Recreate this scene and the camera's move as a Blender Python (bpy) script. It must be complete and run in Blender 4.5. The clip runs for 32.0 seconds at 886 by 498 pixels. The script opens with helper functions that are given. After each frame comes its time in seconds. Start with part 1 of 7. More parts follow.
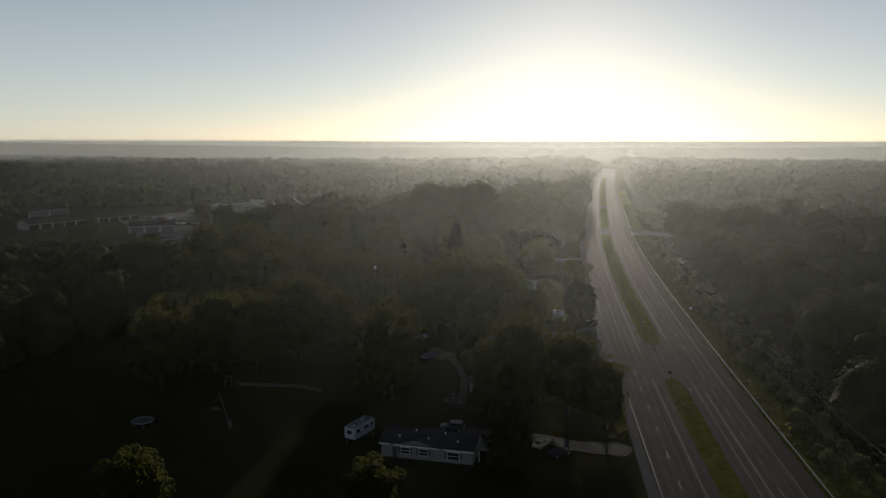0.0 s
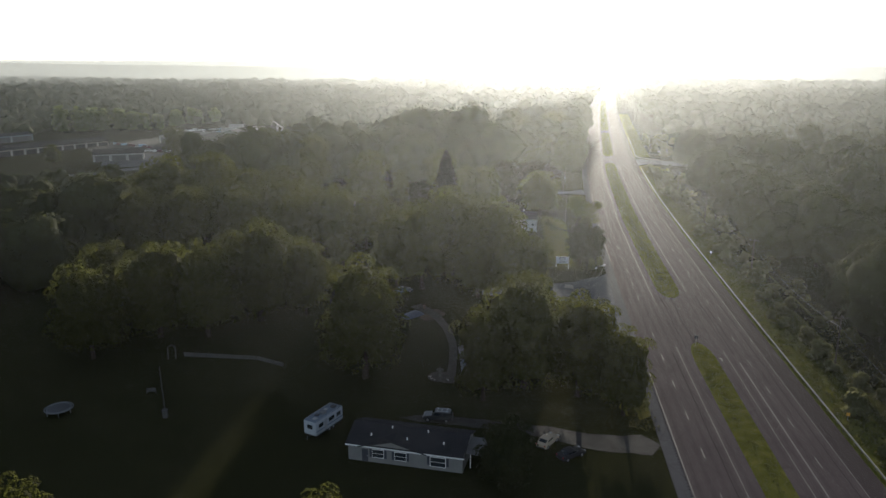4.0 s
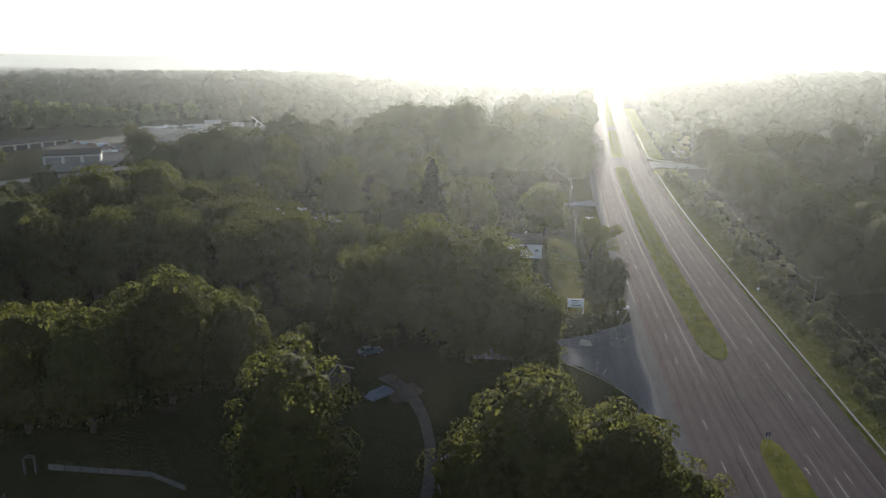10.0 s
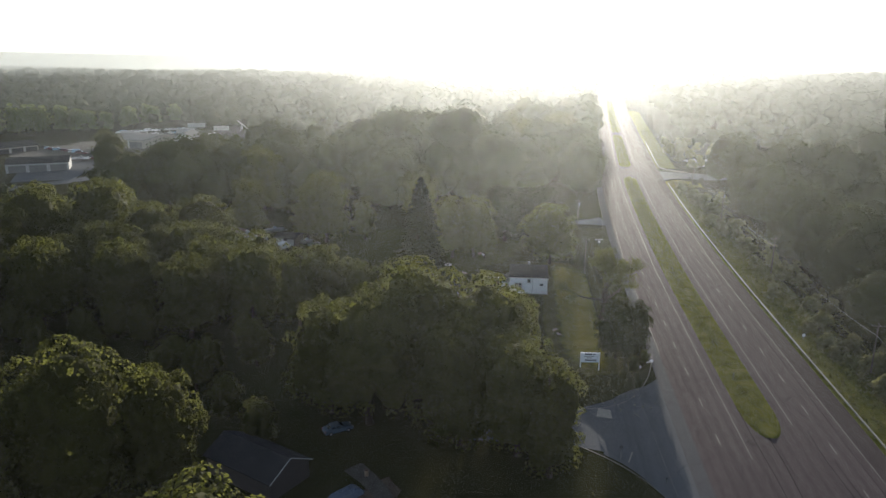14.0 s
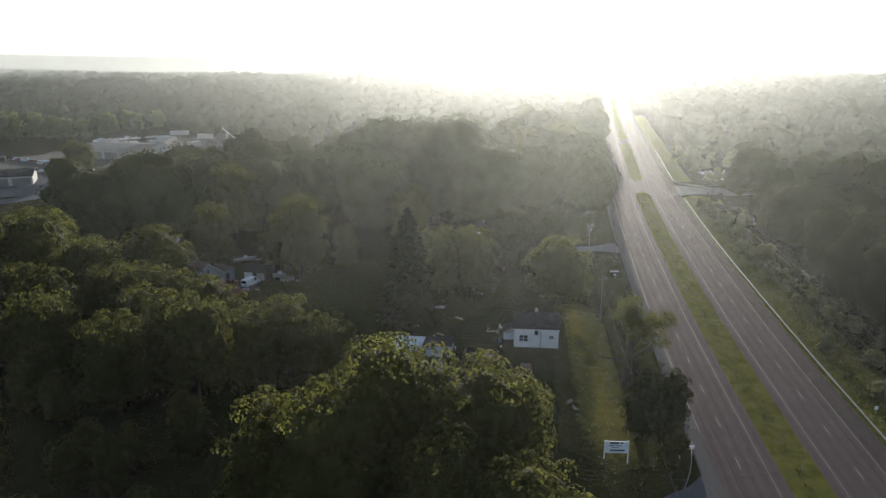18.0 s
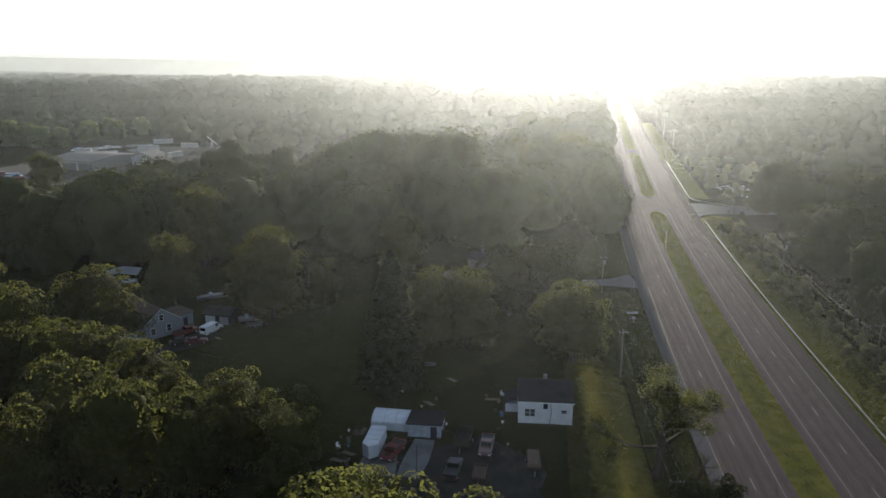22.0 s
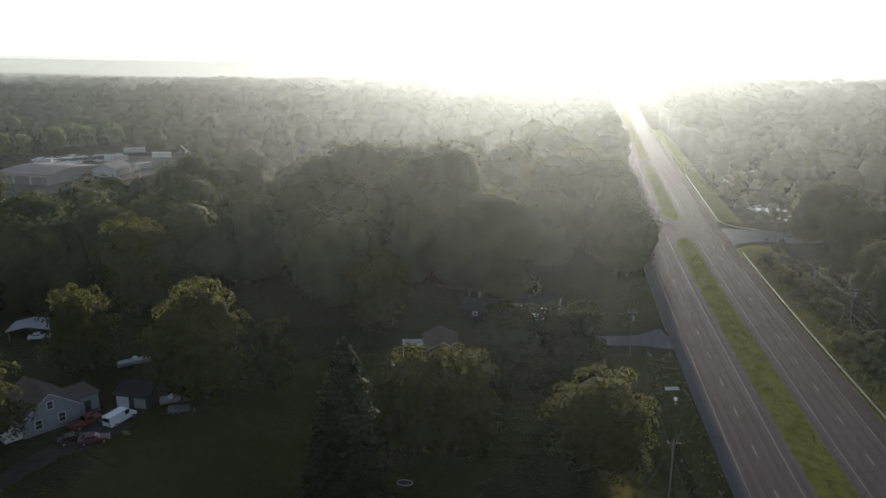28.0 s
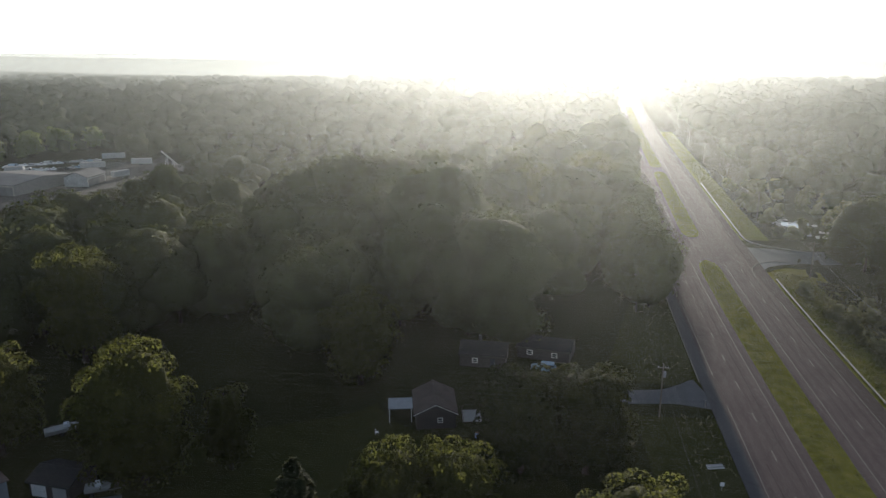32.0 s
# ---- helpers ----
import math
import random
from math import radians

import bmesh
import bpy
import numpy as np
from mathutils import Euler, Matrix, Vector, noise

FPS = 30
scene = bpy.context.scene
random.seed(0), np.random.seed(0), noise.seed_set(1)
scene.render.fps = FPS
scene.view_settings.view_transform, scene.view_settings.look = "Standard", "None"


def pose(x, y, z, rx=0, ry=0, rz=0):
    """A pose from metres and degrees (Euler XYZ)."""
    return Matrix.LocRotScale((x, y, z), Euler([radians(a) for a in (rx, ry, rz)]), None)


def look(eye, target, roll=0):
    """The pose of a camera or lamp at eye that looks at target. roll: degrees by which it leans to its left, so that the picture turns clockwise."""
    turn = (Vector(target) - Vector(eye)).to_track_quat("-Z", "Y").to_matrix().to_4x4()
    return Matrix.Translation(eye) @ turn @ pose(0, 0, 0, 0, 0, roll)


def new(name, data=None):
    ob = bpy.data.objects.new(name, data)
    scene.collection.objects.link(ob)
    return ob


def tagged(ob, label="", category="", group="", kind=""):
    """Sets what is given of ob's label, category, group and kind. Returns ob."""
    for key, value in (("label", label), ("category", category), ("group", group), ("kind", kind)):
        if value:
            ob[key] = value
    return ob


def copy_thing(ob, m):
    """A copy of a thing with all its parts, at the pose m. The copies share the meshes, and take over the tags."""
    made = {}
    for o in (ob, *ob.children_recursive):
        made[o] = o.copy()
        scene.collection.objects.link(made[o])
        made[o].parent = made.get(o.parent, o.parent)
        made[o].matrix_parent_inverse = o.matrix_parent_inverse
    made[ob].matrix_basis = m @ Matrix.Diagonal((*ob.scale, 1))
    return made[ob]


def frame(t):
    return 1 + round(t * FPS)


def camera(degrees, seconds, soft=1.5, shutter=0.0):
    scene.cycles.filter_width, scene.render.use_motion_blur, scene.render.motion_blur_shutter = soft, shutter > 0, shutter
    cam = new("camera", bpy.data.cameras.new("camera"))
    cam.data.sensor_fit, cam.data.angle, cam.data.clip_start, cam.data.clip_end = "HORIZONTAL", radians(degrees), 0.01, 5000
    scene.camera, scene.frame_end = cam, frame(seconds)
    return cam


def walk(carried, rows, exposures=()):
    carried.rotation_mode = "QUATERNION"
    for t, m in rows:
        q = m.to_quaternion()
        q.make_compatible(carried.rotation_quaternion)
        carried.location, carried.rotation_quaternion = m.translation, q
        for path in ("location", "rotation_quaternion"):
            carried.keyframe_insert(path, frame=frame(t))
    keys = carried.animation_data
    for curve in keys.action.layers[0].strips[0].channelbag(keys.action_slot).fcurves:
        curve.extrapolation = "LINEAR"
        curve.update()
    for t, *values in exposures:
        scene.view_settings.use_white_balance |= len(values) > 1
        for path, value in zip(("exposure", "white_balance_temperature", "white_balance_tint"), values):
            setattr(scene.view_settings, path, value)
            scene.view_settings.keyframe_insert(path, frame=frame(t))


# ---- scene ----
cam = camera(62.5, 32.0, soft=1.5)
PATH = [
    (0, (4.935, 1.05, 58.419), (4.705, 3.015, 58.126), 0.1),
    (1, (5.416, 8.726, 59.009), (5.18, 10.68, 58.654), 0.2),
    (2, (4.474, 16.408, 58.823), (4.249, 18.348, 58.391), 0.1),
    (3, (3.732, 24.277, 58.417), (3.516, 26.208, 57.942), 0.1),
    (3.5, (3.414, 28.066, 58.175), (3.202, 29.994, 57.688), 0.1),
    (5.5, (2.613, 43.023, 57.62), (2.411, 44.942, 57.097), 0.1),
    (6, (2.538, 46.713, 57.595), (2.335, 48.632, 57.072), 0.2),
    (7, (2.15, 53.978, 57.547), (1.95, 55.898, 57.025), 0.2),
    (8, (2.142, 61.367, 57.648), (1.94, 63.287, 57.127), 0.2),
    (9, (1.696, 68.994, 57.77), (1.499, 70.914, 57.247), 0.2),
    (10, (1.833, 76.111, 57.735), (1.632, 78.031, 57.213), 0.1),
    (11, (1.652, 83.247, 57.742), (1.451, 85.167, 57.221), 0.1),
    (12, (1.473, 90.274, 57.904), (1.273, 92.194, 57.381), 0.1),
    (13, (1.182, 97.716, 57.813), (0.983, 99.636, 57.29), 0.2),
    (14, (0.838, 104.639, 58.484), (0.641, 106.559, 57.96), 0.2),
    (14.5, (0.722, 108.239, 58.62), (0.524, 110.16, 58.098), 0.2),
    (16.5, (0.126, 123.058, 59.631), (-0.073, 124.978, 59.11), 0.1),
    (17, (-0.13, 126.867, 59.631), (-0.326, 128.788, 59.11), 0.1),
    (18, (-0.339, 134.205, 59.566), (-0.536, 136.126, 59.045), 0.1),
    (19, (-0.615, 141.044, 60.357), (-0.812, 142.965, 59.836), 0.1),
    (20, (-0.828, 147.813, 60.801), (-1.026, 149.735, 60.283), 0.1),
    (21, (-1.146, 154.787, 61.077), (-1.344, 156.71, 60.561), 0.1),
    (22, (-1.209, 161.329, 61.183), (-1.408, 163.251, 60.666), 0.1),
    (23, (-1.36, 168.074, 61.11), (-1.559, 169.996, 60.593), 0.1),
    (24, (-1.591, 174.997, 60.912), (-1.79, 176.919, 60.397), 0.1),
    (25, (-1.768, 181.516, 61.1), (-1.968, 183.438, 60.584), 0.2),
    (25.5, (-1.921, 184.752, 60.93), (-2.12, 186.675, 60.416), 0.2),
    (27.5, (-2.519, 198.18, 60.946), (-2.718, 200.102, 60.433), 0.2),
    (28, (-2.554, 201.336, 60.989), (-2.754, 203.259, 60.477), 0.2),
    (29, (-2.888, 208.026, 61.206), (-3.087, 209.949, 60.69), 0.2),
    (30, (-3.112, 214.688, 61.286), (-3.312, 216.61, 60.77), 0.2),
    (31, (-3.396, 221.242, 61.502), (-3.597, 223.163, 60.984), 0.1),
    (32, (-4.139, 226.776, 62.132), (-4.338, 228.697, 61.613), 0.1),
]
EXPOSURE = [(t, e, 5980 + 350 * max(0, 1 - t / 5), 10) for t, e in ((0.0, -0.4), (0.5, -0.4), (2.0, 0.12), (3.5, 0.9), (5.5, 1.45), (7.0, 1.58), (18.0, 1.52), (22.0, 1.4), (32.0, 1.35))]
walk(cam, [(t, look(eye, target, roll)) for t, eye, target, roll in PATH], EXPOSURE)

# ---- light: a low hazy sun straight up the road ----
SUN_EL, SUN_AZ = radians(7.9), radians(3.0)          # azimuth clockwise from +y
world = bpy.data.worlds.new("sky")
scene.world = world
world.use_nodes = True
wt = world.node_tree
sky = wt.nodes.new("ShaderNodeTexSky")
sky.sky_type = "NISHITA"
sky.sun_disc = False
sky.sun_elevation, sky.sun_rotation = SUN_EL, SUN_AZ
sky.altitude, sky.air_density, sky.dust_density, sky.ozone_density = 200, 0.8, 0.24, 1.5
pale = wt.nodes.new("ShaderNodeHueSaturation")          # a hazy, whitish morning sky
pale.inputs["Saturation"].default_value = 0.8
wt.links.new(sky.outputs[0], pale.inputs["Color"])
wt.links.new(pale.outputs[0], wt.nodes["Background"].inputs[0])
wt.nodes["Background"].inputs[1].default_value = 0.068
# the milky haze of the lower sky, the same all round and thinning towards the zenith
way, rise, thin = wt.nodes.new("ShaderNodeTexCoord"), wt.nodes.new("ShaderNodeSeparateXYZ"), wt.nodes.new("ShaderNodeMapRange")
milk, both = wt.nodes.new("ShaderNodeBackground"), wt.nodes.new("ShaderNodeAddShader")
thin.interpolation_type = "SMOOTHSTEP"
for key, value in (("From Min", 0.0), ("From Max", 0.42), ("To Min", 0.38), ("To Max", 0.04)):
    thin.inputs[key].default_value = value
milk.inputs[0].default_value = (1.0, 0.98, 0.945, 1)
wt.links.new(way.outputs["Generated"], rise.inputs[0])
wt.links.new(rise.outputs["Z"], thin.inputs["Value"])
wt.links.new(thin.outputs[0], milk.inputs[1])
wt.links.new(wt.nodes["Background"].outputs[0], both.inputs[0])
wt.links.new(milk.outputs[0], both.inputs[1])
wt.links.new(both.outputs[0], wt.nodes["World Output"].inputs["Surface"])
sun_data = bpy.data.lights.new("sun", "SUN")
sun_data.energy, sun_data.angle, sun_data.color = 4.8, radians(0.6), (1.0, 0.88, 0.71)
sun = new("sun", sun_data)
toward = Vector((math.sin(SUN_AZ) * math.cos(SUN_EL), math.cos(SUN_AZ) * math.cos(SUN_EL), math.sin(SUN_EL)))
sun.matrix_world = look(toward * 900 + Vector((30, 250, 0)), (30, 250, 0))


# ---- materials ----
class Mat:
    """A node material with short calls for its nodes."""

    def __init__(self, name):
        self.m = bpy.data.materials.new(name)
        self.m.use_nodes = True
        self.t = self.m.node_tree
        self.b = self.t.nodes["Principled BSDF"]
        self.out = self.t.nodes["Material Output"]

    def n(self, kind, **values):
        node = self.t.nodes.new("ShaderNode" + kind)
        for key, value in values.items():
            if key.startswith("i_"):
                node.inputs[key[2:].replace("_", " ")].default_value = value
            elif key == "op":
                node.operation = value
            elif key == "blend":
                node.blend_type = value
        return node

    def l(self, a, b):
        self.t.links.new(a, b)

    def coords(self, what="Object", scale=(1, 1, 1)):
        c, m = self.n("TexCoord"), self.n("Mapping")
        m.inputs["Scale"].default_value = scale
        self.l(c.outputs[what], m.inputs["Vector"])
        return m.outputs[0]

    def noise(self, vec, scale, detail=4.0, rough=0.6):
        n = self.n("TexNoise", i_Scale=scale, i_Detail=detail, i_Roughness=rough)
        self.l(vec, n.inputs["Vector"])
        return n.outputs["Fac"]

    def ramp(self, fac, *stops):
        r = self.n("ValToRGB")
        e = r.color_ramp.elements
        while len(e) < len(stops):
            e.new(0.5)
        for el, (p, c) in zip(e, stops):
            el.position, el.color = p, (*c, 1)
        self.l(fac, r.inputs[0])
        return r.outputs[0]

    def mix(self, fac, a, b, blend="MIX"):
        m = self.n("MixRGB", blend=blend)
        for sock, v in zip(m.inputs, (fac, a, b)):
            if isinstance(v, (int, float)):
                sock.default_value = v
            elif isinstance(v, tuple):
                sock.default_value = (*v, 1)
            else:
                self.l(v, sock)
        return m.outputs[0]

    def bump(self, height, strength=0.3, distance=0.02):
        b = self.n("Bump", i_Strength=strength, i_Distance=distance)
        self.l(height, b.inputs["Height"])
        self.l(b.outputs[0], self.b.inputs["Normal"])

    def set(self, color=None, rough=None, metal=None, spec=None):
        if color is not None:
            if isinstance(color, tuple):
                self.b.inputs["Base Color"].default_value = (*color, 1)
            else:
                self.l(color, self.b.inputs["Base Color"])
        for key, v in (("Roughness", rough), ("Metallic", metal), ("Specular IOR Level", spec)):
            if v is None:
                continue
            if isinstance(v, (int, float)):
                self.b.inputs[key].default_value = v
            else:
                self.l(v, self.b.inputs[key])
        return self


def plain(name, color, rough=0.6, metal=0.0, wear=0.25, scale=1.5, bump=0.0, spec=0.4):
    """A painted or raw surface with grain and stains at two scales."""
    M = Mat(name)
    v = M.coords()
    a, b = M.noise(v, scale), M.noise(v, scale * 14, 3)
    dark = tuple(c * (1 - wear) for c in color)
    light = tuple(min(1, c * (1 + wear * 0.45)) for c in color)
    c1 = M.ramp(a, (0.3, dark), (0.7, light))
    c2 = M.mix(0.25, c1, M.ramp(b, (0.35, dark), (0.7, light)))
    M.set(c2, rough, metal, spec)
    if bump:
        M.bump(b, bump, 0.02)
    return M.m


def leaf_material(name, dark, light, glow, thin=0.42, gloss=0.03, depth=0.55, stand=0.0, knobs=0.0):
    M = Mat(name)
    geo, info = M.n("NewGeometry"), M.n("ObjectInfo")
    c = M.mix(geo.outputs["Random Per Island"], dark, light)
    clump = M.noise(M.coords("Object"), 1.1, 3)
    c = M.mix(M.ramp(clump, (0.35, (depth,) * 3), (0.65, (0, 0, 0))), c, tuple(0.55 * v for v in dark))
    if stand:       # stands of lighter and darker trees
        c = M.mix(stand, c, M.ramp(M.noise(M.coords("Object"), 0.07, 2), (0.38, tuple(0.45 * v for v in dark)), (0.62, tuple(1.5 * v for v in light))))
    tone = M.n("HueSaturation")
    add = M.n("Math", op="MULTIPLY_ADD")
    M.l(info.outputs["Random"], add.inputs[0])
    add.inputs[1].default_value, add.inputs[2].default_value = 0.5, 0.75
    M.l(add.outputs[0], tone.inputs["Value"])
    M.l(c, tone.inputs["Color"])
    M.set(tone.outputs[0], 0.8, 0.0, gloss)
    if knobs:       # knobbly sprays of leaves
        M.bump(M.noise(M.coords("Object"), 2.6, 3), knobs, 0.3)
    tr, mx = M.n("BsdfTranslucent"), M.n("MixShader")
    M.l(M.mix(geo.outputs["Random Per Island"], tuple(g * 0.75 for g in glow), glow), tr.inputs["Color"])
    mx.inputs[0].default_value = thin
    M.l(M.b.outputs[0], mx.inputs[1])
    M.l(tr.outputs[0], mx.inputs[2])
    M.l(mx.outputs[0], M.out.inputs["Surface"])
    return M.m


def ground_material():
    M = Mat("meadow")
    v = M.coords()
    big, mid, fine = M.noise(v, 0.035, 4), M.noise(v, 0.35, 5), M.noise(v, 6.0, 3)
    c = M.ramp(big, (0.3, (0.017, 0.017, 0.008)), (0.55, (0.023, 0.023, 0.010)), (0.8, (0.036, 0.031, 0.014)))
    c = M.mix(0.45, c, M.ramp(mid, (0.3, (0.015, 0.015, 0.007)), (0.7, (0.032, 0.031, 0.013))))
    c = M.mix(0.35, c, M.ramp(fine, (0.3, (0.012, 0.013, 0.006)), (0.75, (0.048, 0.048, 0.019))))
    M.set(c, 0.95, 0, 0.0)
    M.bump(fine, 0.6, 0.08)
    return M.m


def grass_material(name, a, b, c):
    M = Mat(name)
    v = M.coords()
    mid, fine = M.noise(v, 0.5, 5), M.noise(v, 9.0, 3)
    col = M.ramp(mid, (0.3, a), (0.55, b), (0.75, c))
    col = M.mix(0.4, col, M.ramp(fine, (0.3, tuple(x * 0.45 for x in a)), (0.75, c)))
    M.set(col, 0.95, 0, 0.0)
    M.bump(fine, 0.8, 0.06)
    return M.m


def asphalt_material(name, base, tracks=True):
    """Worn asphalt: u runs across in metres, v along."""
    M = Mat(name)
    v = M.coords("UV")
    grain, blot = M.noise(v, 7.0, 4, 0.7), M.noise(v, 0.12, 5)
    streak = M.noise(M.coords("UV", (0.9, 0.012, 1)), 1.0, 4)
    k = lambda f: tuple(f * x for x in base)
    c = M.ramp(blot, (0.3, k(0.80)), (0.7, k(1.2)))
    c = M.mix(0.5, c, M.ramp(streak, (0.3, k(0.72)), (0.7, k(1.28))))
    c = M.mix(0.25, c, M.ramp(grain, (0.3, k(0.6)), (0.75, k(1.5))))
    if tracks:      # polished wheel tracks, darker right shoulder, blue tree shade tinted into the left
        across, wave = M.n("SeparateXYZ"), M.n("Math", op="SINE")
        M.l(v, across.inputs[0])
        turn = M.n("Math", op="MULTIPLY_ADD")
        turn.inputs[1].default_value, turn.inputs[2].default_value = 2 * math.pi / 1.83, 0.5
        M.l(across.outputs["X"], turn.inputs[0])
        M.l(turn.outputs[0], wave.inputs[0])
        c = M.mix(0.28, c, M.ramp(M.mix(0.35, wave.outputs[0], streak), (0.1, k(1.12)), (0.75, k(0.72))))
        for lo, hi, tone in ((2.9, 3.4, k(0.62)), (-20.7, -21.3, (0.068, 0.071, 0.078))):
            edge = M.n("MapRange", i_From_Min=lo, i_From_Max=hi, i_To_Min=0.0, i_To_Max=0.75)
            M.l(across.outputs["X"], edge.inputs["Value"])
            c = M.mix(edge.outputs[0], c, tone)
    vor = M.n("TexVoronoi", i_Scale=0.16)
    vor.feature = "DISTANCE_TO_EDGE"
    M.l(M.mix(0.35, v, M.n("TexNoise", i_Scale=0.5).outputs["Color"], "ADD"), vor.inputs["Vector"])
    crack = M.ramp(vor.outputs["Distance"], (0.0, (1, 1, 1)), (0.012, (0, 0, 0)))
    c = M.mix(M.mix(0.5, (0, 0, 0), crack), c, k(0.45))
    M.set(c, M.ramp(streak, (0.3, (0.88,) * 3), (0.7, (0.98,) * 3)), 0, 0.016)
    M.bump(grain, 0.35, 0.01)
    return M.m


def siding_material(name, color, pitch=0.2):
    """Painted boards in level courses."""
    M = Mat(name)
    v = M.coords()
    sep, saw = M.n("SeparateXYZ"), M.n("Math", op="FRACT")
    M.l(v, sep.inputs[0])
    mul = M.n("Math", op="MULTIPLY")
    M.l(sep.outputs["Z"], mul.inputs[0])
    mul.inputs[1].default_value = 1 / pitch
    M.l(mul.outputs[0], saw.inputs[0])
    a = M.noise(v, 0.8)
    c = M.ramp(a, (0.3, tuple(0.8 * x for x in color)), (0.7, color))
    c = M.mix(M.ramp(saw.outputs[0], (0.0, (0.5,) * 3), (0.12, (0, 0, 0))), c, tuple(0.45 * x for x in color))
    M.set(c, 0.55, 0, 0.35)
    M.bump(saw.outputs[0], 0.5, 0.02)
    return M.m


def shingle_material(name, color):
    M = Mat(name)
    v = M.coords()
    br = M.n("TexBrick", i_Scale=1.0, i_Mortar_Size=0.008, i_Brick_Width=0.35, i_Row_Height=0.16)
    br.inputs["Color1"].default_value = (*color, 1)
    br.inputs["Color2"].default_value = (*(0.7 * x for x in color), 1)
    br.inputs["Mortar"].default_value = (*(0.4 * x for x in color), 1)
    M.l(v, br.inputs["Vector"])
    stain = M.noise(v, 0.4)
    M.set(M.mix(0.4, br.outputs["Color"], M.ramp(stain, (0.3, tuple(0.6 * x for x in color)), (0.7, tuple(1.35 * x for x in color)))), 0.9, 0, 0.08)
    M.bump(br.outputs["Fac"], 0.3, 0.02)
    return M.m


def glass_material():
    M = Mat("window_glass")
    M.set((0.02, 0.025, 0.03), 0.06, 0, 0.8)
    return M.m


MEADOW = ground_material()
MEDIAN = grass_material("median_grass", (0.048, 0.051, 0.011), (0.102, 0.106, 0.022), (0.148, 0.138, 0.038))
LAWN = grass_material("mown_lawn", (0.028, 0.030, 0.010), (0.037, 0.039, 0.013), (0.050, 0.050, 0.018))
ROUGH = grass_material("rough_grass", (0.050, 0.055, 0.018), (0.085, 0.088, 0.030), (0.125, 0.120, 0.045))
# lawn tones with the sunlight put into the colour
SUNLIT_TONES = ((0.076, 0.073, 0.018), (0.118, 0.110, 0.026), (0.160, 0.144, 0.038))
SUNLIT_GRASS = grass_material("sunlit_grass", *SUNLIT_TONES)


def sun_strip(name, tones, x, near, far, y0, y1):
    """A sun patch put into the lawn's colour: lit tones fade raggedly about x and at both its ends."""
    M = Mat(name)
    v = M.coords()
    sep, off, away = M.n("SeparateXYZ"), M.n("Math", op="ADD"), M.n("Math", op="ABSOLUTE")
    M.l(v, sep.inputs[0])
    off.inputs[1].default_value = -x
    M.l(sep.outputs["X"], off.inputs[0])
    M.l(off.outputs[0], away.inputs[0])
    mid, fine = M.noise(v, 0.5, 5), M.noise(v, 9.0, 3)
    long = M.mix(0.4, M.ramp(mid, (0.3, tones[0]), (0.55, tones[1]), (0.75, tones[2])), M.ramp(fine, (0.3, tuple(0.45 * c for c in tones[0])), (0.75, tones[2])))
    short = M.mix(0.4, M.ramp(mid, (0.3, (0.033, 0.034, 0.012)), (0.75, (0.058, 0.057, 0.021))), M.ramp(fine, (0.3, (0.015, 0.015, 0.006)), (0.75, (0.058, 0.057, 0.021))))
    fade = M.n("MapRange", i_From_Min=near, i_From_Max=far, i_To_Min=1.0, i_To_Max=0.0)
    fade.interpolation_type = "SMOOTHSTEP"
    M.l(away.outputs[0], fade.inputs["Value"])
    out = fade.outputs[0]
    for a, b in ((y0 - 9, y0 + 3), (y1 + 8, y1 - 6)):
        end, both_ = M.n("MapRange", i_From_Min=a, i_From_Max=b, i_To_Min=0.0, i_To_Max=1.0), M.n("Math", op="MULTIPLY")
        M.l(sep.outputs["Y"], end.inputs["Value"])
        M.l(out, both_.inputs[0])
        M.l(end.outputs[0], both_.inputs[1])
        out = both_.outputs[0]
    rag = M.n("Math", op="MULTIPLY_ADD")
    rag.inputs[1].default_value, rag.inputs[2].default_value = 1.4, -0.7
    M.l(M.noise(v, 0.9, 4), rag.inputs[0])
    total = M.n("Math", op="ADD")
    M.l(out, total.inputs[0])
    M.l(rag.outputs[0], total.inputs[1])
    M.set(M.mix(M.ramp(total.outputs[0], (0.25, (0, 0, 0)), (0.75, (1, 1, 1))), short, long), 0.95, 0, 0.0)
    M.bump(fine, 0.8, 0.06)
    return M.m



ASPHALT = asphalt_material("asphalt", (0.067, 0.0535, 0.0545))
# the blue of skylit shade is put into this asphalt's colour
SIDE_ASPHALT = asphalt_material("side_asphalt", (0.082, 0.086, 0.095), False)
WORN_DRIVE = plain("worn_drive", (0.056, 0.053, 0.049), 0.95, 0, 0.45, 0.4, 0.4, 0.05)
GRAVEL = plain("gravel", (0.07, 0.064, 0.058), 0.95, 0, 0.4, 0.6, 0.6, 0.1)
DIRT = plain("bare_dirt", (0.075, 0.058, 0.045), 0.95, 0, 0.4, 0.5, 0.5, 0.1)
CONCRETE = plain("concrete", (0.25, 0.245, 0.235), 0.85, 0, 0.25, 0.5, 0.2)
WHITE_LINE = plain("white_road_paint", (0.15, 0.14, 0.13), 0.6, 0, 0.4, 2.0)
TAR = plain("tar_seal", (0.012, 0.012, 0.012), 0.95, 0, 0.3, 2.0, 0.0, 0.0)
GALV = plain("galvanised_steel", (0.42, 0.43, 0.44), 0.35, 0.85, 0.2, 2.0)
BARK = plain("bark", (0.05, 0.039, 0.03), 0.95, 0, 0.45, 2.0, 0.8, 0.1)
POLE_WOOD = plain("weathered_pole_wood", (0.085, 0.07, 0.056), 0.9, 0, 0.3, 2.0, 0.4)
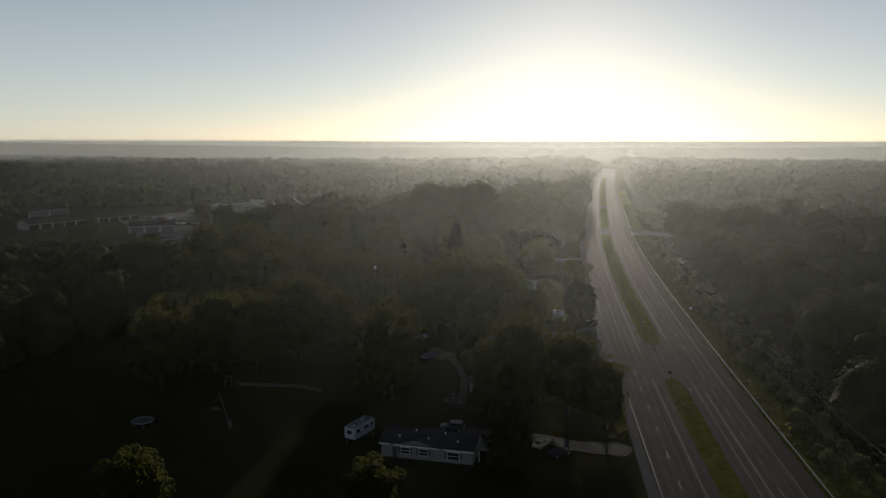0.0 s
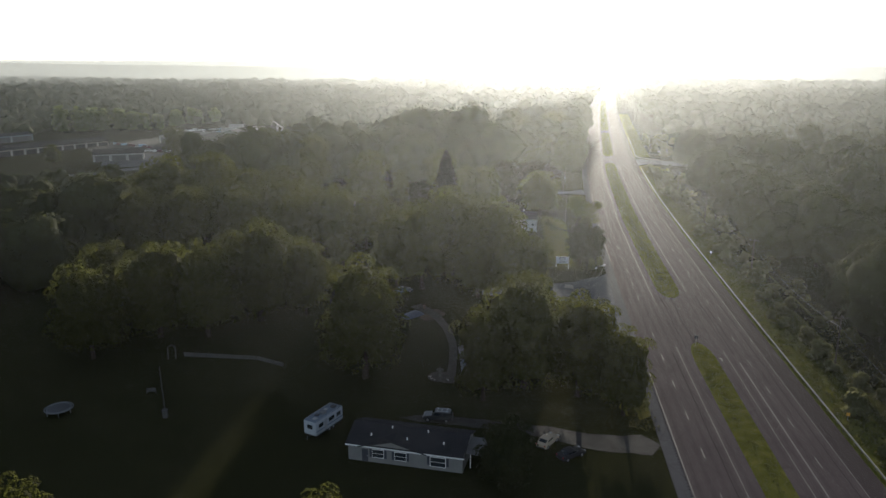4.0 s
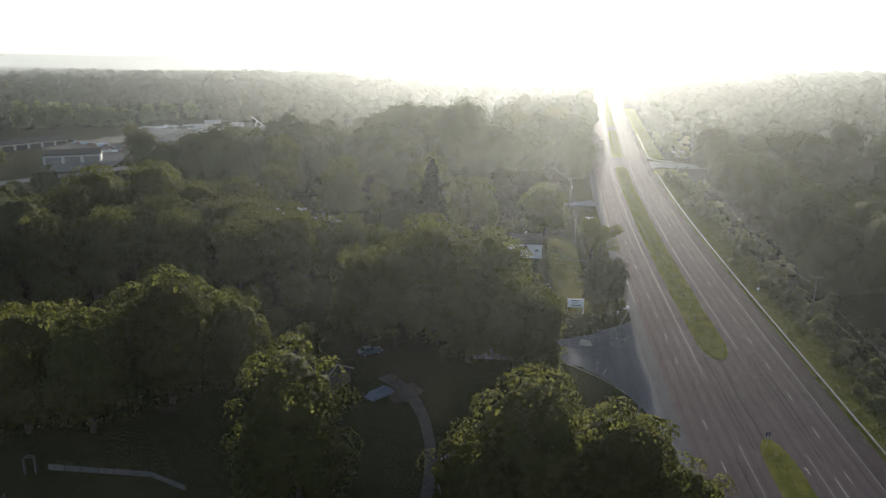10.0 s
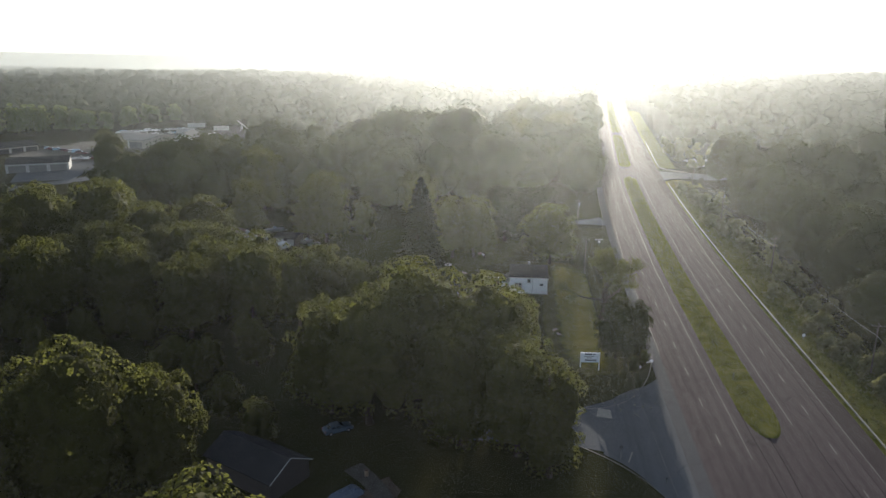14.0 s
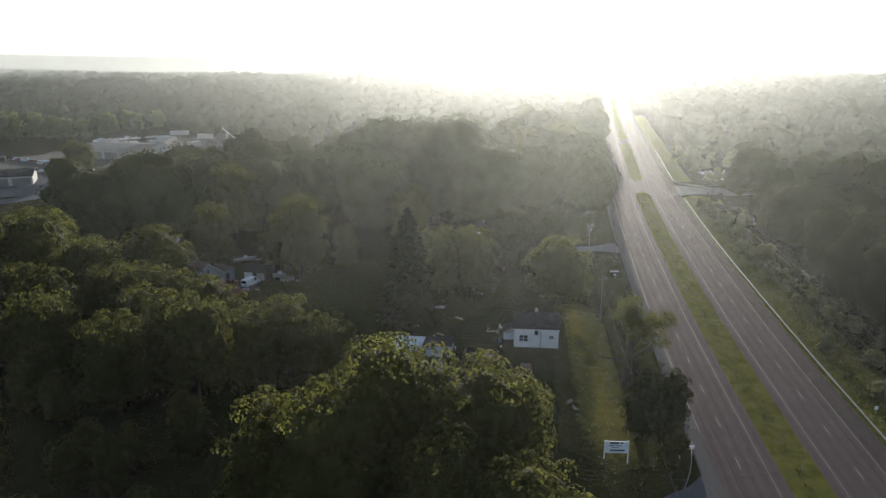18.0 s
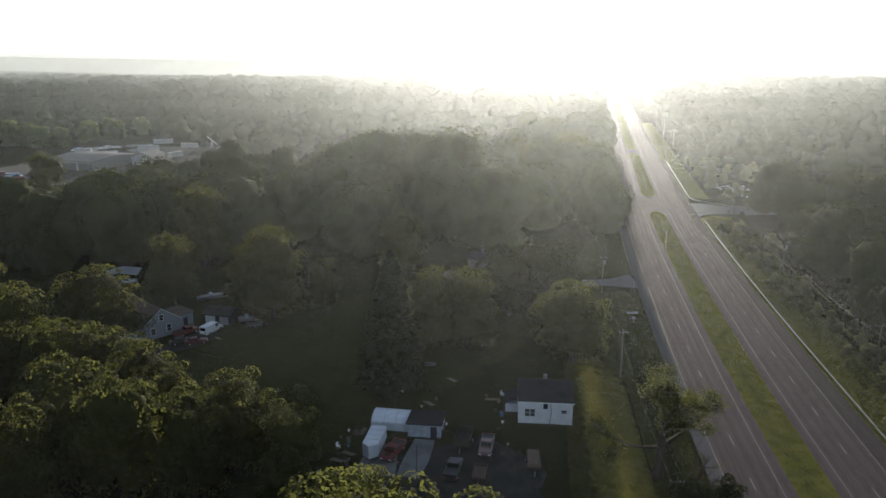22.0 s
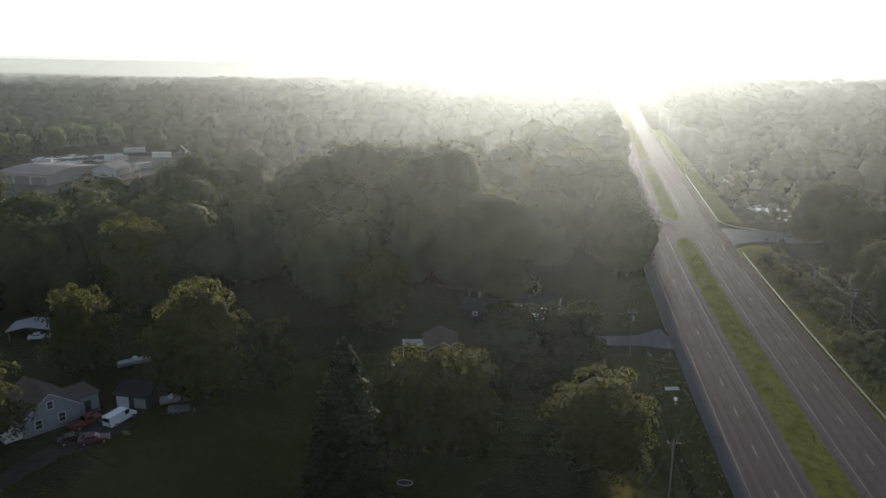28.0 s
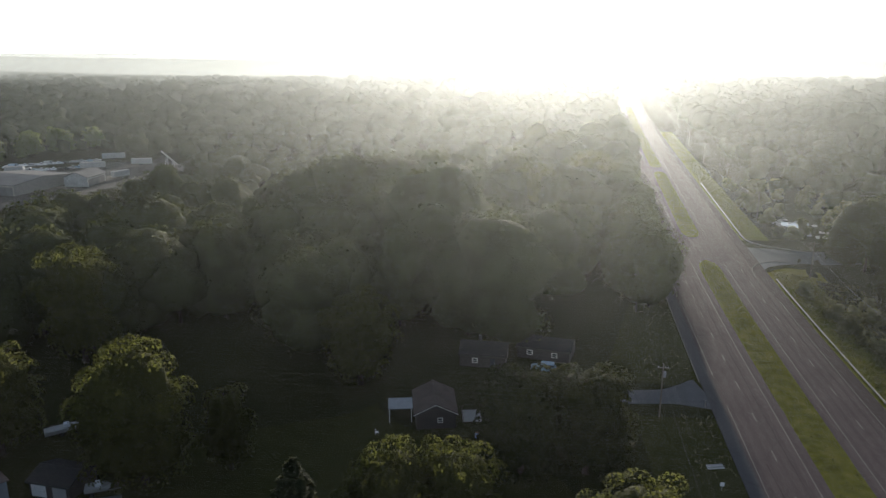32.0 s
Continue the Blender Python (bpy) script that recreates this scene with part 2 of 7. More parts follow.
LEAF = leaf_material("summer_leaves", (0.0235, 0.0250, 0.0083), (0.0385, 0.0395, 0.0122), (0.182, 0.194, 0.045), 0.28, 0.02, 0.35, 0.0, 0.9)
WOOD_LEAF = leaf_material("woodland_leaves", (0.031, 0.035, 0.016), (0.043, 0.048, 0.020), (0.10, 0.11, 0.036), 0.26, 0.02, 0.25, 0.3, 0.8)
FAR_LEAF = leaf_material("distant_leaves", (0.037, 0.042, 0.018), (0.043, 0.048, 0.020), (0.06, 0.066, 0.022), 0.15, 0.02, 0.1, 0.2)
# pale stone and boards set near black so they stay faint
DIM_STONE = plain("dimmed_pale_stone", (0.08, 0.08, 0.075), 0.9, 0, 0.35, 1.2, 0.3, 0.1)
POPLAR_LEAF = leaf_material("poplar_leaves", (0.10, 0.125, 0.055), (0.155, 0.185, 0.08), (0.26, 0.30, 0.11), 0.45)
YARD_GRAVEL = plain("dark_yard_gravel", (0.033, 0.033, 0.031), 0.95, 0, 0.45, 0.35, 0.6, 0.1)
# white lowered to mid grey so these pieces don't come out too bright
GREYED_WHITE = plain("greyed_white_metal", (0.36, 0.36, 0.35), 0.85, 0, 0.3, 0.4, 0.0, 0.1)
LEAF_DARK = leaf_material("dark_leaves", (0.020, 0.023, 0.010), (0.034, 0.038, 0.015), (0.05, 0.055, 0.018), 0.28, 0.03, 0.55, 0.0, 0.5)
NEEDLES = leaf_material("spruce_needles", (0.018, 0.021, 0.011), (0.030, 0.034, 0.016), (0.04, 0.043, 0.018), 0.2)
SCRUB = leaf_material("scrub_leaves", (0.075, 0.078, 0.036), (0.13, 0.13, 0.06), (0.20, 0.20, 0.08))
BLADE = leaf_material("grass_blades", (0.075, 0.075, 0.026), (0.105, 0.10, 0.04), (0.105, 0.10, 0.036), 0.3)
GLASS = glass_material()


def haze_scatter(M, even, forward=0.13):
    """Haze stand-in: a faint even glow, and a strong forward lobe about the sun."""
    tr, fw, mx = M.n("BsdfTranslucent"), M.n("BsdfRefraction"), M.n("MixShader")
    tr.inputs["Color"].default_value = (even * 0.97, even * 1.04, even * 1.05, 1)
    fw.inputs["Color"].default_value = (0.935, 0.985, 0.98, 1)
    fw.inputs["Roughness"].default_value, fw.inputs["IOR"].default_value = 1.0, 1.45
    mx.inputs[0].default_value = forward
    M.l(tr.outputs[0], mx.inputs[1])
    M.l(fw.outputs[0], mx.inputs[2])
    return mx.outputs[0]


def haze_sheet_material(strength, top):
    """A far sheet standing in for haze: patchy, thinning out towards its top."""
    M = Mat("haze_film")
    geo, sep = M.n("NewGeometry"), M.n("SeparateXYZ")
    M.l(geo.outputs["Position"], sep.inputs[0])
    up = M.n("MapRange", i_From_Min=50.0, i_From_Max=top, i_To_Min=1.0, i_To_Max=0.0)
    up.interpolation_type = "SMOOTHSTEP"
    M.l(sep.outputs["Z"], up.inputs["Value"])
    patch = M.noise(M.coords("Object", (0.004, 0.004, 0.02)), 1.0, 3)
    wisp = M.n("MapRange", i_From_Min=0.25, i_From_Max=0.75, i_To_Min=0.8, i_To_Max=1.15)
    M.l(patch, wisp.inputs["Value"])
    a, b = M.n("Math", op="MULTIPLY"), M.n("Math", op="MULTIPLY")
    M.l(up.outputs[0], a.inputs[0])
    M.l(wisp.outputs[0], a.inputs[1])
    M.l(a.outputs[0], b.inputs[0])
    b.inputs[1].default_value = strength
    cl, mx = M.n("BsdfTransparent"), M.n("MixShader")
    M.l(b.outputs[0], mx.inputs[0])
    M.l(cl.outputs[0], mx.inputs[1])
    M.l(haze_scatter(M, 0.31, 0.03), mx.inputs[2])
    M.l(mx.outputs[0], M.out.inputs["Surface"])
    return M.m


def haze_thread_material(even):
    M = Mat("haze_threads")
    M.l(haze_scatter(M, even), M.out.inputs["Surface"])
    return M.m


HAZE = haze_thread_material(0.06)
WHITE_SIDING = siding_material("white_siding", (0.78, 0.79, 0.80))
# white boards given a dark grey base so the ranch walls come out dim
DIM_SIDING = siding_material("dim_white_siding", (0.19, 0.19, 0.186))
GREY_SIDING = siding_material("grey_siding", (0.23, 0.255, 0.285))
DARK_SIDING = siding_material("dark_brown_siding", (0.05, 0.042, 0.045))
TAN_SIDING = siding_material("tan_metal_siding", (0.30, 0.27, 0.24), 0.3)
DARK_SHINGLE = shingle_material("charcoal_shingles", (0.030, 0.030, 0.034))
BROWN_SHINGLE = shingle_material("brown_shingles", (0.11, 0.085, 0.075))
TRIM = plain("white_trim_paint", (0.75, 0.75, 0.74), 0.5, 0, 0.12)
METAL_ROOF = plain("pale_metal_roof", (0.30, 0.31, 0.32), 0.6, 0.0, 0.25, 0.5, 0.0, 0.3)
GREY_ROOF = plain("grey_metal_roof", (0.17, 0.165, 0.16), 0.95, 0.0, 0.25, 0.3, 0.0, 0.03)
RUBBER = plain("black_rubber", (0.02, 0.02, 0.02), 0.8)
PLASTIC = plain("black_plastic", (0.03, 0.03, 0.032), 0.5)


# ---- builders ----
def mesh_np(name, verts, quads, mat, uv=None, normals=None):
    """A mesh from arrays of corners and four-cornered faces, with rounded normals where they are given."""
    me = bpy.data.meshes.new(name)
    nv, nq = len(verts), len(quads)
    me.vertices.add(nv)
    me.vertices.foreach_set("co", np.ascontiguousarray(verts, np.float32).ravel())
    me.loops.add(nq * 4)
    me.loops.foreach_set("vertex_index", np.ascontiguousarray(quads, np.int32).ravel())
    me.polygons.add(nq)
    me.polygons.foreach_set("loop_start", np.arange(0, nq * 4, 4, dtype=np.int32))
    if uv is not None:
        layer = me.uv_layers.new(name="UVMap")
        layer.data.foreach_set("uv", np.ascontiguousarray(uv[np.asarray(quads).ravel()], np.float32).ravel())
    me.update(calc_edges=True)
    if normals is not None:
        soft = me.attributes.new("custom_normal", "FLOAT_VECTOR", "POINT")
        soft.data.foreach_set("vector", np.ascontiguousarray(normals, np.float32).ravel())
    if mat:
        me.materials.append(mat)
    return me


def part(name, bm, mat, parent=None, label="", smooth=False):
    """Links a bmesh as one mesh object under a thing or a part."""
    me = bpy.data.meshes.new(name)
    if smooth:
        for f in bm.faces:
            f.smooth = True
    bm.to_mesh(me)
    bm.free()
    me.materials.append(mat)
    ob = new(name, me)
    ob.parent = parent
    return tagged(ob, label)


def thing(name, m, label, category, group="", kind=""):
    ob = new(name)
    ob.matrix_basis = m
    return tagged(ob, label, category, group, kind)


def add_box(bm, x0, y0, z0, x1, y1, z1, bevel=0.0, rz=0.0):
    m = Matrix.Translation(((x0 + x1) / 2, (y0 + y1) / 2, (z0 + z1) / 2)) @ Matrix.Rotation(rz, 4, "Z") @ Matrix.Diagonal((x1 - x0, y1 - y0, z1 - z0, 1))
    made = bmesh.ops.create_cube(bm, size=1, matrix=m)["verts"]
    if bevel:
        edges = {e for v in made for e in v.link_edges}
        bmesh.ops.bevel(bm, geom=list(edges), offset=bevel, segments=2, affect="EDGES", profile=0.6)
    return bm


def box(x0, y0, z0, x1, y1, z1, bevel=0.0):
    return add_box(bmesh.new(), x0, y0, z0, x1, y1, z1, bevel)


def add_rod(bm, a, b, r0, r1=None, sides=8):
    a, b = Vector(a), Vector(b)
    d = b - a
    m = Matrix.Translation((a + b) / 2) @ d.to_track_quat("Z", "Y").to_matrix().to_4x4()
    bmesh.ops.create_cone(bm, cap_ends=True, segments=sides, radius1=r0, radius2=r0 if r1 is None else r1, depth=d.length, matrix=m)
    return bm


def rod(a, b, r0, r1=None, sides=8):
    return add_rod(bmesh.new(), a, b, r0, r1, sides)


def prism(outline, y0, y1):
    """A solid from an outline of (x, z), run from y0 to y1."""
    bm = bmesh.new()
    a = [bm.verts.new((x, y0, z)) for x, z in outline]
    b = [bm.verts.new((x, y1, z)) for x, z in outline]
    bm.faces.new(a)
    bm.faces.new(list(reversed(b)))
    for i in range(len(a)):
        j = (i + 1) % len(a)
        bm.faces.new((a[j], a[i], b[i], b[j]))
    bmesh.ops.recalc_face_normals(bm, faces=bm.faces)
    return bm


# ---- the lie of the land and the road's line ----
def ease(u):
    u = np.clip(u, 0.0, 1.0)
    return u * u * (3 - 2 * u)


ROAD_Y = np.array([-400, 60, 118, 175, 224, 285, 342, 402, 460, 525, 705, 900, 1096, 1300])
ROAD_X = np.array([47.5, 48.8, 49.2, 49.7, 50.4, 51.6, 53.5, 56.7, 60.9, 66.6, 82.9, 102.5, 124.5, 150.0])


def road_x(y):
    """x of the dashed line of the far-bound carriageway, smooth through the stations."""
    d = np.gradient(ROAD_X, ROAD_Y)
    i = np.clip(np.searchsorted(ROAD_Y, y) - 1, 0, len(ROAD_Y) - 2)
    h = ROAD_Y[i + 1] - ROAD_Y[i]
    u = (y - ROAD_Y[i]) / h
    return (ROAD_X[i] * (1 + 2 * u) * (1 - u) ** 2 + ROAD_X[i + 1] * u * u * (3 - 2 * u)
            + h * d[i] * u * (1 - u) ** 2 - h * d[i + 1] * u * u * (1 - u))


GAP = 16.6      # from the near-bound dashes to the far-bound ones


def ground(x, y):
    x, y = np.asarray(x, float), np.asarray(y, float)
    z = -3.07 + 0.0097 * np.clip(x, -250, 250) + 0.01455 * np.clip(y, -300, 1000)
    z = z + 2.4 * ease((24 - x) / 18) * ease((338 - y) / 50) * ease((x + 320) / 150)
    off = x - road_x(np.clip(y, -390, 1290))
    z = z - 4.6 * ease((off - 9) / 20) * ease((470 - y) / 60) - 2.0 * ease((off - 9) / 20) * ease((y - 470) / 60)
    r = np.hypot(x, y - 100)
    z = z - 9.0 * ease((r - 1150) / 800) + 52.0 * ease((r - 1900) / 2900)
    z = z + ease((r - 300) / 900) * 2.5 * np.sin(x * 0.006 + 1) * np.sin(y * 0.0047)
    return z


def gz(x, y):
    return float(ground(x, y))


def at(x, y, rz=0.0, up=0.0):
    return pose(x, y, gz(x, y) + up, 0, 0, rz)


def ribbon(name, ys, left, right, mat, lift, step=1.6, parent=None):
    """A strip laid on the ground between two lines x = left(y) and x = right(y)."""
    L, R = np.array([left(y) for y in ys]), np.array([right(y) for y in ys])
    n = max(2, int(np.max(R - L) / step) + 1)
    u = np.linspace(0, 1, n)
    X = L[:, None] * (1 - u) + R[:, None] * u
    Y = np.repeat(np.asarray(ys, float)[:, None], n, 1)
    return sheet(name, X, Y, mat, lift, parent)


def sheet(name, X, Y, mat, lift, parent=None):
    Z = ground(X, Y) + lift
    r, c = X.shape
    idx = np.arange(r * c).reshape(r, c)
    q = np.stack([idx[:-1, :-1], idx[:-1, 1:], idx[1:, 1:], idx[1:, :-1]], -1).reshape(-1, 4)
    V = np.stack([X, Y, Z], -1).reshape(-1, 3)
    uv = np.stack([X - road_x(np.clip(Y, -390, 1290)), Y], -1).reshape(-1, 2)
    ob = new(name, mesh_np(name, V, q, mat, uv))
    ob.parent = parent
    return ob


def lane(name, pts, widths, mat, lift=0.05, ragged=0.0):
    """A drive or path along a line of (x, y), with its width at each point."""
    p = np.array(pts, float)
    s = np.r_[0, np.cumsum(np.hypot(*np.diff(p, axis=0).T))]
    t = np.arange(0, s[-1], 1.5)
    t = np.r_[t, s[-1]]
    c = np.stack([np.interp(t, s, p[:, 0]), np.interp(t, s, p[:, 1])], -1)
    for _ in range(4):
        c[1:-1] = (c[:-2] + 2 * c[1:-1] + c[2:]) / 4
    w = np.interp(t, s, widths)
    d = np.gradient(c, axis=0)
    d /= np.linalg.norm(d, axis=1, keepdims=True)
    nrm = np.stack([d[:, 1], -d[:, 0]], -1)
    k = max(3, int(max(widths) / 1.4) + 1)
    u = np.linspace(-0.5, 0.5, k)
    wl, wr = w.copy(), w.copy()
    if ragged:
        wob = lambda side: np.array([noise.noise((a * 0.21, b * 0.21, side)) + 0.7 * noise.noise((a * 0.9, b * 0.9, side)) for a, b in c])
        tip = ease(np.minimum(t, s[-1] - t) / (max(widths) * 0.35))
        wl, wr = (w + 2 * ragged * wob(1.5)) * tip + 0.02, (w + 2 * ragged * wob(7.5)) * tip + 0.02
    W = np.where(u < 0, wl[:, None], wr[:, None])
    X = c[:, :1] + nrm[:, :1] * W * u
    Y = c[:, 1:] + nrm[:, 1:] * W * u
    return sheet(name, X, Y, mat, lift)


gu = np.linspace(-1, 1, 190)
gx = 10 + 62 * np.sinh(5.02 * gu)
gv = np.linspace(-1, 1, 210)
gy = 250 + 60 * np.sinh(5.05 * gv)
GX, GY = np.meshgrid(gx, gy)
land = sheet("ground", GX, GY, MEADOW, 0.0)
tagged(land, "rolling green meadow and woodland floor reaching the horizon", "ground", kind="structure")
for p_ in land.data.polygons:
    p_.use_smooth = True

ry = np.r_[np.arange(-300, 60, 20), np.arange(60, 620, 4), np.arange(620, 1290, 12)]
road = ribbon("road", ry, lambda y: road_x(y) - GAP - 6.6, lambda y: road_x(y) + 6.4, ASPHALT, 0.07, 2.5)
tagged(road, "divided four-lane highway of worn grey asphalt", "road", kind="structure")


def taper(y, a, b, n=9.0):
    """1 within a..b, falling to 0 in a round end at both tips."""
    e = min(y - a, b - y) / n
    return 0.0 if e <= 0 else (1.0 if e >= 1 else math.sqrt(1 - (1 - e) ** 2))


for a, b in ((-280, 182), (211, 438), (464, 590), (602, 980)):
    ys = np.unique(np.r_[a + np.array([0, 0.3, 1, 2, 3, 4.5, 6, 9]), np.arange(a + 10, b - 10, 3), b - np.array([9, 6, 4.5, 3, 2, 1, 0.3, 0])])
    mid = lambda y: road_x(y) - 8.35 - 0.4 * (1 - ease((y - 290) / 60))
    half = lambda y: 2.95 * taper(y, a, b) * (0.8 if b == 182 else 1)
    m = ribbon("median", ys, lambda y: mid(y) - half(y) - 0.02, lambda y: mid(y) + half(y) + 0.02, MEDIAN, 0.16, 0.7)
    m.data.vertices.foreach_get("co", (co := np.zeros(len(m.data.vertices) * 3)))
    co = co.reshape(-1, 3)
    edge = np.array([max(half(y), 0.05) for y in co[:, 1]])
    inn = 1 - np.abs(co[:, 0] - np.array([mid(y) for y in co[:, 1]])) / edge
    co[:, 2] += 0.22 * np.clip(inn * 2.5, 0, 1) * np.array([noise.noise((x * 0.8, y * 0.8, 3)) * 0.5 + 0.7 for x, y, _ in co]) - 0.1
    m.data.vertices.foreach_set("co", co.ravel())
    tagged(m, "raised grass median strip with dry tufts", "median", "median strips", "structure")


# ---- painted lines: parts of the road ----
def line_x(y):
    """The painted lines keep a little nearer the left verge on the first stretch."""
    return road_x(y) - 0.55 * (1 - ease((y - 290) / 60))


def stripe(name, off, y0, y1, w, mat, step=6.0):
    ys = np.r_[np.arange(y0, y1, step), y1]
    return ribbon(name, ys, lambda y: line_x(y) + off - w / 2, lambda y: line_x(y) + off + w / 2, mat, 0.078, 1.0, road)


for off, spans in ((-GAP - 3.70, ((-200, 166), (243, 348), (360, 1200))), (3.65, ((-200, 405), (480, 1200))),
                   (-GAP + 3.72, ((-200, 180), (205, 440), (466, 1200))), (-3.70, ((-200, 178), (216, 436), (468, 1200)))):
    for a, b in spans:
        stripe("edge_line", off, a, b, 0.07, WHITE_LINE)
stripe("edge_line", -0.45 - 3.66 / 2 + 0.4, 120, 172, 0.13, WHITE_LINE)
for off, ph in ((-GAP, 1.5), (0.0, 0.3)):
    for k in range(70):
        y = 73.0 + ph + 12.19 * k
        if 186 < y < 206 and off < 0:
            continue
        stripe("lane_dash", off, y, y + 3.05, 0.11, WHITE_LINE, 3.1)


# tar-sealed seams, tyre marks through the crossing and the rumble strip on the shoulder
for off, y0, y1, amp, w in ((-GAP + 1.85, 100, 178, 0.15, 0.07), (-GAP - 1.9, 226, 330, 0.12, 0.06), (-GAP + 1.8, 300, 420, 0.12, 0.06), (1.85, 120, 260, 0.15, 0.06), (1.9, 300, 430, 0.12, 0.06), (-2.6, 176, 214, 0.3, 0.09), (-1.6, 184, 206, 0.3, 0.07), (-9.2, 180, 214, 0.3, 0.10), (-11.5, 178, 222, 0.3, 0.08)):
    ys = np.arange(y0, y1, 1.5)
    mid = lambda y, o=off, a=amp: road_x(y) + o + a * noise.noise((o, y * 0.09, 1.0))
    ribbon("tar_seam", ys, lambda y: mid(y) - w / 2, lambda y: mid(y) + w / 2, TAR, 0.076, 1.0, road)
bm = bmesh.new()
for k in range(130):
    y = 62 + 0.8 * k
    x = float(road_x(y)) - GAP - 4.6
    z = gz(x, y) + 0.078
    add_box(bm, x - 0.2, y - 0.1, z - 0.01, x + 0.2, y + 0.1, z)
part("rumble_strip", bm, TAR, road)
bm = bmesh.new()
ax, ay = 44.1, 173.6
z = gz(ax, ay) + 0.079
for pts in ([(-0.08, -1.1), (0.08, -1.1), (0.08, 0.3), (-0.08, 0.3)], [(-0.38, 0.3), (0.38, 0.3), (0.0, 1.1)]):
    bm.faces.new([bm.verts.new((ax + p, ay + q, z)) for p, q in pts])
part("lane_arrow", bm, WHITE_LINE, road)


# ---- drives, side streets and bare patches ----
def ground_patch(ob, label, category):
    return tagged(ob, label, category, kind="structure")


ground_patch(lane("side_street", [(-6, 206), (6, 207), (14, 209), (20, 211), (25, 212), (28.5, 211)], [7, 9, 12.5, 19, 33, 60], SIDE_ASPHALT, 0.062), "side street apron of asphalt tinted with blue shade, opening on the highway", "street")
ground_patch(lane("shoulder", [(15.0, 203.6), (19.4, 202.6), (23.7, 197.2), (27.0, 188.6), (27.9, 176), (28.3, 164)], [3.0, 4.6, 5.2, 5.4, 3.2, 2.4], SIDE_ASPHALT, 0.066), "worn asphalt shoulder running into the side street", "shoulder")
ground_patch(lane("shoulder", [(25.4, 205.5), (25.8, 200.5), (26.2, 195.5)], [3.4, 3.6, 2.6], SIDE_ASPHALT, 0.064), "asphalt corner where the side street meets the shoulder", "shoulder")
ground_patch(lane("driveway", [(-2, 351), (14, 349.6), (24, 350.6), (31, 352)], [4.5, 5.0, 5.5, 12], SIDE_ASPHALT, 0.05), "pale asphalt driveway crossing the lawn", "driveway")
ground_patch(lane("driveway", [(-16, 139.6), (-6, 139.4), (4, 137.5), (14, 136.5), (22, 138.5), (27, 139)], [2.4, 2.6, 3.0, 4.4, 5.2, 12], WORN_DRIVE, 0.05, 0.25), "worn grey driveway beside the ranch house", "driveway")
ground_patch(lane("side_street", [(54, 441), (64, 443), (78, 446.5), (100, 449), (140, 452), (200, 450)], [46, 22, 11, 9, 8, 8], SIDE_ASPHALT, 0.062), "side street of grey asphalt leaving through the scrub", "street")
ground_patch(lane("footpath", [(-9, 153), (-8.9, 160), (-9.6, 170), (-12, 180), (-16, 189), (-21, 194)], [2.2, 1.6, 1.6, 1.8, 2.4, 3.0], GRAVEL, 0.04), "curving pale gravel garden path", "path")
ground_patch(lane("yard", [(-9, 240), (-8.5, 250), (-6, 258), (-5, 267)], [26, 27, 19, 10], YARD_GRAVEL, 0.035, 2.6), "bare gravel yard where trucks are parked", "yard")
ground_patch(lane("driveway", [(-5, 250), (-9, 240), (-3, 226), (6, 214)], [6, 4, 4, 5], YARD_GRAVEL, 0.03, 0.7), "gravel drive to the truck yard", "driveway")
# concrete darkened in colour for the shade over the slabs; blotches are wear
SLAB = plain("shaded_concrete", (0.17, 0.17, 0.168), 0.9, 0, 0.45, 0.45, 0.3, 0.1)
ground_patch(lane("slab", [(-15.7, 252.4), (-15.0, 257), (-14.5, 262.8)], [3.4, 3.9, 3.2], SLAB, 0.06), "pale blotchy concrete slab, darkened for shade, beside the shed", "slab")
ground_patch(lane("slab", [(-20.4, 252.2), (-20.6, 255), (-20.4, 261)], [6.0, 5.6, 4.4], SLAB, 0.06), "cracked concrete slab under the parked trailer", "slab")
ground_patch(lane("dirt_patch", [(-17.4, 184), (-15.5, 192)], [4, 5], DIRT, 0.03, 1.2), "patch of bare brown dirt under the trees", "dirt")
ground_patch(lane("driveway", [(-74, 280), (-73, 290), (-69, 297), (-66.5, 306)], [4, 4.5, 6, 6], YARD_GRAVEL, 0.03, 1.0), "rutted gravel drive beside the grey house", "driveway")
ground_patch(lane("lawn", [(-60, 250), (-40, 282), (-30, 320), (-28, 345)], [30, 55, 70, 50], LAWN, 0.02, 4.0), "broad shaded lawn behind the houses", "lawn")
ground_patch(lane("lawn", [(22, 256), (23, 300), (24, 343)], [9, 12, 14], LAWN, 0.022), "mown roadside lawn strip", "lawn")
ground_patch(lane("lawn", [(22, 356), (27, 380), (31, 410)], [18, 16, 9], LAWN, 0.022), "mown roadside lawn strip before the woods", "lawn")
# patch of sunlight on the lawn, painted as a yellow strip
ground_patch(lane("dry_grass", [(14.6, 228), (14.8, 240), (15.0, 258), (15.2, 274), (15.4, 300)], [13, 15, 15, 15, 13], sun_strip("sunlit_lawn_strip", SUNLIT_TONES, 15.0, 2.0, 6.4, 238, 292), 0.03, 0.6), "strip of lawn coloured as a sun patch beside the white house", "grass")
# this verge takes the same sunlit tone in its ground colour
ground_patch(lane("verge", [(27.2, 160), (25, 152), (23, 146)], [3, 6, 3], SUNLIT_GRASS, 0.03, 1.0), "sunny grass verge under the roadside trees", "grass")
# lighter grass colours here stand in for low sun on the slope
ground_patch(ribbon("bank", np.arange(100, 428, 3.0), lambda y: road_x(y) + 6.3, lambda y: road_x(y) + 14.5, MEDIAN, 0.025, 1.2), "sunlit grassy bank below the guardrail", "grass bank")
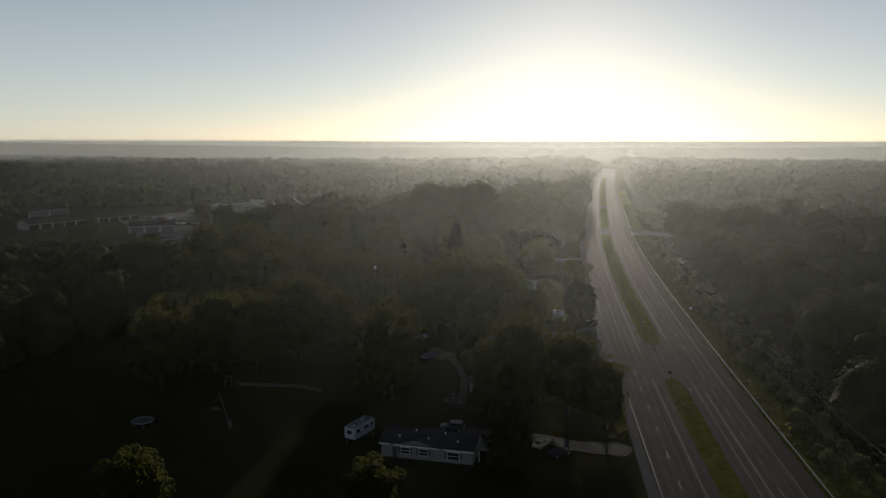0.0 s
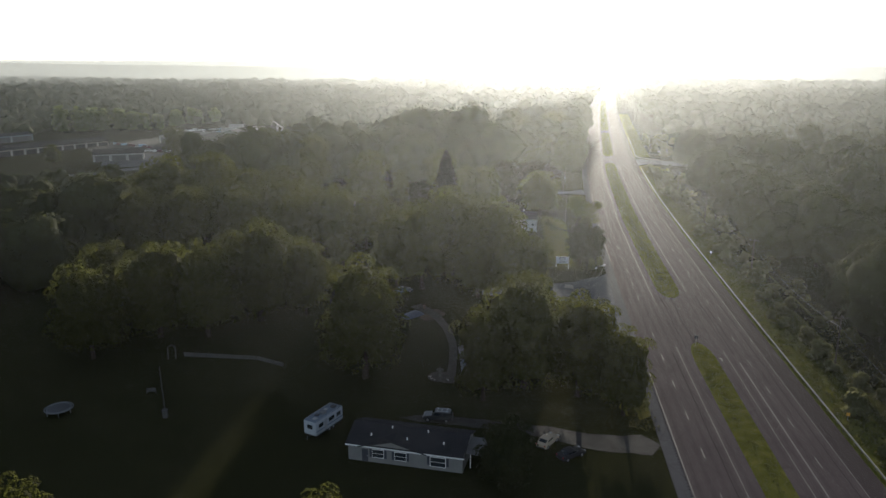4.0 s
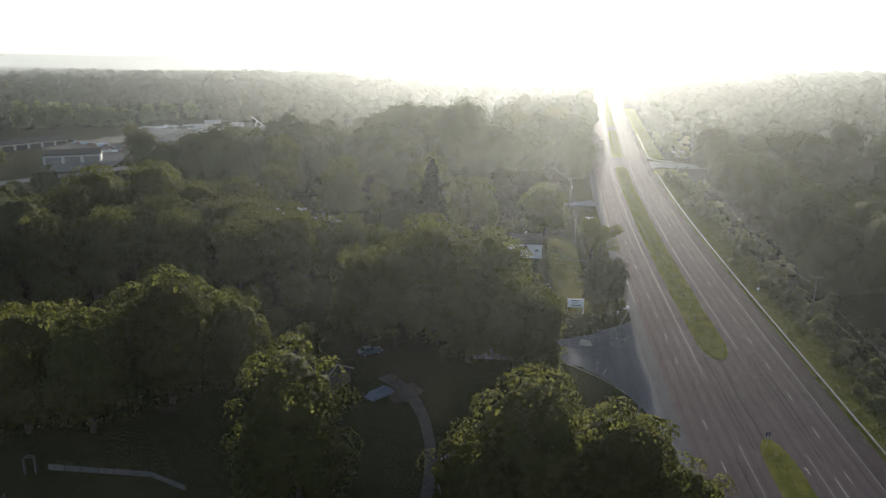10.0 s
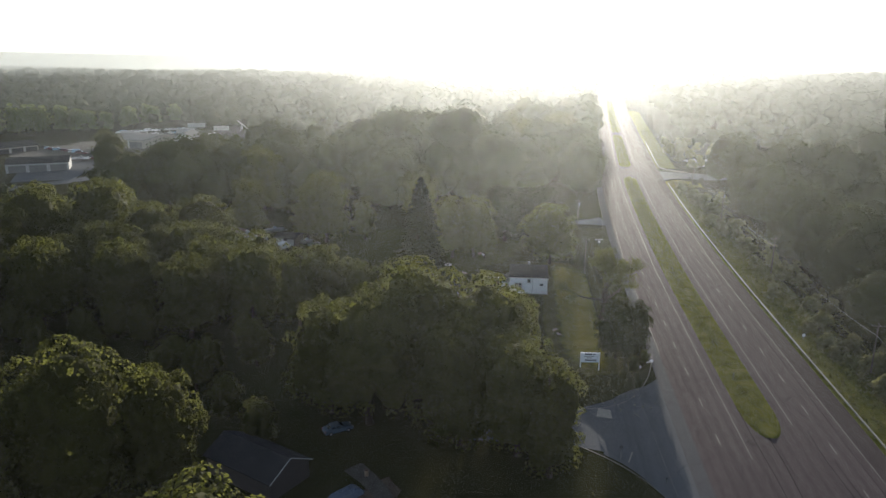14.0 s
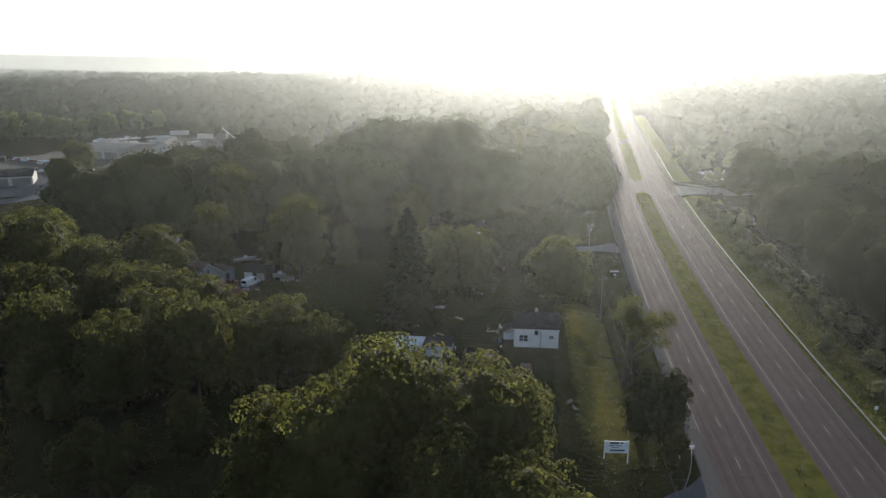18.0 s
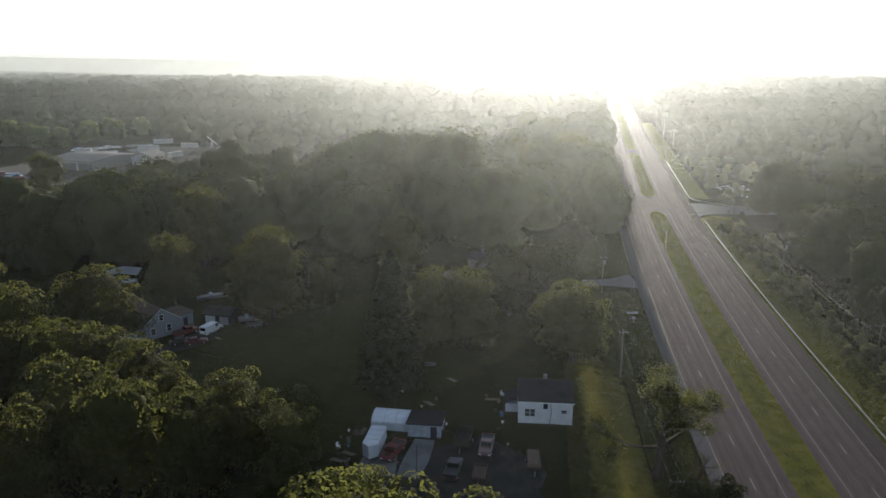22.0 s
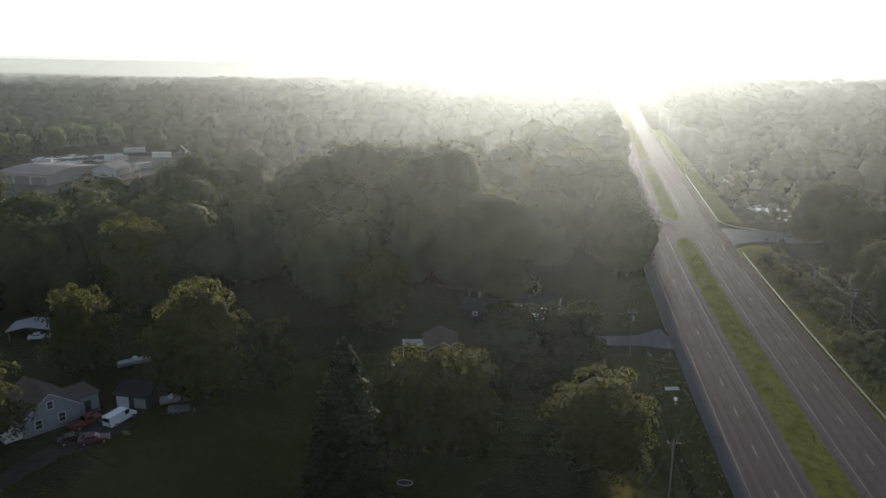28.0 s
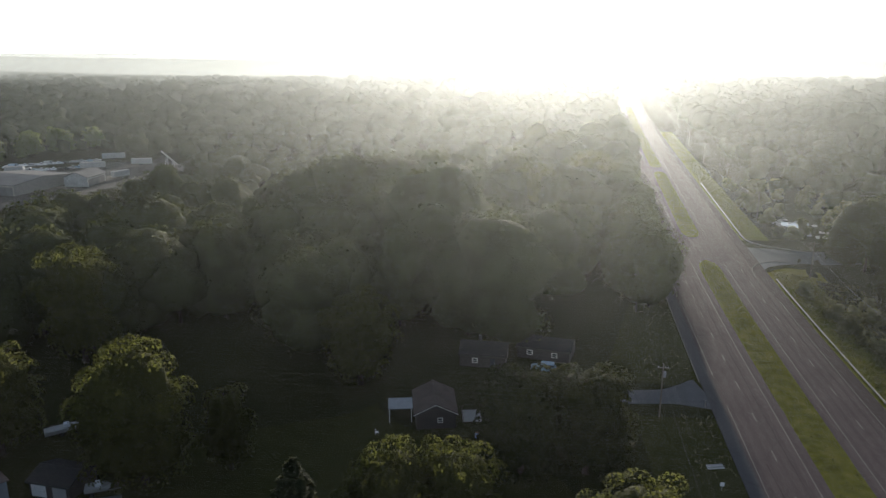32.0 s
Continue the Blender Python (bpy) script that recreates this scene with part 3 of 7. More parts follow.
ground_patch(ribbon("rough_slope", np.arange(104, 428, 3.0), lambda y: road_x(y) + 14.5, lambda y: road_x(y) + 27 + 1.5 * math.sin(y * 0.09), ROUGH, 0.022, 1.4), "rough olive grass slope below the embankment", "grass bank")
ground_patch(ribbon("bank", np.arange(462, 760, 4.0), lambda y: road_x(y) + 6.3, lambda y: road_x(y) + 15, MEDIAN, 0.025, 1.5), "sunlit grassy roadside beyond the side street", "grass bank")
ground_patch(lane("lawn", [(61, 416), (70, 425), (84, 435)], [6, 12, 7], SUNLIT_GRASS, 0.04, 1.0), "sunlit triangle of grass at the side street", "grass")
ground_patch(lane("parking_lot", [(-262, 455), (-245, 500), (-228, 540), (-205, 590), (-196, 620)], [60, 76, 80, 66, 40], GRAVEL, 0.05, 5.0), "wide pale gravel lot of the depot", "parking lot")
ground_patch(lane("street", [(-330, 290), (-262, 344), (-240, 366), (-221, 388), (-200, 413), (-184, 442), (-176, 470)], [10, 10, 10, 10, 10, 10, 10], SIDE_ASPHALT, 0.07), "pale back street seen past the trees", "street")
ground_patch(lane("parking_lot", [(-214, 412), (-225, 440), (-236, 466)], [26, 34, 30], SIDE_ASPHALT, 0.04), "asphalt car park by the depot buildings", "parking lot")

KERB = plain("worn_kerb", (0.13, 0.128, 0.122), 0.9, 0, 0.3, 0.8, 0.2, 0.1)


# kerb beside the shoulder and round the apron
def kerb(pts, name="kerb", h=0.16, w=0.16, mat=None):
    p = np.array(pts, float)
    s = np.r_[0, np.cumsum(np.hypot(*np.diff(p, axis=0).T))]
    t = np.r_[np.arange(0, s[-1], 2.0), s[-1]]
    c = np.stack([np.interp(t, s, p[:, 0]), np.interp(t, s, p[:, 1])], -1)
    for _ in range(5):
        c[1:-1] = (c[:-2] + 2 * c[1:-1] + c[2:]) / 4
    d = np.gradient(c, axis=0)
    d /= np.linalg.norm(d, axis=1, keepdims=True)
    nrm = np.stack([d[:, 1], -d[:, 0]], -1)
    rows = []
    for a, z in ((-w / 2, -0.1), (-w / 2 + 0.03, h), (w / 2 - 0.03, h), (w / 2, -0.1)):
        q = c + nrm * a
        rows.append(np.c_[q, ground(c[:, 0], c[:, 1]) + 0.06 + z])
    V = np.stack(rows, 1).reshape(-1, 3)
    n = len(c)
    idx = np.arange(n * 4).reshape(n, 4)
    q = np.concatenate([np.stack([idx[:-1, k], idx[:-1, k + 1], idx[1:, k + 1], idx[1:, k]], -1) for k in range(3)])
    ob = new(name, mesh_np(name, V, q, mat or KERB))
    return tagged(ob, "low worn concrete kerb", "kerb", "roadside kerbs", "structure")


rx_ = lambda y: float(road_x(y))
kerb([(rx_(y) - GAP - 6.75, y) for y in np.arange(357, 420, 6)])
kerb([(60.6, 424), (61.2, 430), (63, 434.5), (67, 437.5), (74, 439.5)])
kerb([(rx_(470) + 6.8, 470), (rx_(462) + 7.4, 462), (71, 455.5), (75.5, 452.8), (84, 452)])
for pts in ([(11.3, 203.1), (18.2, 200.2), (22.5, 194.2), (25.4, 187), (27.5, 172)], [(13.4, 215.4), (17.7, 217.6), (22.5, 223.4), (26.2, 231.7), (28.3, 241.6)]):
    ob = kerb(pts, "edge_line", 0.015, 0.12, WHITE_LINE)
    tagged(ob, "white edge line curving round the apron", "road marking", "apron markings", "structure")
bm = bmesh.new()
for z in (0,):
    add_box(bm, 14.0, 213.6, 0, 17.4, 216.6, 0.012)
crossing = part("stop_marking", bm, WHITE_LINE)
crossing.location = (0, 0, gz(15.7, 215) + 0.075)
crossing.rotation_euler = (0, 0.115, 0)
crossing.location.z = gz(15.7, 215) + 0.115 + 15.7 * math.sin(0.115)
tagged(crossing, "worn pale patch of paint on the apron", "road marking", kind="structure")


# ---- guardrails ----
RAIL = plain("weathered_rail", (0.22, 0.21, 0.19), 0.6, 0.1, 0.2, 1.0)


def guardrail(line, label):
    """A W-section rail on posts along points of (x, y)."""
    base = gz(*line[0])
    top = thing("guardrail", pose(line[0][0], line[0][1], base), label, "guardrail", "highway guardrails")
    inv = top.matrix_basis.inverted()
    p = np.array(line, float)
    s = np.r_[0, np.cumsum(np.hypot(*np.diff(p, axis=0).T))]
    post = bmesh.new()
    add_box(post, -0.06, -0.08, -0.6, 0.06, 0.08, 0.72, 0.01)
    post_me = None
    for d in np.arange(0, s[-1], 2.3):
        x, y = float(np.interp(d, s, p[:, 0])), float(np.interp(d, s, p[:, 1]))
        if post_me is None:
            ob = part("post", post, POLE_WOOD, top)
            post_me = ob.data
        else:
            ob = new("post", post_me)
            ob.parent = top
        ob.matrix_basis = inv @ pose(x, y, gz(x, y) + 0.04)
    t = np.r_[np.arange(0, s[-1], 4.0), s[-1]]
    c = np.stack([np.interp(t, s, p[:, 0]), np.interp(t, s, p[:, 1])], -1)
    g = ground(c[:, 0], c[:, 1])
    dv = np.gradient(c, axis=0)
    dv /= np.linalg.norm(dv, axis=1, keepdims=True)
    nrm = np.stack([-dv[:, 1], dv[:, 0]], -1)
    prof = ((0.10, 0.48), (0.17, 0.52), (0.17, 0.58), (0.10, 0.62), (0.10, 0.66), (0.17, 0.70), (0.17, 0.76), (0.10, 0.80), (0.07, 0.80), (0.07, 0.48))
    rows = [np.c_[c + nrm * a, g + z + 0.04] for a, z in prof]
    V = np.stack(rows, 1) - np.array([line[0][0], line[0][1], base])
    n, k = V.shape[:2]
    idx = np.arange(n * k).reshape(n, k)
    q = np.concatenate([np.stack([idx[:-1, j], idx[:-1, (j + 1) % k], idx[1:, (j + 1) % k], idx[1:, j]], -1) for j in range(k)])
    rail = new("rail", mesh_np("rail", V.reshape(-1, 3), q, RAIL))
    rail.parent = top
    return top


guardrail([(rx_(y) + 7.0, y) for y in np.arange(100, 424, 4.0)], "long pale steel guardrail on wooden posts above the embankment")
guardrail([(79, 451.2), (75, 451.6), (71.5, 453.5), (68.8, 457)] + [(rx_(y) + 7.2, y) for y in np.arange(461, 560, 4.0)], "pale steel guardrail curving into the side street")


# ---- poles and wires ----
CAN_GREY = plain("matt_grey_steel", (0.16, 0.165, 0.17), 0.9, 0, 0.2, 2.0, 0.0, 0.05)


def utility_pole(x, y, h, rz=0.0, arm=1.2, transformer=False):
    top = thing("utility_pole", at(x, y, rz), "weathered wooden utility pole with a crossarm and insulators", "utility pole", "roadside utility poles")
    part("pole", rod((0, 0, -0.8), (0, 0, h), 0.16, 0.10, 10), POLE_WOOD, top)
    arm_ob = part("crossarm", box(-arm, -0.05, h - 0.75, arm, 0.05, h - 0.63, 0.01), POLE_WOOD, top)
    for dx in (-arm + 0.1, 0.35, arm - 0.1):
        bm = rod((dx, 0, h - 0.63), (dx, 0, h - 0.42), 0.035, 0.05, 6)
        part("insulator", bm, CONCRETE, arm_ob)
    if transformer:
        part("transformer", rod((0.32, 0, h - 2.4), (0.32, 0, h - 1.4), 0.24, 0.24, 12), CAN_GREY, top, "grey can transformer")
    return top


CABLE = plain("grey_cable", (0.20, 0.20, 0.20), 0.6, 0.0, 0.1, 1.5, 0.0, 0.3)


def wire(name, spots, dx, drop, sag, r=0.018):
    """A line hung between poles: spots are x, y, height of pole."""
    bm = bmesh.new()
    for (x0, y0, h0), (x1, y1, h1) in zip(spots, spots[1:]):
        a, b = Vector((x0 + dx, y0, gz(x0, y0) + h0 - drop)), Vector((x1 + dx, y1, gz(x1, y1) + h1 - drop))
        last = a
        for i in range(1, 13):
            u = i / 12
            p = a.lerp(b, u) - Vector((0, 0, sag * 4 * u * (1 - u)))
            add_rod(bm, last, p, r, r, 4)
            last = p
    return tagged(part(name, bm, CABLE), "slack overhead wire strung between the poles", "wire", "overhead wires")


RIGHT_POLES = [(float(road_x(y)) + off, y, 10.5) for y, off in ((120, 18.0), (178, 18.0), (241, 18.5), (304, 18.5), (366, 18.5), (428, 18.0), (492, 17.5), (556, 17.5), (622, 17.5), (690, 18), (760, 18), (830, 18), (900, 18))]
for k, (x, y, h) in enumerate(RIGHT_POLES):
    utility_pole(x, y, h, -4, 1.2, k == 4)
for dx, drop in ((-1.1, 0.45), (0.35, 0.45), (1.1, 0.45), (0.0, 2.6)):
    wire("overhead_wire", RIGHT_POLES, dx, drop, 1.3 if drop < 1 else 1.6, 0.004 if drop < 1 else 0.022)
LEFT_POLES = [(22.0, 158, 9.8), (19.5, 244, 9.5), (19.2, 292, 9.8), (21.0, 343, 9.8), (24.5, 394, 9.8)]
for k, (x, y, h) in enumerate(LEFT_POLES):
    utility_pole(x, y, h, -2, 0.9, k == 3)
for dx, drop in ((-0.8, 0.45), (0.8, 0.45), (0.0, 2.2)):
    wire("overhead_wire", LEFT_POLES, dx, drop, 0.9, 0.004)
service = [LEFT_POLES[2], (7.5, 273, 4.6)]
wire("overhead_wire", service, 0.0, 0.5, 0.6, 0.006)
yard_pole = thing("yard_pole", at(-14.2, 251.5), "thin dark wooden pole standing in the truck yard", "pole")
part("pole", rod((0, 0, -0.4), (0, 0, 5.6), 0.09, 0.06, 8), POLE_WOOD, yard_pole)


# ---- signs and roadside furniture ----
BLUE_PANEL = plain("pale_sign_panel", (0.62, 0.68, 0.74), 0.5, 0, 0.1)
DARK_PAINT = plain("dark_sign_paint", (0.03, 0.035, 0.05), 0.6)
AMBER = plain("amber_sign_paint", (0.62, 0.36, 0.04), 0.5)
sign = thing("roadside_sign", at(15.2, 231.8, 4), "white two-post roadside sign with dark lettering on the lawn", "sign")
for x in (-1.72, 1.72):
    part("sign_post", box(x - 0.07, -0.07, -0.5, x + 0.07, 0.07, 3.3, 0.01), TRIM, sign)
panel = part("sign_panel", box(-1.65, -0.05, 1.3, 1.65, 0.05, 3.2, 0.01), BLUE_PANEL, sign)
for x0, x1, z0, z1 in ((-1.05, 0.35, 2.78, 3.08), (0.5, 0.95, 2.82, 3.05), (-1.1, -0.35, 2.42, 2.54), (-0.25, 0.75, 2.44, 2.54), (-0.95, 1.2, 1.62, 1.86), (-0.7, 0.3, 2.14, 2.24)):
    part("lettering", box(x0, -0.062, z0, x1, -0.051, z1), DARK_PAINT, panel)
med = thing("median_sign", at(40.3, 179.6), "small dark sign on a thin steel post at the median tip", "sign")
part("post", rod((0, 0, -0.3), (0, 0, 2.4), 0.035, 0.035, 6), GALV, med)
part("sign_plate", box(-0.38, -0.02, 1.9, 0.38, 0.02, 2.6, 0.01), DARK_PAINT, med)
mb = thing("mailbox", at(29.6, 347.2), "black mailbox on a wooden post beside the driveway", "mailbox")
part("post", box(-0.05, -0.05, -0.3, 0.05, 0.05, 1.05), POLE_WOOD, mb)
bm = prism([(-0.1, 1.05), (0.1, 1.05), (0.1, 1.2), (0.06, 1.28), (-0.06, 1.28), (-0.1, 1.2)], -0.28, 0.28)
part("box", bm, PLASTIC, mb)
fs = thing("fallen_board", at(26.7, 327.6, 12), "two pale boards lying on the grass", "board")
part("plank", box(-1.3, -0.05, 0.04, 1.3, 0.42, 0.14, 0.02), GREYED_WHITE, fs)
part("plank", box(-1.2, 0.62, 0.04, 1.3, 1.05, 0.18, 0.02), GREYED_WHITE, fs)
for x, y, lab in ((float(road_x(252)) + 9.6, 252, "small white marker post on the embankment"), (float(road_x(150)) + 9.2, 150, "small yellow warning sign beside the guardrail"), (26.0, 322, "small white marker post on the verge")):
    mk = thing("marker_post", at(x, y), lab, "marker")
    part("post", rod((0, 0, -0.2), (0, 0, 1.1), 0.03, 0.03, 6), GALV, mk)
    part("plate", box(-0.28, -0.02, 0.75, 0.28, 0.02, 1.35, 0.01), AMBER if "yellow" in lab else TRIM, mk)
for x, y in ((26.9, 237.5), (24.2, 234.5)):
    bd = thing("low_sign", at(x, y, 15), "low weathered board sign in the verge", "sign")
    part("board", box(-0.9, -0.05, 0.25, 0.9, 0.05, 0.8, 0.02), TRIM, bd)
    for dx in (-0.7, 0.7):
        part("leg", box(dx - 0.05, -0.05, -0.2, dx + 0.05, 0.05, 0.25), POLE_WOOD, bd)


for x, y, lab, hh in ((17.1, 202.0, "small dark-backed stop sign at the side street", 2.3), (22.8, 197.2, "thin dark marker post beside the kerb", 1.3), (40.9, 231.1, "thin dark marker post on the median", 1.8)):
    sg = thing("street_sign", at(x, y, 20), lab, "sign")
    part("post", rod((0, 0, -0.3), (0, 0, hh), 0.04, 0.04, 6), PLASTIC, sg)
    part("sign_plate", rod((0, -0.02, hh - 0.3), (0, 0.02, hh - 0.3), 0.34 if hh > 2 else 0.14, None, 8), DARK_PAINT, sg)
stop_bar = lane("stop_line", [(18.2, 201.4), (19.2, 204.6)], [0.2, 0.2], WHITE_LINE, 0.076)
stop_bar.parent = road


# ---- buildings ----
def window_part(parent, x, z, w, h, y, face=-1, mat=None):
    """A window in a wall along x: a frame, a pane and a sill, just proud of the wall."""
    f = part("window", box(x - w / 2 - 0.09, y - 0.05, z - 0.09, x + w / 2 + 0.09, y + 0.05, z + h + 0.09, 0.01), mat or TRIM, parent)
    yo = y + face * 0.055
    part("pane", box(x - w / 2, min(y, yo), z, x + w / 2, max(y, yo), z + h), GLASS, f)
    part("glazing_bar", box(x - w / 2, min(yo, yo + face * 0.02), z + h / 2 - 0.025, x + w / 2, max(yo, yo + face * 0.02), z + h / 2 + 0.025), mat or TRIM, f)
    return f


def gable_house(x, y, rz, L, D, H, R, wall, roof, label, windows=(), doors=(), over=0.35, category="house", name="house", vents=0, group="", chimney=None):
    """Walls L by D with the front along local x at y = 0, eaves at H and a ridge R higher along x."""
    top = thing(name, at(x, y, rz), label, category, group)
    t = 0.16
    part("wall", box(0, 0, -0.8, L, t, H), wall, top)
    part("wall", box(0, D - t, -0.8, L, D, H), wall, top)
    for x0 in (0.0, L - t):
        bm = bmesh.new()
        ring = [(t + 0.003, -0.8), (D - t - 0.003, -0.8), (D - t - 0.003, H), (D / 2, H + R - t * R / (D / 2)), (t + 0.003, H)]
        a = [bm.verts.new((x0, yy, zz)) for yy, zz in ring]
        b = [bm.verts.new((x0 + t, yy, zz)) for yy, zz in ring]
        bm.faces.new(a)
        bm.faces.new(list(reversed(b)))
        for i in range(5):
            j = (i + 1) % 5
            bm.faces.new((a[j], a[i], b[i], b[j]))
        bmesh.ops.recalc_face_normals(bm, faces=bm.faces)
        part("gable_wall", bm, wall, top)
    k = R / (D / 2)
    th = 0.14
    for s in (-1, 1):
        bm = bmesh.new()
        y0 = -over if s < 0 else D + over
        z0 = H - over * k + 0.03
        pts = [(y0, z0), (D / 2, H + R + 0.03), (D / 2, H + R + 0.03 + th), (y0, z0 + th)]
        a = [bm.verts.new((-over, p, q)) for p, q in pts]
        b = [bm.verts.new((L + over, p, q)) for p, q in pts]
        bm.faces.new(a)
        bm.faces.new(list(reversed(b)))
        for i in range(4):
            j = (i + 1) % 4
            bm.faces.new((a[j], a[i], b[i], b[j]))
        bmesh.ops.recalc_face_normals(bm, faces=bm.faces)
        r = part("roof", bm, roof, top)
        if s < 0:
            for v in range(vents):
                vx, vy = L * (0.18 + 0.64 * v / max(1, vents - 1)), D * (0.2 + 0.22 * (v % 2))
                vz = H + vy * k
                part("roof_vent", rod((vx, vy, vz), (vx, vy, vz + 0.5), 0.09, 0.11, 8), TRIM, r)
    part("fascia", box(-over, -over - 0.03, H - over * k - 0.08, L + over, -over, H - over * k + 0.12), DIM_STONE if wall is DARK_SIDING else TRIM, top)
    for wx, wz, ww, wh in windows:
        window_part(top, wx, wz, ww, wh, 0.0)
    for dx, dw, dh, m in doors:
        d = part("door", box(dx - dw / 2, -0.06, 0.0, dx + dw / 2, 0.0, dh, 0.01), m, top)
        part("door_handle", box(dx + dw * 0.36, -0.1, 0.95, dx + dw * 0.42, -0.06, 1.1), GALV, d)
    if chimney:
        cx, cy, ch = chimney
        part("chimney", box(cx - 0.3, cy - 0.3, H, cx + 0.3, cy + 0.3, H + R + ch, 0.02), DIM_STONE if wall is DARK_SIDING else CAN_GREY, top, "square masonry chimney")
    return top


ranch = gable_house(-21.1, 126.5, -7.7, 17.2, 7.6, 2.7, 1.5, DIM_SIDING, DARK_SHINGLE, "long white ranch house with a dark shingled roof", ((4.6, 0.9, 1.7, 1.2), (8.0, 0.9, 1.7, 1.2), (13.6, 0.7, 2.2, 1.4)), ((2.6, 0.95, 2.0, DARK_PAINT),), vents=5)
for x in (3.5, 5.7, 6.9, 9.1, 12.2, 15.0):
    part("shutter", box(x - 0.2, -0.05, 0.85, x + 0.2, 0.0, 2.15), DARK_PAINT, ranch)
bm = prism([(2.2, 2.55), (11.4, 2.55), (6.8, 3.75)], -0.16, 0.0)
part("front_gable", bm, DIM_SIDING, ranch, "low front gable of white boards")
for s_ in (-1, 1):
    bm = bmesh.new()
    e = 6.8 + s_ * 5.2
    ring = [(e, 2.42), (6.8, 3.80), (6.8, 3.92), (e, 2.54)]
    a = [bm.verts.new((p, -0.5, q)) for p, q in ring]
    b = [bm.verts.new((p, 3.4, q)) for p, q in ring]
    bm.faces.new(a)
    bm.faces.new(list(reversed(b)))
    for i in range(4):
        j = (i + 1) % 4
        bm.faces.new((a[j], a[i], b[i], b[j]))
    bmesh.ops.recalc_face_normals(bm, faces=bm.faces)
    part("gable_roof", bm, DARK_SHINGLE, ranch)
part("porch_roof", box(17.2, 1.5, 2.35, 21.5, 6.5, 2.5, 0.02), GREY_ROOF, ranch, "flat grey porch roof")
for x in (18.0, 21.3):
    part("porch_post", box(x - 0.06, 1.6, 0, x + 0.06, 1.72, 2.35), TRIM, ranch)
gable_house(-1.6, 158.3, 98, 6.0, 5.4, 2.6, 1.5, GREY_SIDING, GREY_ROOF, "small grey gabled garage at the end of the path", ((1.6, 1.0, 0.9, 0.9),), category="garage", name="garage")
hidden = gable_house(-26.4, 191.1, 152, 12.5, 7.1, 2.7, 1.8, DARK_SIDING, DARK_SHINGLE, "dark-roofed house with white gable trim among the trees", ((2.0, 1.0, 1.2, 1.0), (6.4, 1.0, 1.2, 1.0)), ((4.3, 0.9, 2.0, TRIM),))
for a, b in (((-0.36, -0.4, 2.62), (-0.36, 3.55, 4.72)), ((-0.36, 7.5, 2.62), (-0.36, 3.55, 4.72))):
    part("rake_board", rod(a, b, 0.07, 0.07, 4), GREYED_WHITE, hidden, "white rake board")
white = gable_house(-0.1, 269.4, 0.5, 8.6, 8.4, 3.9, 1.9, WHITE_SIDING, DARK_SHINGLE, "small white clapboard house with a dark roof", ((1.45, 1.3, 0.75, 1.25), (2.3, 1.3, 0.75, 1.25)), over=0.25, chimney=(4.4, 5.2, 0.5))
window_part(white, 7.3, 2.0, 0.85, 0.55, 0.0)
window_part(white, 4.35, 2.75, 0.55, 1.05, 0.0, -1, DARK_PAINT)
for za, zb, xa, xb in ((0.1, 1.0, 5.05, 5.2), (1.0, 2.4, 5.2, 5.28), (2.4, 3.7, 5.28, 5.12)):
    part("downpipe", rod((xa, -0.08, za), (xb, -0.08, zb), 0.05, 0.05, 6), DARK_PAINT, white)
part("corner_trim", box(8.56, -0.03, -0.2, 8.68, 0.12, 3.9), TRIM, white)
part("side_room", box(-2.1, 3.6, -0.6, -0.02, 7.4, 1.5), WHITE_SIDING, white, "low white side room")
part("side_roof", prism([(-2.4, 1.45), (-0.03, 2.95), (-0.03, 3.08), (-2.4, 1.58)], 3.4, 7.6), DARK_SHINGLE, white)


def front_gable(x, y, rz, W, D, H, R, wall, roof, label, windows=(), doors=(), over=0.4, category="house", name="house", trim=True):
    """The gable faces the front (y = 0), the ridge runs back along local y."""
    top = thing(name, at(x, y, rz), label, category)
    t = 0.16
    for y0 in (0.0, D - t):
        part("gable_wall", prism([(0, -0.8), (W, -0.8), (W, H), (W / 2, H + R), (0, H)], y0, y0 + t), wall, top)
    for x0 in (0.003, W - t - 0.003):
        part("wall", box(x0, t, -0.8, x0 + t, D - t, H - 0.02), wall, top)
    k = R / (W / 2)
    for s in (-1, 1):
        e = -over if s < 0 else W + over
        part("roof", prism([(e, H - over * k + 0.04), (W / 2, H + R + 0.04), (W / 2, H + R + 0.2), (e, H - over * k + 0.2)], -over, D + over), roof, top)
        if trim:
            part("rake_trim", prism([(e, H - over * k - 0.06), (W / 2, H + R - 0.06), (W / 2, H + R + 0.04), (e, H - over * k + 0.04)], -over - 0.03, -over + 0.02), TRIM, top)
    for wx, wz, ww, wh in windows:
        window_part(top, wx, wz, ww, wh, 0.0)
    for dx, dw, dh, m in doors:
        d = part("door", box(dx - dw / 2, -0.06, 0.0, dx + dw / 2, 0.0, dh, 0.01), m, top)
        part("door_handle", box(dx + dw * 0.36, -0.1, 0.95, dx + dw * 0.42, -0.06, 1.1), GALV, d)
    return top


grey = front_gable(-78.2, 296.8, 56, 8.6, 9.0, 3.2, 3.1, GREY_SIDING, BROWN_SHINGLE, "two-storey grey house with white window trim", ((2.3, 0.9, 1.0, 1.4), (5.9, 0.9, 1.0, 1.4), (4.3, 3.6, 0.9, 1.2)))
part("side_room", box(8.62, 1.5, -0.6, 12.6, 7.0, 3.0), GREY_SIDING, grey, "lower grey side room")
part("side_roof", box(8.5, 1.2, 3.02, 12.9, 7.3, 3.16, 0.02), BROWN_SHINGLE, grey)
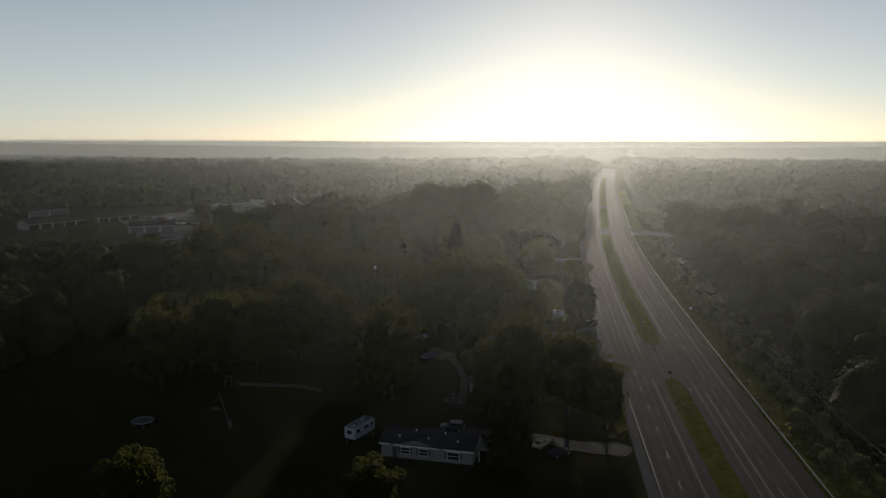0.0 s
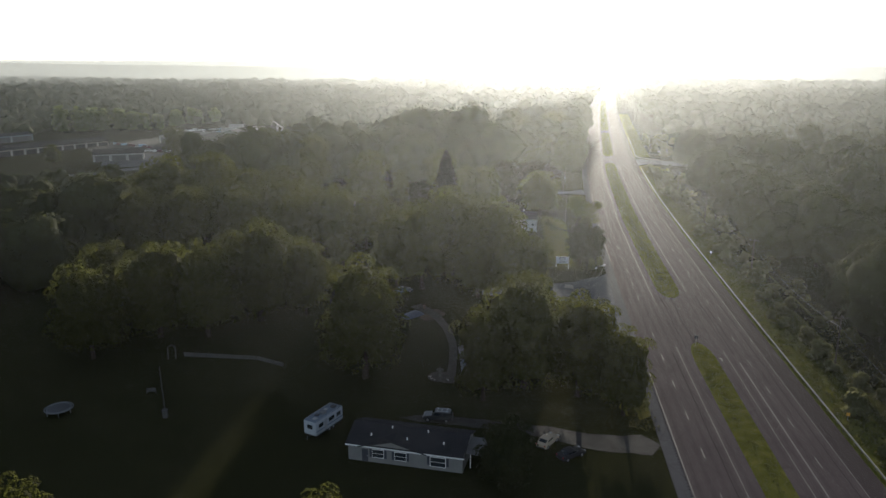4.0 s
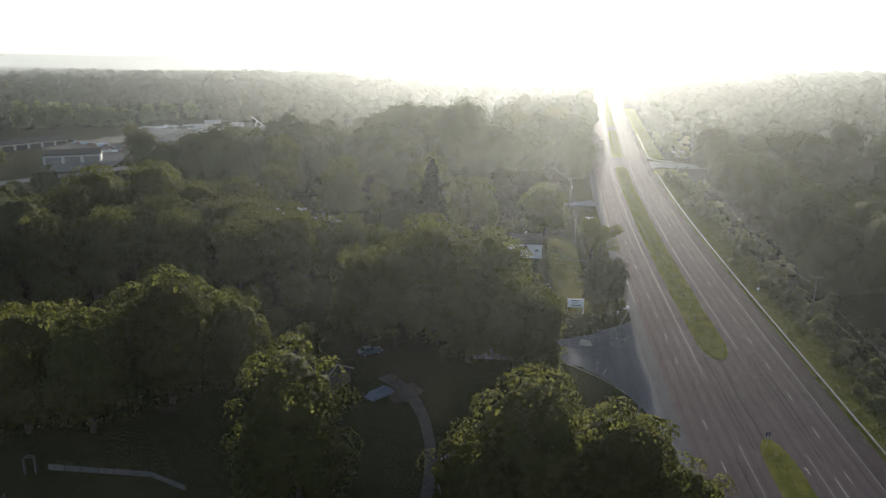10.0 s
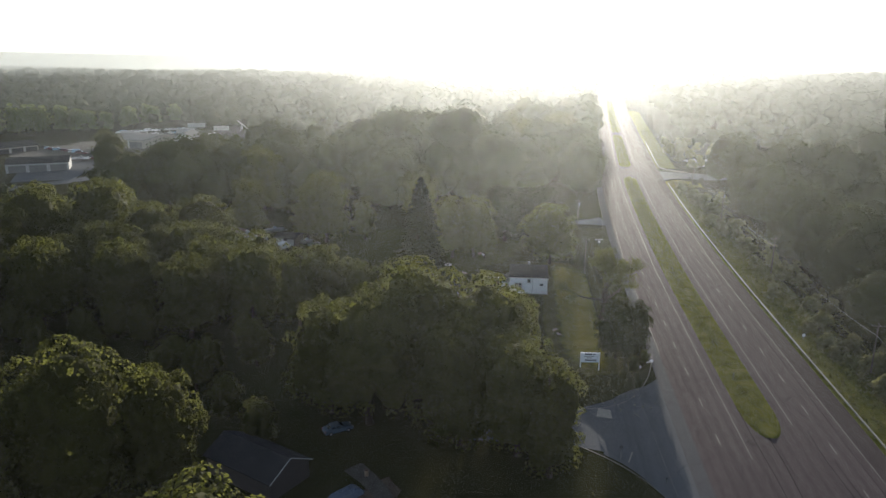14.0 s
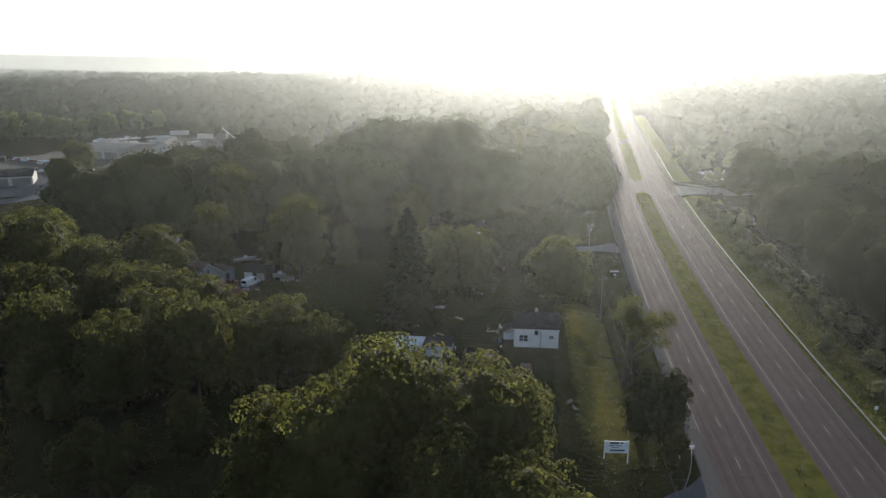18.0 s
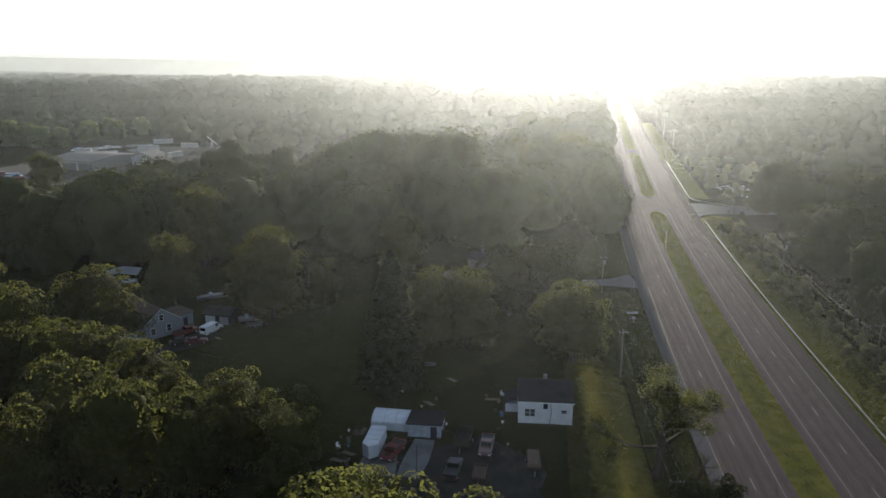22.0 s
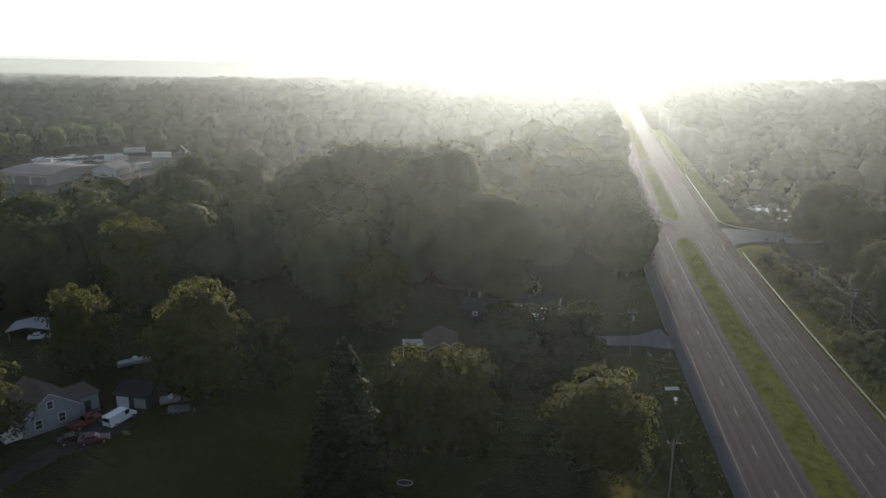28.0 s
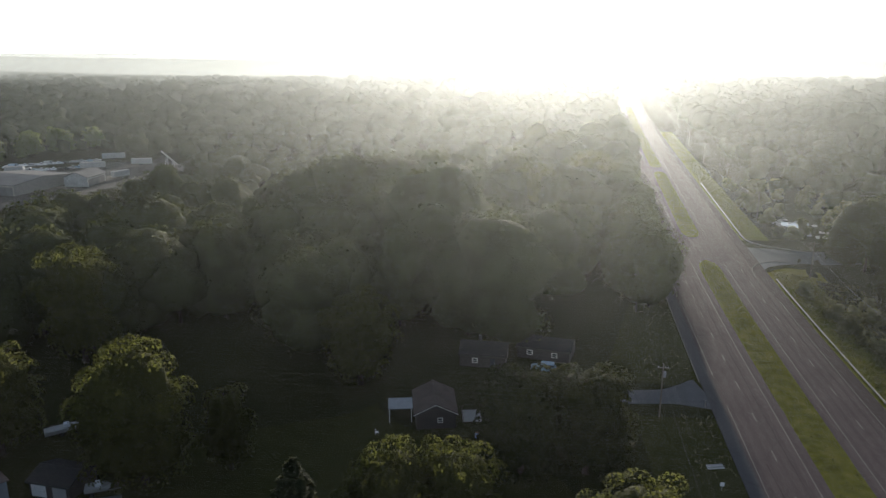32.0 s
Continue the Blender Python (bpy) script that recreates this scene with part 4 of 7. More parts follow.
part("side_door", box(10.2, 1.44, 0, 11.2, 1.5, 2.1), DARK_PAINT, grey)
part("porch", box(-2.6, 0.6, -0.4, -0.02, 4.0, 1.1, 0.03), TRIM, grey, "low white porch")
shed = gable_house(-70.8, 310.2, -8, 6.5, 5.5, 2.3, 1.0, DARK_SIDING, DARK_SHINGLE, "dark garage with white roll-up doors", (), ((1.5, 2.4, 2.0, TRIM), (4.9, 2.2, 1.9, METAL_ROOF)), category="garage", name="garage")
dark = front_gable(-19.8, 335.2, 10, 6.6, 8.5, 2.9, 1.6, DARK_SIDING, BROWN_SHINGLE, "dark brown house with a shingled gable roof", ((4.0, 1.2, 0.7, 0.7),), ())
part("patio_roof", box(-4.6, 2.4, 2.55, -0.45, 6.4, 2.68, 0.02), METAL_ROOF, dark, "pale sheet-metal patio roof")
for px, py in ((-4.4, 2.6), (-4.4, 6.2), (-0.7, 2.6)):
    part("patio_post", box(px - 0.05, py - 0.05, 0, px + 0.05, py + 0.05, 2.55), TRIM, dark)
gable_house(-14.6, 360.6, -4, 9.0, 7.0, 2.6, 1.5, DARK_SIDING, DARK_SHINGLE, "dark house with a white chimney beyond the yard", ((3.0, 1.0, 0.9, 0.8),), ((6.5, 0.9, 2.0, DARK_PAINT),), chimney=(3.5, 4.5, 0.9))
gable_house(-3.2, 365.8, -14, 10.5, 6.5, 2.5, 1.3, DARK_SIDING, DARK_SHINGLE, "low dark house with a pale fascia behind the dark trees", ((2.5, 1.0, 1.0, 0.8), (7.5, 1.0, 1.0, 0.8)), ())
deck = thing("deck", at(-10.6, 338, 8), "weathered wooden deck with rails beside the dark house", "deck")
for k in range(14):
    part("board", box(-1.6, 0.3 * k, 0.35, 1.6, 0.3 * k + 0.27, 0.4), CONCRETE, deck)
for x in (-1.6, 1.55):
    for y in (0.0, 2.0, 4.1):
        part("post", box(x, y, -0.3, x + 0.09, y + 0.09, 1.3), POLE_WOOD, deck)

# white fabric carport and the shed beside it
tent = thing("carport", at(-23.5, 265.2, -3), "white fabric carport with sloped eaves on steel hoops", "carport")
arc = [(4.4, 1.3), (4.32, 1.5), (3.5, 2.1), (2.2, 2.3), (0.9, 2.1), (0.08, 1.5), (0, 1.3)]
outline = [(4.4, -0.3)] + arc + [(0, -0.3)] + [(0.06, -0.3)] + [(0.06, 1.3), (0.13, 1.46), (0.93, 2.04), (2.2, 2.24), (3.47, 2.04), (4.27, 1.46), (4.34, 1.3)] + [(4.34, -0.3)]
cover = part("cover", prism(outline, 0, 6.1), plain("white_tarpaulin", (0.66, 0.70, 0.74), 0.5, 0, 0.2, 0.8), tent)
cover.matrix_basis = pose(6.1, 0, 0, 0, 0, 90)
for k in range(4):
    bm = bmesh.new()
    for (xa, za), (xb, zb) in zip(arc, arc[1:]):
        add_rod(bm, (xa, 0, za), (xb, 0, zb), 0.035, 0.035, 5)
    h = part("hoop", bm, GALV, tent)
    h.matrix_basis = pose(0.15 + k * 1.93, 0, 0.03, 0, 0, 90)
hut = thing("shed", at(-17.3, 263.6, -3), "low shed with a dark roof and pale patched front", "shed")
for x0, y0, x1, y1 in ((0, 0, 5.2, 0.12), (0, 4.2, 5.2, 4.32), (0.003, 0.123, 0.12, 4.197), (5.08, 0.123, 5.197, 4.197)):
    part("wall", box(x0, y0, -0.6, x1, y1, 2.2), plain("patched_white_board", (0.50, 0.54, 0.60), 0.7, 0, 0.5, 1.2), hut)
part("roof", prism([(-0.3, 2.22), (5.5, 2.36), (5.5, 2.5), (-0.3, 2.36)], -0.35, 4.6), DARK_SHINGLE, hut)
part("door", box(3.6, -0.05, 0, 4.6, 0.0, 1.95), DARK_PAINT, hut)
port = thing("carport", at(-110.5, 337.5, 18), "open carport with a pale sheet roof", "carport")
for x in (0.1, 7.9):
    for y in (0.1, 5.9):
        part("post", box(x - 0.08, y - 0.08, -0.3, x + 0.08, y + 0.08, 2.7), POLE_WOOD, port)
part("roof", prism([(-0.4, 2.7), (4, 3.5), (8.4, 2.7), (8.4, 2.82), (4, 3.62), (-0.4, 2.82)], -0.4, 6.4), METAL_ROOF, port)

# low white garden wall, arch and pillar
wallg = thing("garden_wall", at(-62.5, 160.6), "low pale stone garden wall", "wall")
for k, (x0, y0, x1, y1) in enumerate(((0, 0, 15.2, -0.3), (15.2, -0.3, 21.4, -3.0))):
    n = 6 if k == 0 else 3
    for i in range(n):
        a, b = i / n, (i + 1) / n
        xa, ya, xb, yb = x0 + (x1 - x0) * a, y0 + (y1 - y0) * a, x0 + (x1 - x0) * b, y0 + (y1 - y0) * b
        w = part("wall_panel", box(0, -0.1, -0.6, math.hypot(xb - xa, yb - ya) - 0.12, 0.1, 0.85, 0.02), DIM_STONE, wallg)
        w.matrix_basis = pose(xa, ya, 0, 0, 0, math.degrees(math.atan2(yb - ya, xb - xa)))
arch = thing("garden_arch", at(-64.4, 159.4, 20), "white wooden garden arch", "arch")
for x in (-0.7, 0.7):
    part("post", box(x - 0.07, -0.3, -0.3, x + 0.07, 0.3, 2.2), DIM_STONE, arch)
bm = bmesh.new()
for i in range(8):
    a, b = math.pi * i / 8, math.pi * (i + 1) / 8
    for yy in (-0.25, 0.25):
        add_rod(bm, (0.7 * math.cos(a), yy, 2.2 + 0.5 * math.sin(a)), (0.7 * math.cos(b), yy, 2.2 + 0.5 * math.sin(b)), 0.06, 0.06, 6)
part("hoop", bm, DIM_STONE, arch)
pil = thing("pillar", at(-54.3, 136.2, 10), "pale square gate pillar", "pillar")
part("shaft", box(-0.35, -0.35, -0.3, 0.35, 0.35, 1.25, 0.03), DIM_STONE, pil)
part("cap", box(-0.45, -0.45, 1.25, 0.45, 0.45, 1.4, 0.03), DIM_STONE, pil)
fnt = thing("fountain", at(-10.8, 155.6), "white stone bird bath on a paved square", "fountain")
part("paving", rod((0, 0, -0.2), (0, 0, 0.12), 2.3, 2.2, 20), GRAVEL, fnt)
part("pedestal", rod((0, 0, 0.12), (0, 0, 1.2), 0.28, 0.16, 12), DIM_STONE, fnt)
part("basin", rod((0, 0, 1.2), (0, 0, 1.45), 0.3, 0.75, 16), DIM_STONE, fnt)
part("finial", rod((0, 0, 1.45), (0, 0, 2.2), 0.1, 0.05, 8), DIM_STONE, fnt)
for x, y, r in ((-12.6, 155.2, 0.3), (-12.2, 154.4, 0.25), (-9.2, 154.2, 0.25), (-11.6, 154.0, 0.22)):
    pt = thing("planter", at(x, y), "small round stone planter by the bird bath", "planter", "garden planters")
    part("pot", rod((0, 0, 0), (0, 0, r * 1.4), r * 0.7, r, 10), CONCRETE, pt)
    part("soil", rod((0, 0, r * 1.4), (0, 0, r * 1.45), r * 0.85, r * 0.85, 10), DIRT, pt)

# pale board fence from the arch to the gate pillar, trampoline and bench on the dark lawn
fence = thing("garden_fence", at(-64.1, 153.6), "low pale board fence across the lawn", "fence")
for i in range(8):
    a = (i / 8 * 10.2, -i / 8 * 18.0)
    b = ((i + 1) / 8 * 10.2, -(i + 1) / 8 * 18.0)
    w = part("board", box(0, -0.03, 0.15, math.hypot(b[0] - a[0], b[1] - a[1]) - 0.05, 0.03, 0.75, 0.01), DIM_STONE, fence)
    w.matrix_basis = pose(a[0], a[1], 0, 0, 0, math.degrees(math.atan2(b[1] - a[1], b[0] - a[0])))
    part("post", box(a[0] - 0.06, a[1] - 0.06, -0.4, a[0] + 0.06, a[1] + 0.06, 0.9, 0.01), DIM_STONE, fence)
tr_ = thing("trampoline", at(-73.0, 136.2), "round backyard trampoline with a grey rim", "trampoline")
bm = bmesh.new()
for i in range(24):
    a, b = 2 * math.pi * i / 24, 2 * math.pi * (i + 1) / 24
    for rr in (1.9, 2.2):
        add_rod(bm, (rr * math.cos(a), rr * math.sin(a), 0.85), (rr * math.cos(b), rr * math.sin(b), 0.85), 0.08, 0.08, 6)
part("rim", bm, CAN_GREY, tr_)
part("mat", rod((0, 0, 0.80), (0, 0, 0.84), 1.9, 1.9, 24), PLASTIC, tr_)
for i in range(6):
    a = math.pi * i / 3
    part("leg", rod((2.0 * math.cos(a), 2.0 * math.sin(a), -0.1), (2.0 * math.cos(a), 2.0 * math.sin(a), 0.8), 0.04, 0.04, 6), GALV, tr_)
bn = thing("bench", at(-61.0, 144.4, 15), "pale wooden garden bench", "bench")
part("seat", box(-0.8, -0.22, 0.40, 0.8, 0.22, 0.46, 0.01), DIM_STONE, bn)
part("backrest", box(-0.8, 0.2, 0.46, 0.8, 0.25, 0.9, 0.01), DIM_STONE, bn)
for x in (-0.7, 0.7):
    for y in (-0.18, 0.18):
        part("leg", box(x - 0.04, y - 0.04, -0.1, x + 0.04, y + 0.04, 0.4), DIM_STONE, bn)


# ---- vehicles ----
PAINT = {}


def paint(name, color, metal=0.1):
    if name not in PAINT:
        PAINT[name] = plain(name + "_car_paint", color, 0.32, metal, 0.08, 1.0, 0.0, 0.5)
    return PAINT[name]


LAMP_RED = plain("red_lamp_plastic", (0.30, 0.02, 0.02), 0.3)
LAMP_CLEAR = plain("clear_lamp_plastic", (0.6, 0.6, 0.6), 0.15)
PROFILES = {  # lower body, then cabin, as (x along, z), front at +x
    "car": (4.5, 1.75, [(-2.25, 0.32), (-2.25, 0.85), (-2.1, 0.98), (-1.2, 1.02), (0.9, 0.98), (1.9, 0.86), (2.22, 0.68), (2.25, 0.32)], [(-1.75, 1.0), (-1.1, 1.42), (0.1, 1.46), (0.95, 0.98)]),
    "suv": (4.8, 1.9, [(-2.4, 0.4), (-2.4, 1.0), (-2.3, 1.12), (1.0, 1.12), (2.2, 1.0), (2.38, 0.8), (2.4, 0.4)], [(-2.28, 1.1), (-2.05, 1.75), (0.35, 1.78), (1.05, 1.12)]),
    "van": (5.6, 2.0, [(-2.8, 0.4), (-2.8, 1.15), (1.8, 1.15), (2.6, 1.02), (2.78, 0.8), (2.8, 0.4)], [(-2.79, 1.13), (-2.74, 2.05), (-2.6, 2.14), (1.0, 2.14), (1.3, 2.05), (1.95, 1.14)]),
    "pickup": (5.5, 1.95, [(-2.75, 0.45), (-2.75, 1.05), (-0.55, 1.05), (-0.5, 1.12), (1.2, 1.12), (2.5, 1.02), (2.72, 0.8), (2.75, 0.45)], [(-0.5, 1.1), (-0.35, 1.75), (0.7, 1.78), (1.35, 1.12)]),
}


def vehicle(kind, x, y, rz, color, label, name=None, roof_rack=False, group=""):
    L, W, low, cab = PROFILES[kind]
    top = thing(name or {"car": "car", "suv": "suv", "van": "van", "pickup": "pickup_truck"}[kind], at(x, y, rz), label, {"pickup": "truck"}.get(kind, kind), group)
    body = prism(low, -W / 2, W / 2)
    bmesh.ops.bevel(body, geom=list(body.edges), offset=0.06, segments=2, affect="EDGES")
    b = part("body", body, color, top)
    c = prism(cab, -W / 2 + 0.12, W / 2 - 0.12)
    bmesh.ops.bevel(c, geom=list(c.edges), offset=0.05, segments=2, affect="EDGES")
    cabin = part("cabin", c, color, top)
    zt, zb = max(p[1] for p in cab), min(p[1] for p in cab)
    x0, x1 = cab[0][0], cab[-1][0]
    zw0, zw1 = zb + 0.1, zt - 0.14
    back = cab[1][0] if kind != "van" else 0.2
    front = cab[-2][0]
    for s in (-1, 1):
        yy = s * (W / 2 - 0.115)
        if kind in ("suv", "car"):
            cuts = [(back - 0.1, (back + front) / 2 - 0.08), ((back + front) / 2 + 0.05, front + 0.12)]
        elif kind == "van":
            cuts = [(0.35, 1.25)]
        else:
            cuts = [(-0.25, 0.75)]
        for a, d in cuts:
            part("side_window", box(a, min(yy, yy + s * 0.012), zw0, d, max(yy, yy + s * 0.012), zw1), GLASS, cabin)
    (xa, za), (xb, zb2) = cab[-2], cab[-1]
    for (xa, za), (xb, zb2), nm in ((cab[-1], cab[-2], "windscreen"), (cab[0], cab[1], "rear_window")):
        s = 1 if nm == "windscreen" else -1
        bm = bmesh.new()
        o = 0.02 * s
        q = [(xa + (xb - xa) * u + o, v, za + (zb2 - za) * u + 0.01) for u, v in ((0.14, -W / 2 + 0.24), (0.14, W / 2 - 0.24), (0.86, W / 2 - 0.28), (0.86, -W / 2 + 0.28))]
        f = bm.faces.new([bm.verts.new(p) for p in q])
        bmesh.ops.solidify(bm, geom=[f], thickness=0.012)
        part(nm, bm, GLASS, cabin)
    if kind == "pickup":
        part("bed_liner", box(-2.62, -W / 2 + 0.14, 0.95, -0.62, W / 2 - 0.14, 1.075), PLASTIC, top)
        for s in (-1, 1):
            part("bed_side", box(-2.7, s * (W / 2 - 0.07) - 0.05, 1.05, -0.58, s * (W / 2 - 0.07) + 0.05, 1.3, 0.02), color, top)
        part("tailgate", box(-2.74, -W / 2 + 0.1, 1.05, -2.66, W / 2 - 0.1, 1.3, 0.02), color, top)
    if roof_rack:
        for s in (-0.6, 0.6):
            part("roof_rail", box(-1.8, s - 0.03, zt, 0.2, s + 0.03, zt + 0.08), GALV, top)
        for xx in (-1.5, -0.7, 0.0):
            part("roof_bar", box(xx - 0.03, -0.6, zt + 0.08, xx + 0.03, 0.6, zt + 0.12), GALV, top)
    r = 0.33 if kind == "car" else 0.38
    for wx in (-L * 0.31, L * 0.32):
        for s in (-1, 1):
            yy = s * (W / 2 - 0.1)
            w = part("wheel", rod((wx, yy - 0.11, r), (wx, yy + 0.11, r), r, r, 16), RUBBER, top)
            part("rim", rod((wx, yy + s * 0.1, r), (wx, yy + s * 0.125, r), r * 0.6, r * 0.55, 12), GALV, w)
    xe = L / 2
    for s in (-1, 1):
        part("headlight", box(xe - 0.06, s * W * 0.36 - 0.2, 0.62, xe + 0.012, s * W * 0.36 + 0.2, 0.8, 0.02), LAMP_CLEAR, top)
        part("tail_light", box(-xe - 0.012, s * W * 0.4 - 0.12, 0.7, -xe + 0.05, s * W * 0.4 + 0.12, 0.95, 0.02), LAMP_RED, top)
    part("bumper", box(xe - 0.05, -W / 2 + 0.1, 0.36, xe + 0.06, W / 2 - 0.1, 0.54, 0.02), PLASTIC, top)
    part("bumper", box(-xe - 0.06, -W / 2 + 0.1, 0.38, -xe + 0.05, W / 2 - 0.1, 0.55, 0.02), PLASTIC, top)
    return top


WHITE = paint("white", (0.74, 0.76, 0.78))
SILVER = paint("silver", (0.45, 0.46, 0.48), 0.6)
BLACK = paint("black", (0.02, 0.02, 0.025))
RED = paint("dull_red", (0.16, 0.03, 0.03))
PINK = paint("faded_red", (0.15, 0.085, 0.08))
DARK_RUST = plain("dark_rusted_steel", (0.045, 0.033, 0.03), 0.85, 0.1, 0.4, 2.0)
RUST = plain("rusty_steel", (0.10, 0.065, 0.05), 0.8, 0.2, 0.4, 2.0)
CHARCOAL = paint("charcoal", (0.05, 0.055, 0.06), 0.3)
SLATE = paint("slate_blue", (0.10, 0.14, 0.19), 0.3)
BLUE = paint("pale_blue", (0.25, 0.38, 0.52), 0.3)
MAROON = paint("maroon", (0.11, 0.03, 0.04))
TAN = paint("tan", (0.40, 0.33, 0.24))
vehicle("suv", -9.3, 139.4, 178, CHARCOAL, "dark grey suv with a pale roof rack beside the ranch house", roof_rack=True)
vehicle("car", 8.2, 133.6, 60, TAN, "tan car parked nose-out on the driveway")
vehicle("car", 11.6, 131.0, 40, BLACK, "dark car parked on the driveway")
vehicle("van", -66.6, 304.2, 74, WHITE, "white panel van parked beside the grey house")
vehicle("car", -70.0, 296.8, 35, BLACK, "black car parked by the grey house")
vehicle("car", -66.8, 297.0, 28, MAROON, "maroon car with a pale bonnet on the gravel")
vehicle("pickup", -71.4, 302.4, 62, RED, "dull red pickup truck beside the grey house")
wreck = vehicle("pickup", -18.7, 258.2, -105, RED, "dull red pickup with its bonnet up by the white trailer")
hood = part("bonnet", box(0, -0.8, 0, 1.15, 0.8, 0.05, 0.015), RED, wreck, "raised red bonnet")
hood.matrix_basis = pose(1.38, 0, 1.13, 0, -58, 0)
part("engine", box(1.5, -0.4, 0.95, 2.3, 0.4, 1.12, 0.03), DARK_RUST, wreck)
vehicle("pickup", -4.8, 260.8, -94, PINK, "faded red pickup truck in the gravel yard")
vehicle("pickup", -9.3, 254.2, 84, BLACK, "black pickup truck in the gravel yard")
vehicle("suv", 1.8, 359.6, 175, BLUE, "pale blue suv parked behind the dark trees")
vehicle("car", -25.4, 203.2, 35, SLATE, "slate-blue car parked under the trees")
vehicle("car", -105.5, 340.5, 25, WHITE, "white car under the open carport")


def trailer(x, y, rz, L, W, H, mat, label, nose=0.0, name="trailer", z0=0.5):
    """A closed box trailer, with a pointed nose when nose is given."""
    top = thing(name, at(x, y, rz), label, "trailer")
    bm = bmesh.new()
    ring = [(-L / 2, -W / 2), (L / 2, -W / 2), (L / 2 + nose, 0), (L / 2, W / 2), (-L / 2, W / 2)] if nose else [(-L / 2, -W / 2), (L / 2, -W / 2), (L / 2, W / 2), (-L / 2, W / 2)]
    a = [bm.verts.new((p, q, z0)) for p, q in ring]
    b = [bm.verts.new((p, q, z0 + H)) for p, q in ring]
    bm.faces.new(list(reversed(a)))
    bm.faces.new(b)
    for i in range(len(a)):
        j = (i + 1) % len(a)
        bm.faces.new((a[i], a[j], b[j], b[i]))
    bmesh.ops.recalc_face_normals(bm, faces=bm.faces)
    bmesh.ops.bevel(bm, geom=list(bm.edges), offset=0.05, segments=2, affect="EDGES")
    part("body", bm, mat, top)
    for s in (-1, 1):
        for wx in (-0.5, 0.5):
            w = part("wheel", rod((wx - 0.4, s * (W / 2 - 0.12) - 0.1, 0.36), (wx - 0.4, s * (W / 2 - 0.12) + 0.1, 0.36), 0.36, 0.36, 14), RUBBER, top)
            part("rim", rod((wx - 0.4, s * (W / 2 - 0.02), 0.36), (wx - 0.4, s * (W / 2 + 0.01), 0.36), 0.2, 0.18, 10), GALV, w)
    part("drawbar", rod((L / 2 + nose - 0.2, 0, 0.45), (L / 2 + nose + 1.2, 0, 0.4), 0.06, 0.06, 6), PLASTIC, top)
    part("jack", rod((L / 2 + nose + 0.7, 0, 0.0), (L / 2 + nose + 0.7, 0, 0.7), 0.04, 0.04, 6), GALV, top)
    return top


TRAILER_WHITE = plain("white_trailer_skin", (0.58, 0.61, 0.64), 0.4, 0.0, 0.2, 0.9)
cargo = trailer(-21.7, 259.4, -93, 5.6, 2.4, 2.1, TRAILER_WHITE, "white enclosed trailer with a pointed nose and stained roof", 1.0)
for k in range(4):
    part("roof_seam", box(-2.6 + 1.4 * k, -1.18, 2.6, -2.55 + 1.4 * k, 1.18, 2.63), GALV, cargo)
rv = trailer(-27.1, 134.9, -113, 6.8, 2.4, 2.2, plain("white_camper_skin", (0.36, 0.39, 0.42), 0.4, 0, 0.12), "white camper trailer with a grey roof and dark windows", 0.0, "camper", 0.6)
part("roof", box(-3.36, -1.15, 2.801, 3.36, 1.15, 2.87, 0.02), plain("grey_camper_roof", (0.13, 0.155, 0.19), 0.7, 0, 0.35, 1.2), rv, "weathered grey camper roof")
for xx, yy, sx, sy, hz, m in ((-2.3, 0.2, 0.4, 0.35, 0.22, PLASTIC), (-0.9, -0.3, 0.3, 0.25, 0.14, GREYED_WHITE), (0.2, 0.1, 0.5, 0.42, 0.32, CAN_GREY), (1.3, -0.25, 0.33, 0.3, 0.16, PLASTIC), (2.4, 0.25, 0.3, 0.3, 0.15, GREYED_WHITE)):
    part("roof_hatch", box(xx - sx, yy - sy, 2.87, xx + sx, yy + sy, 2.87 + hz, 0.03), m, rv)
for s in (-1, 1):
    part("roof_rail", rod((-3.2, s * 1.1, 2.93), (3.2, s * 1.1, 2.93), 0.03, 0.03, 6), GALV, rv)
    for a, b in ((-2.8, -1.8), (-1.2, 0.2), (1.6, 2.7)):
        part("window", box(a, min(s * 1.2, s * 1.215), 1.65, b, max(s * 1.2, s * 1.215), 2.3), GLASS, rv)
    part("stripe", box(-3.3, min(s * 1.201, s * 1.212), 1.15, 3.3, max(s * 1.201, s * 1.212), 1.3), plain("blue_grey_stripe", (0.10, 0.14, 0.20), 0.5), rv)
part("door", box(0.6, 1.2, 0.75, 1.3, 1.22, 2.5), METAL_ROOF, rv)
part("end_window", box(3.4, -0.5, 1.55, 3.415, 0.5, 2.25), GLASS, rv)
part("skirt", box(-3.2, -1.1, 0.35, 3.2, 1.1, 0.6), PLASTIC, rv)
part("awning", rod((-2.6, -1.27, 2.62), (1.4, -1.27, 2.62), 0.07, 0.07, 8), METAL_ROOF, rv, "rolled awning tube")


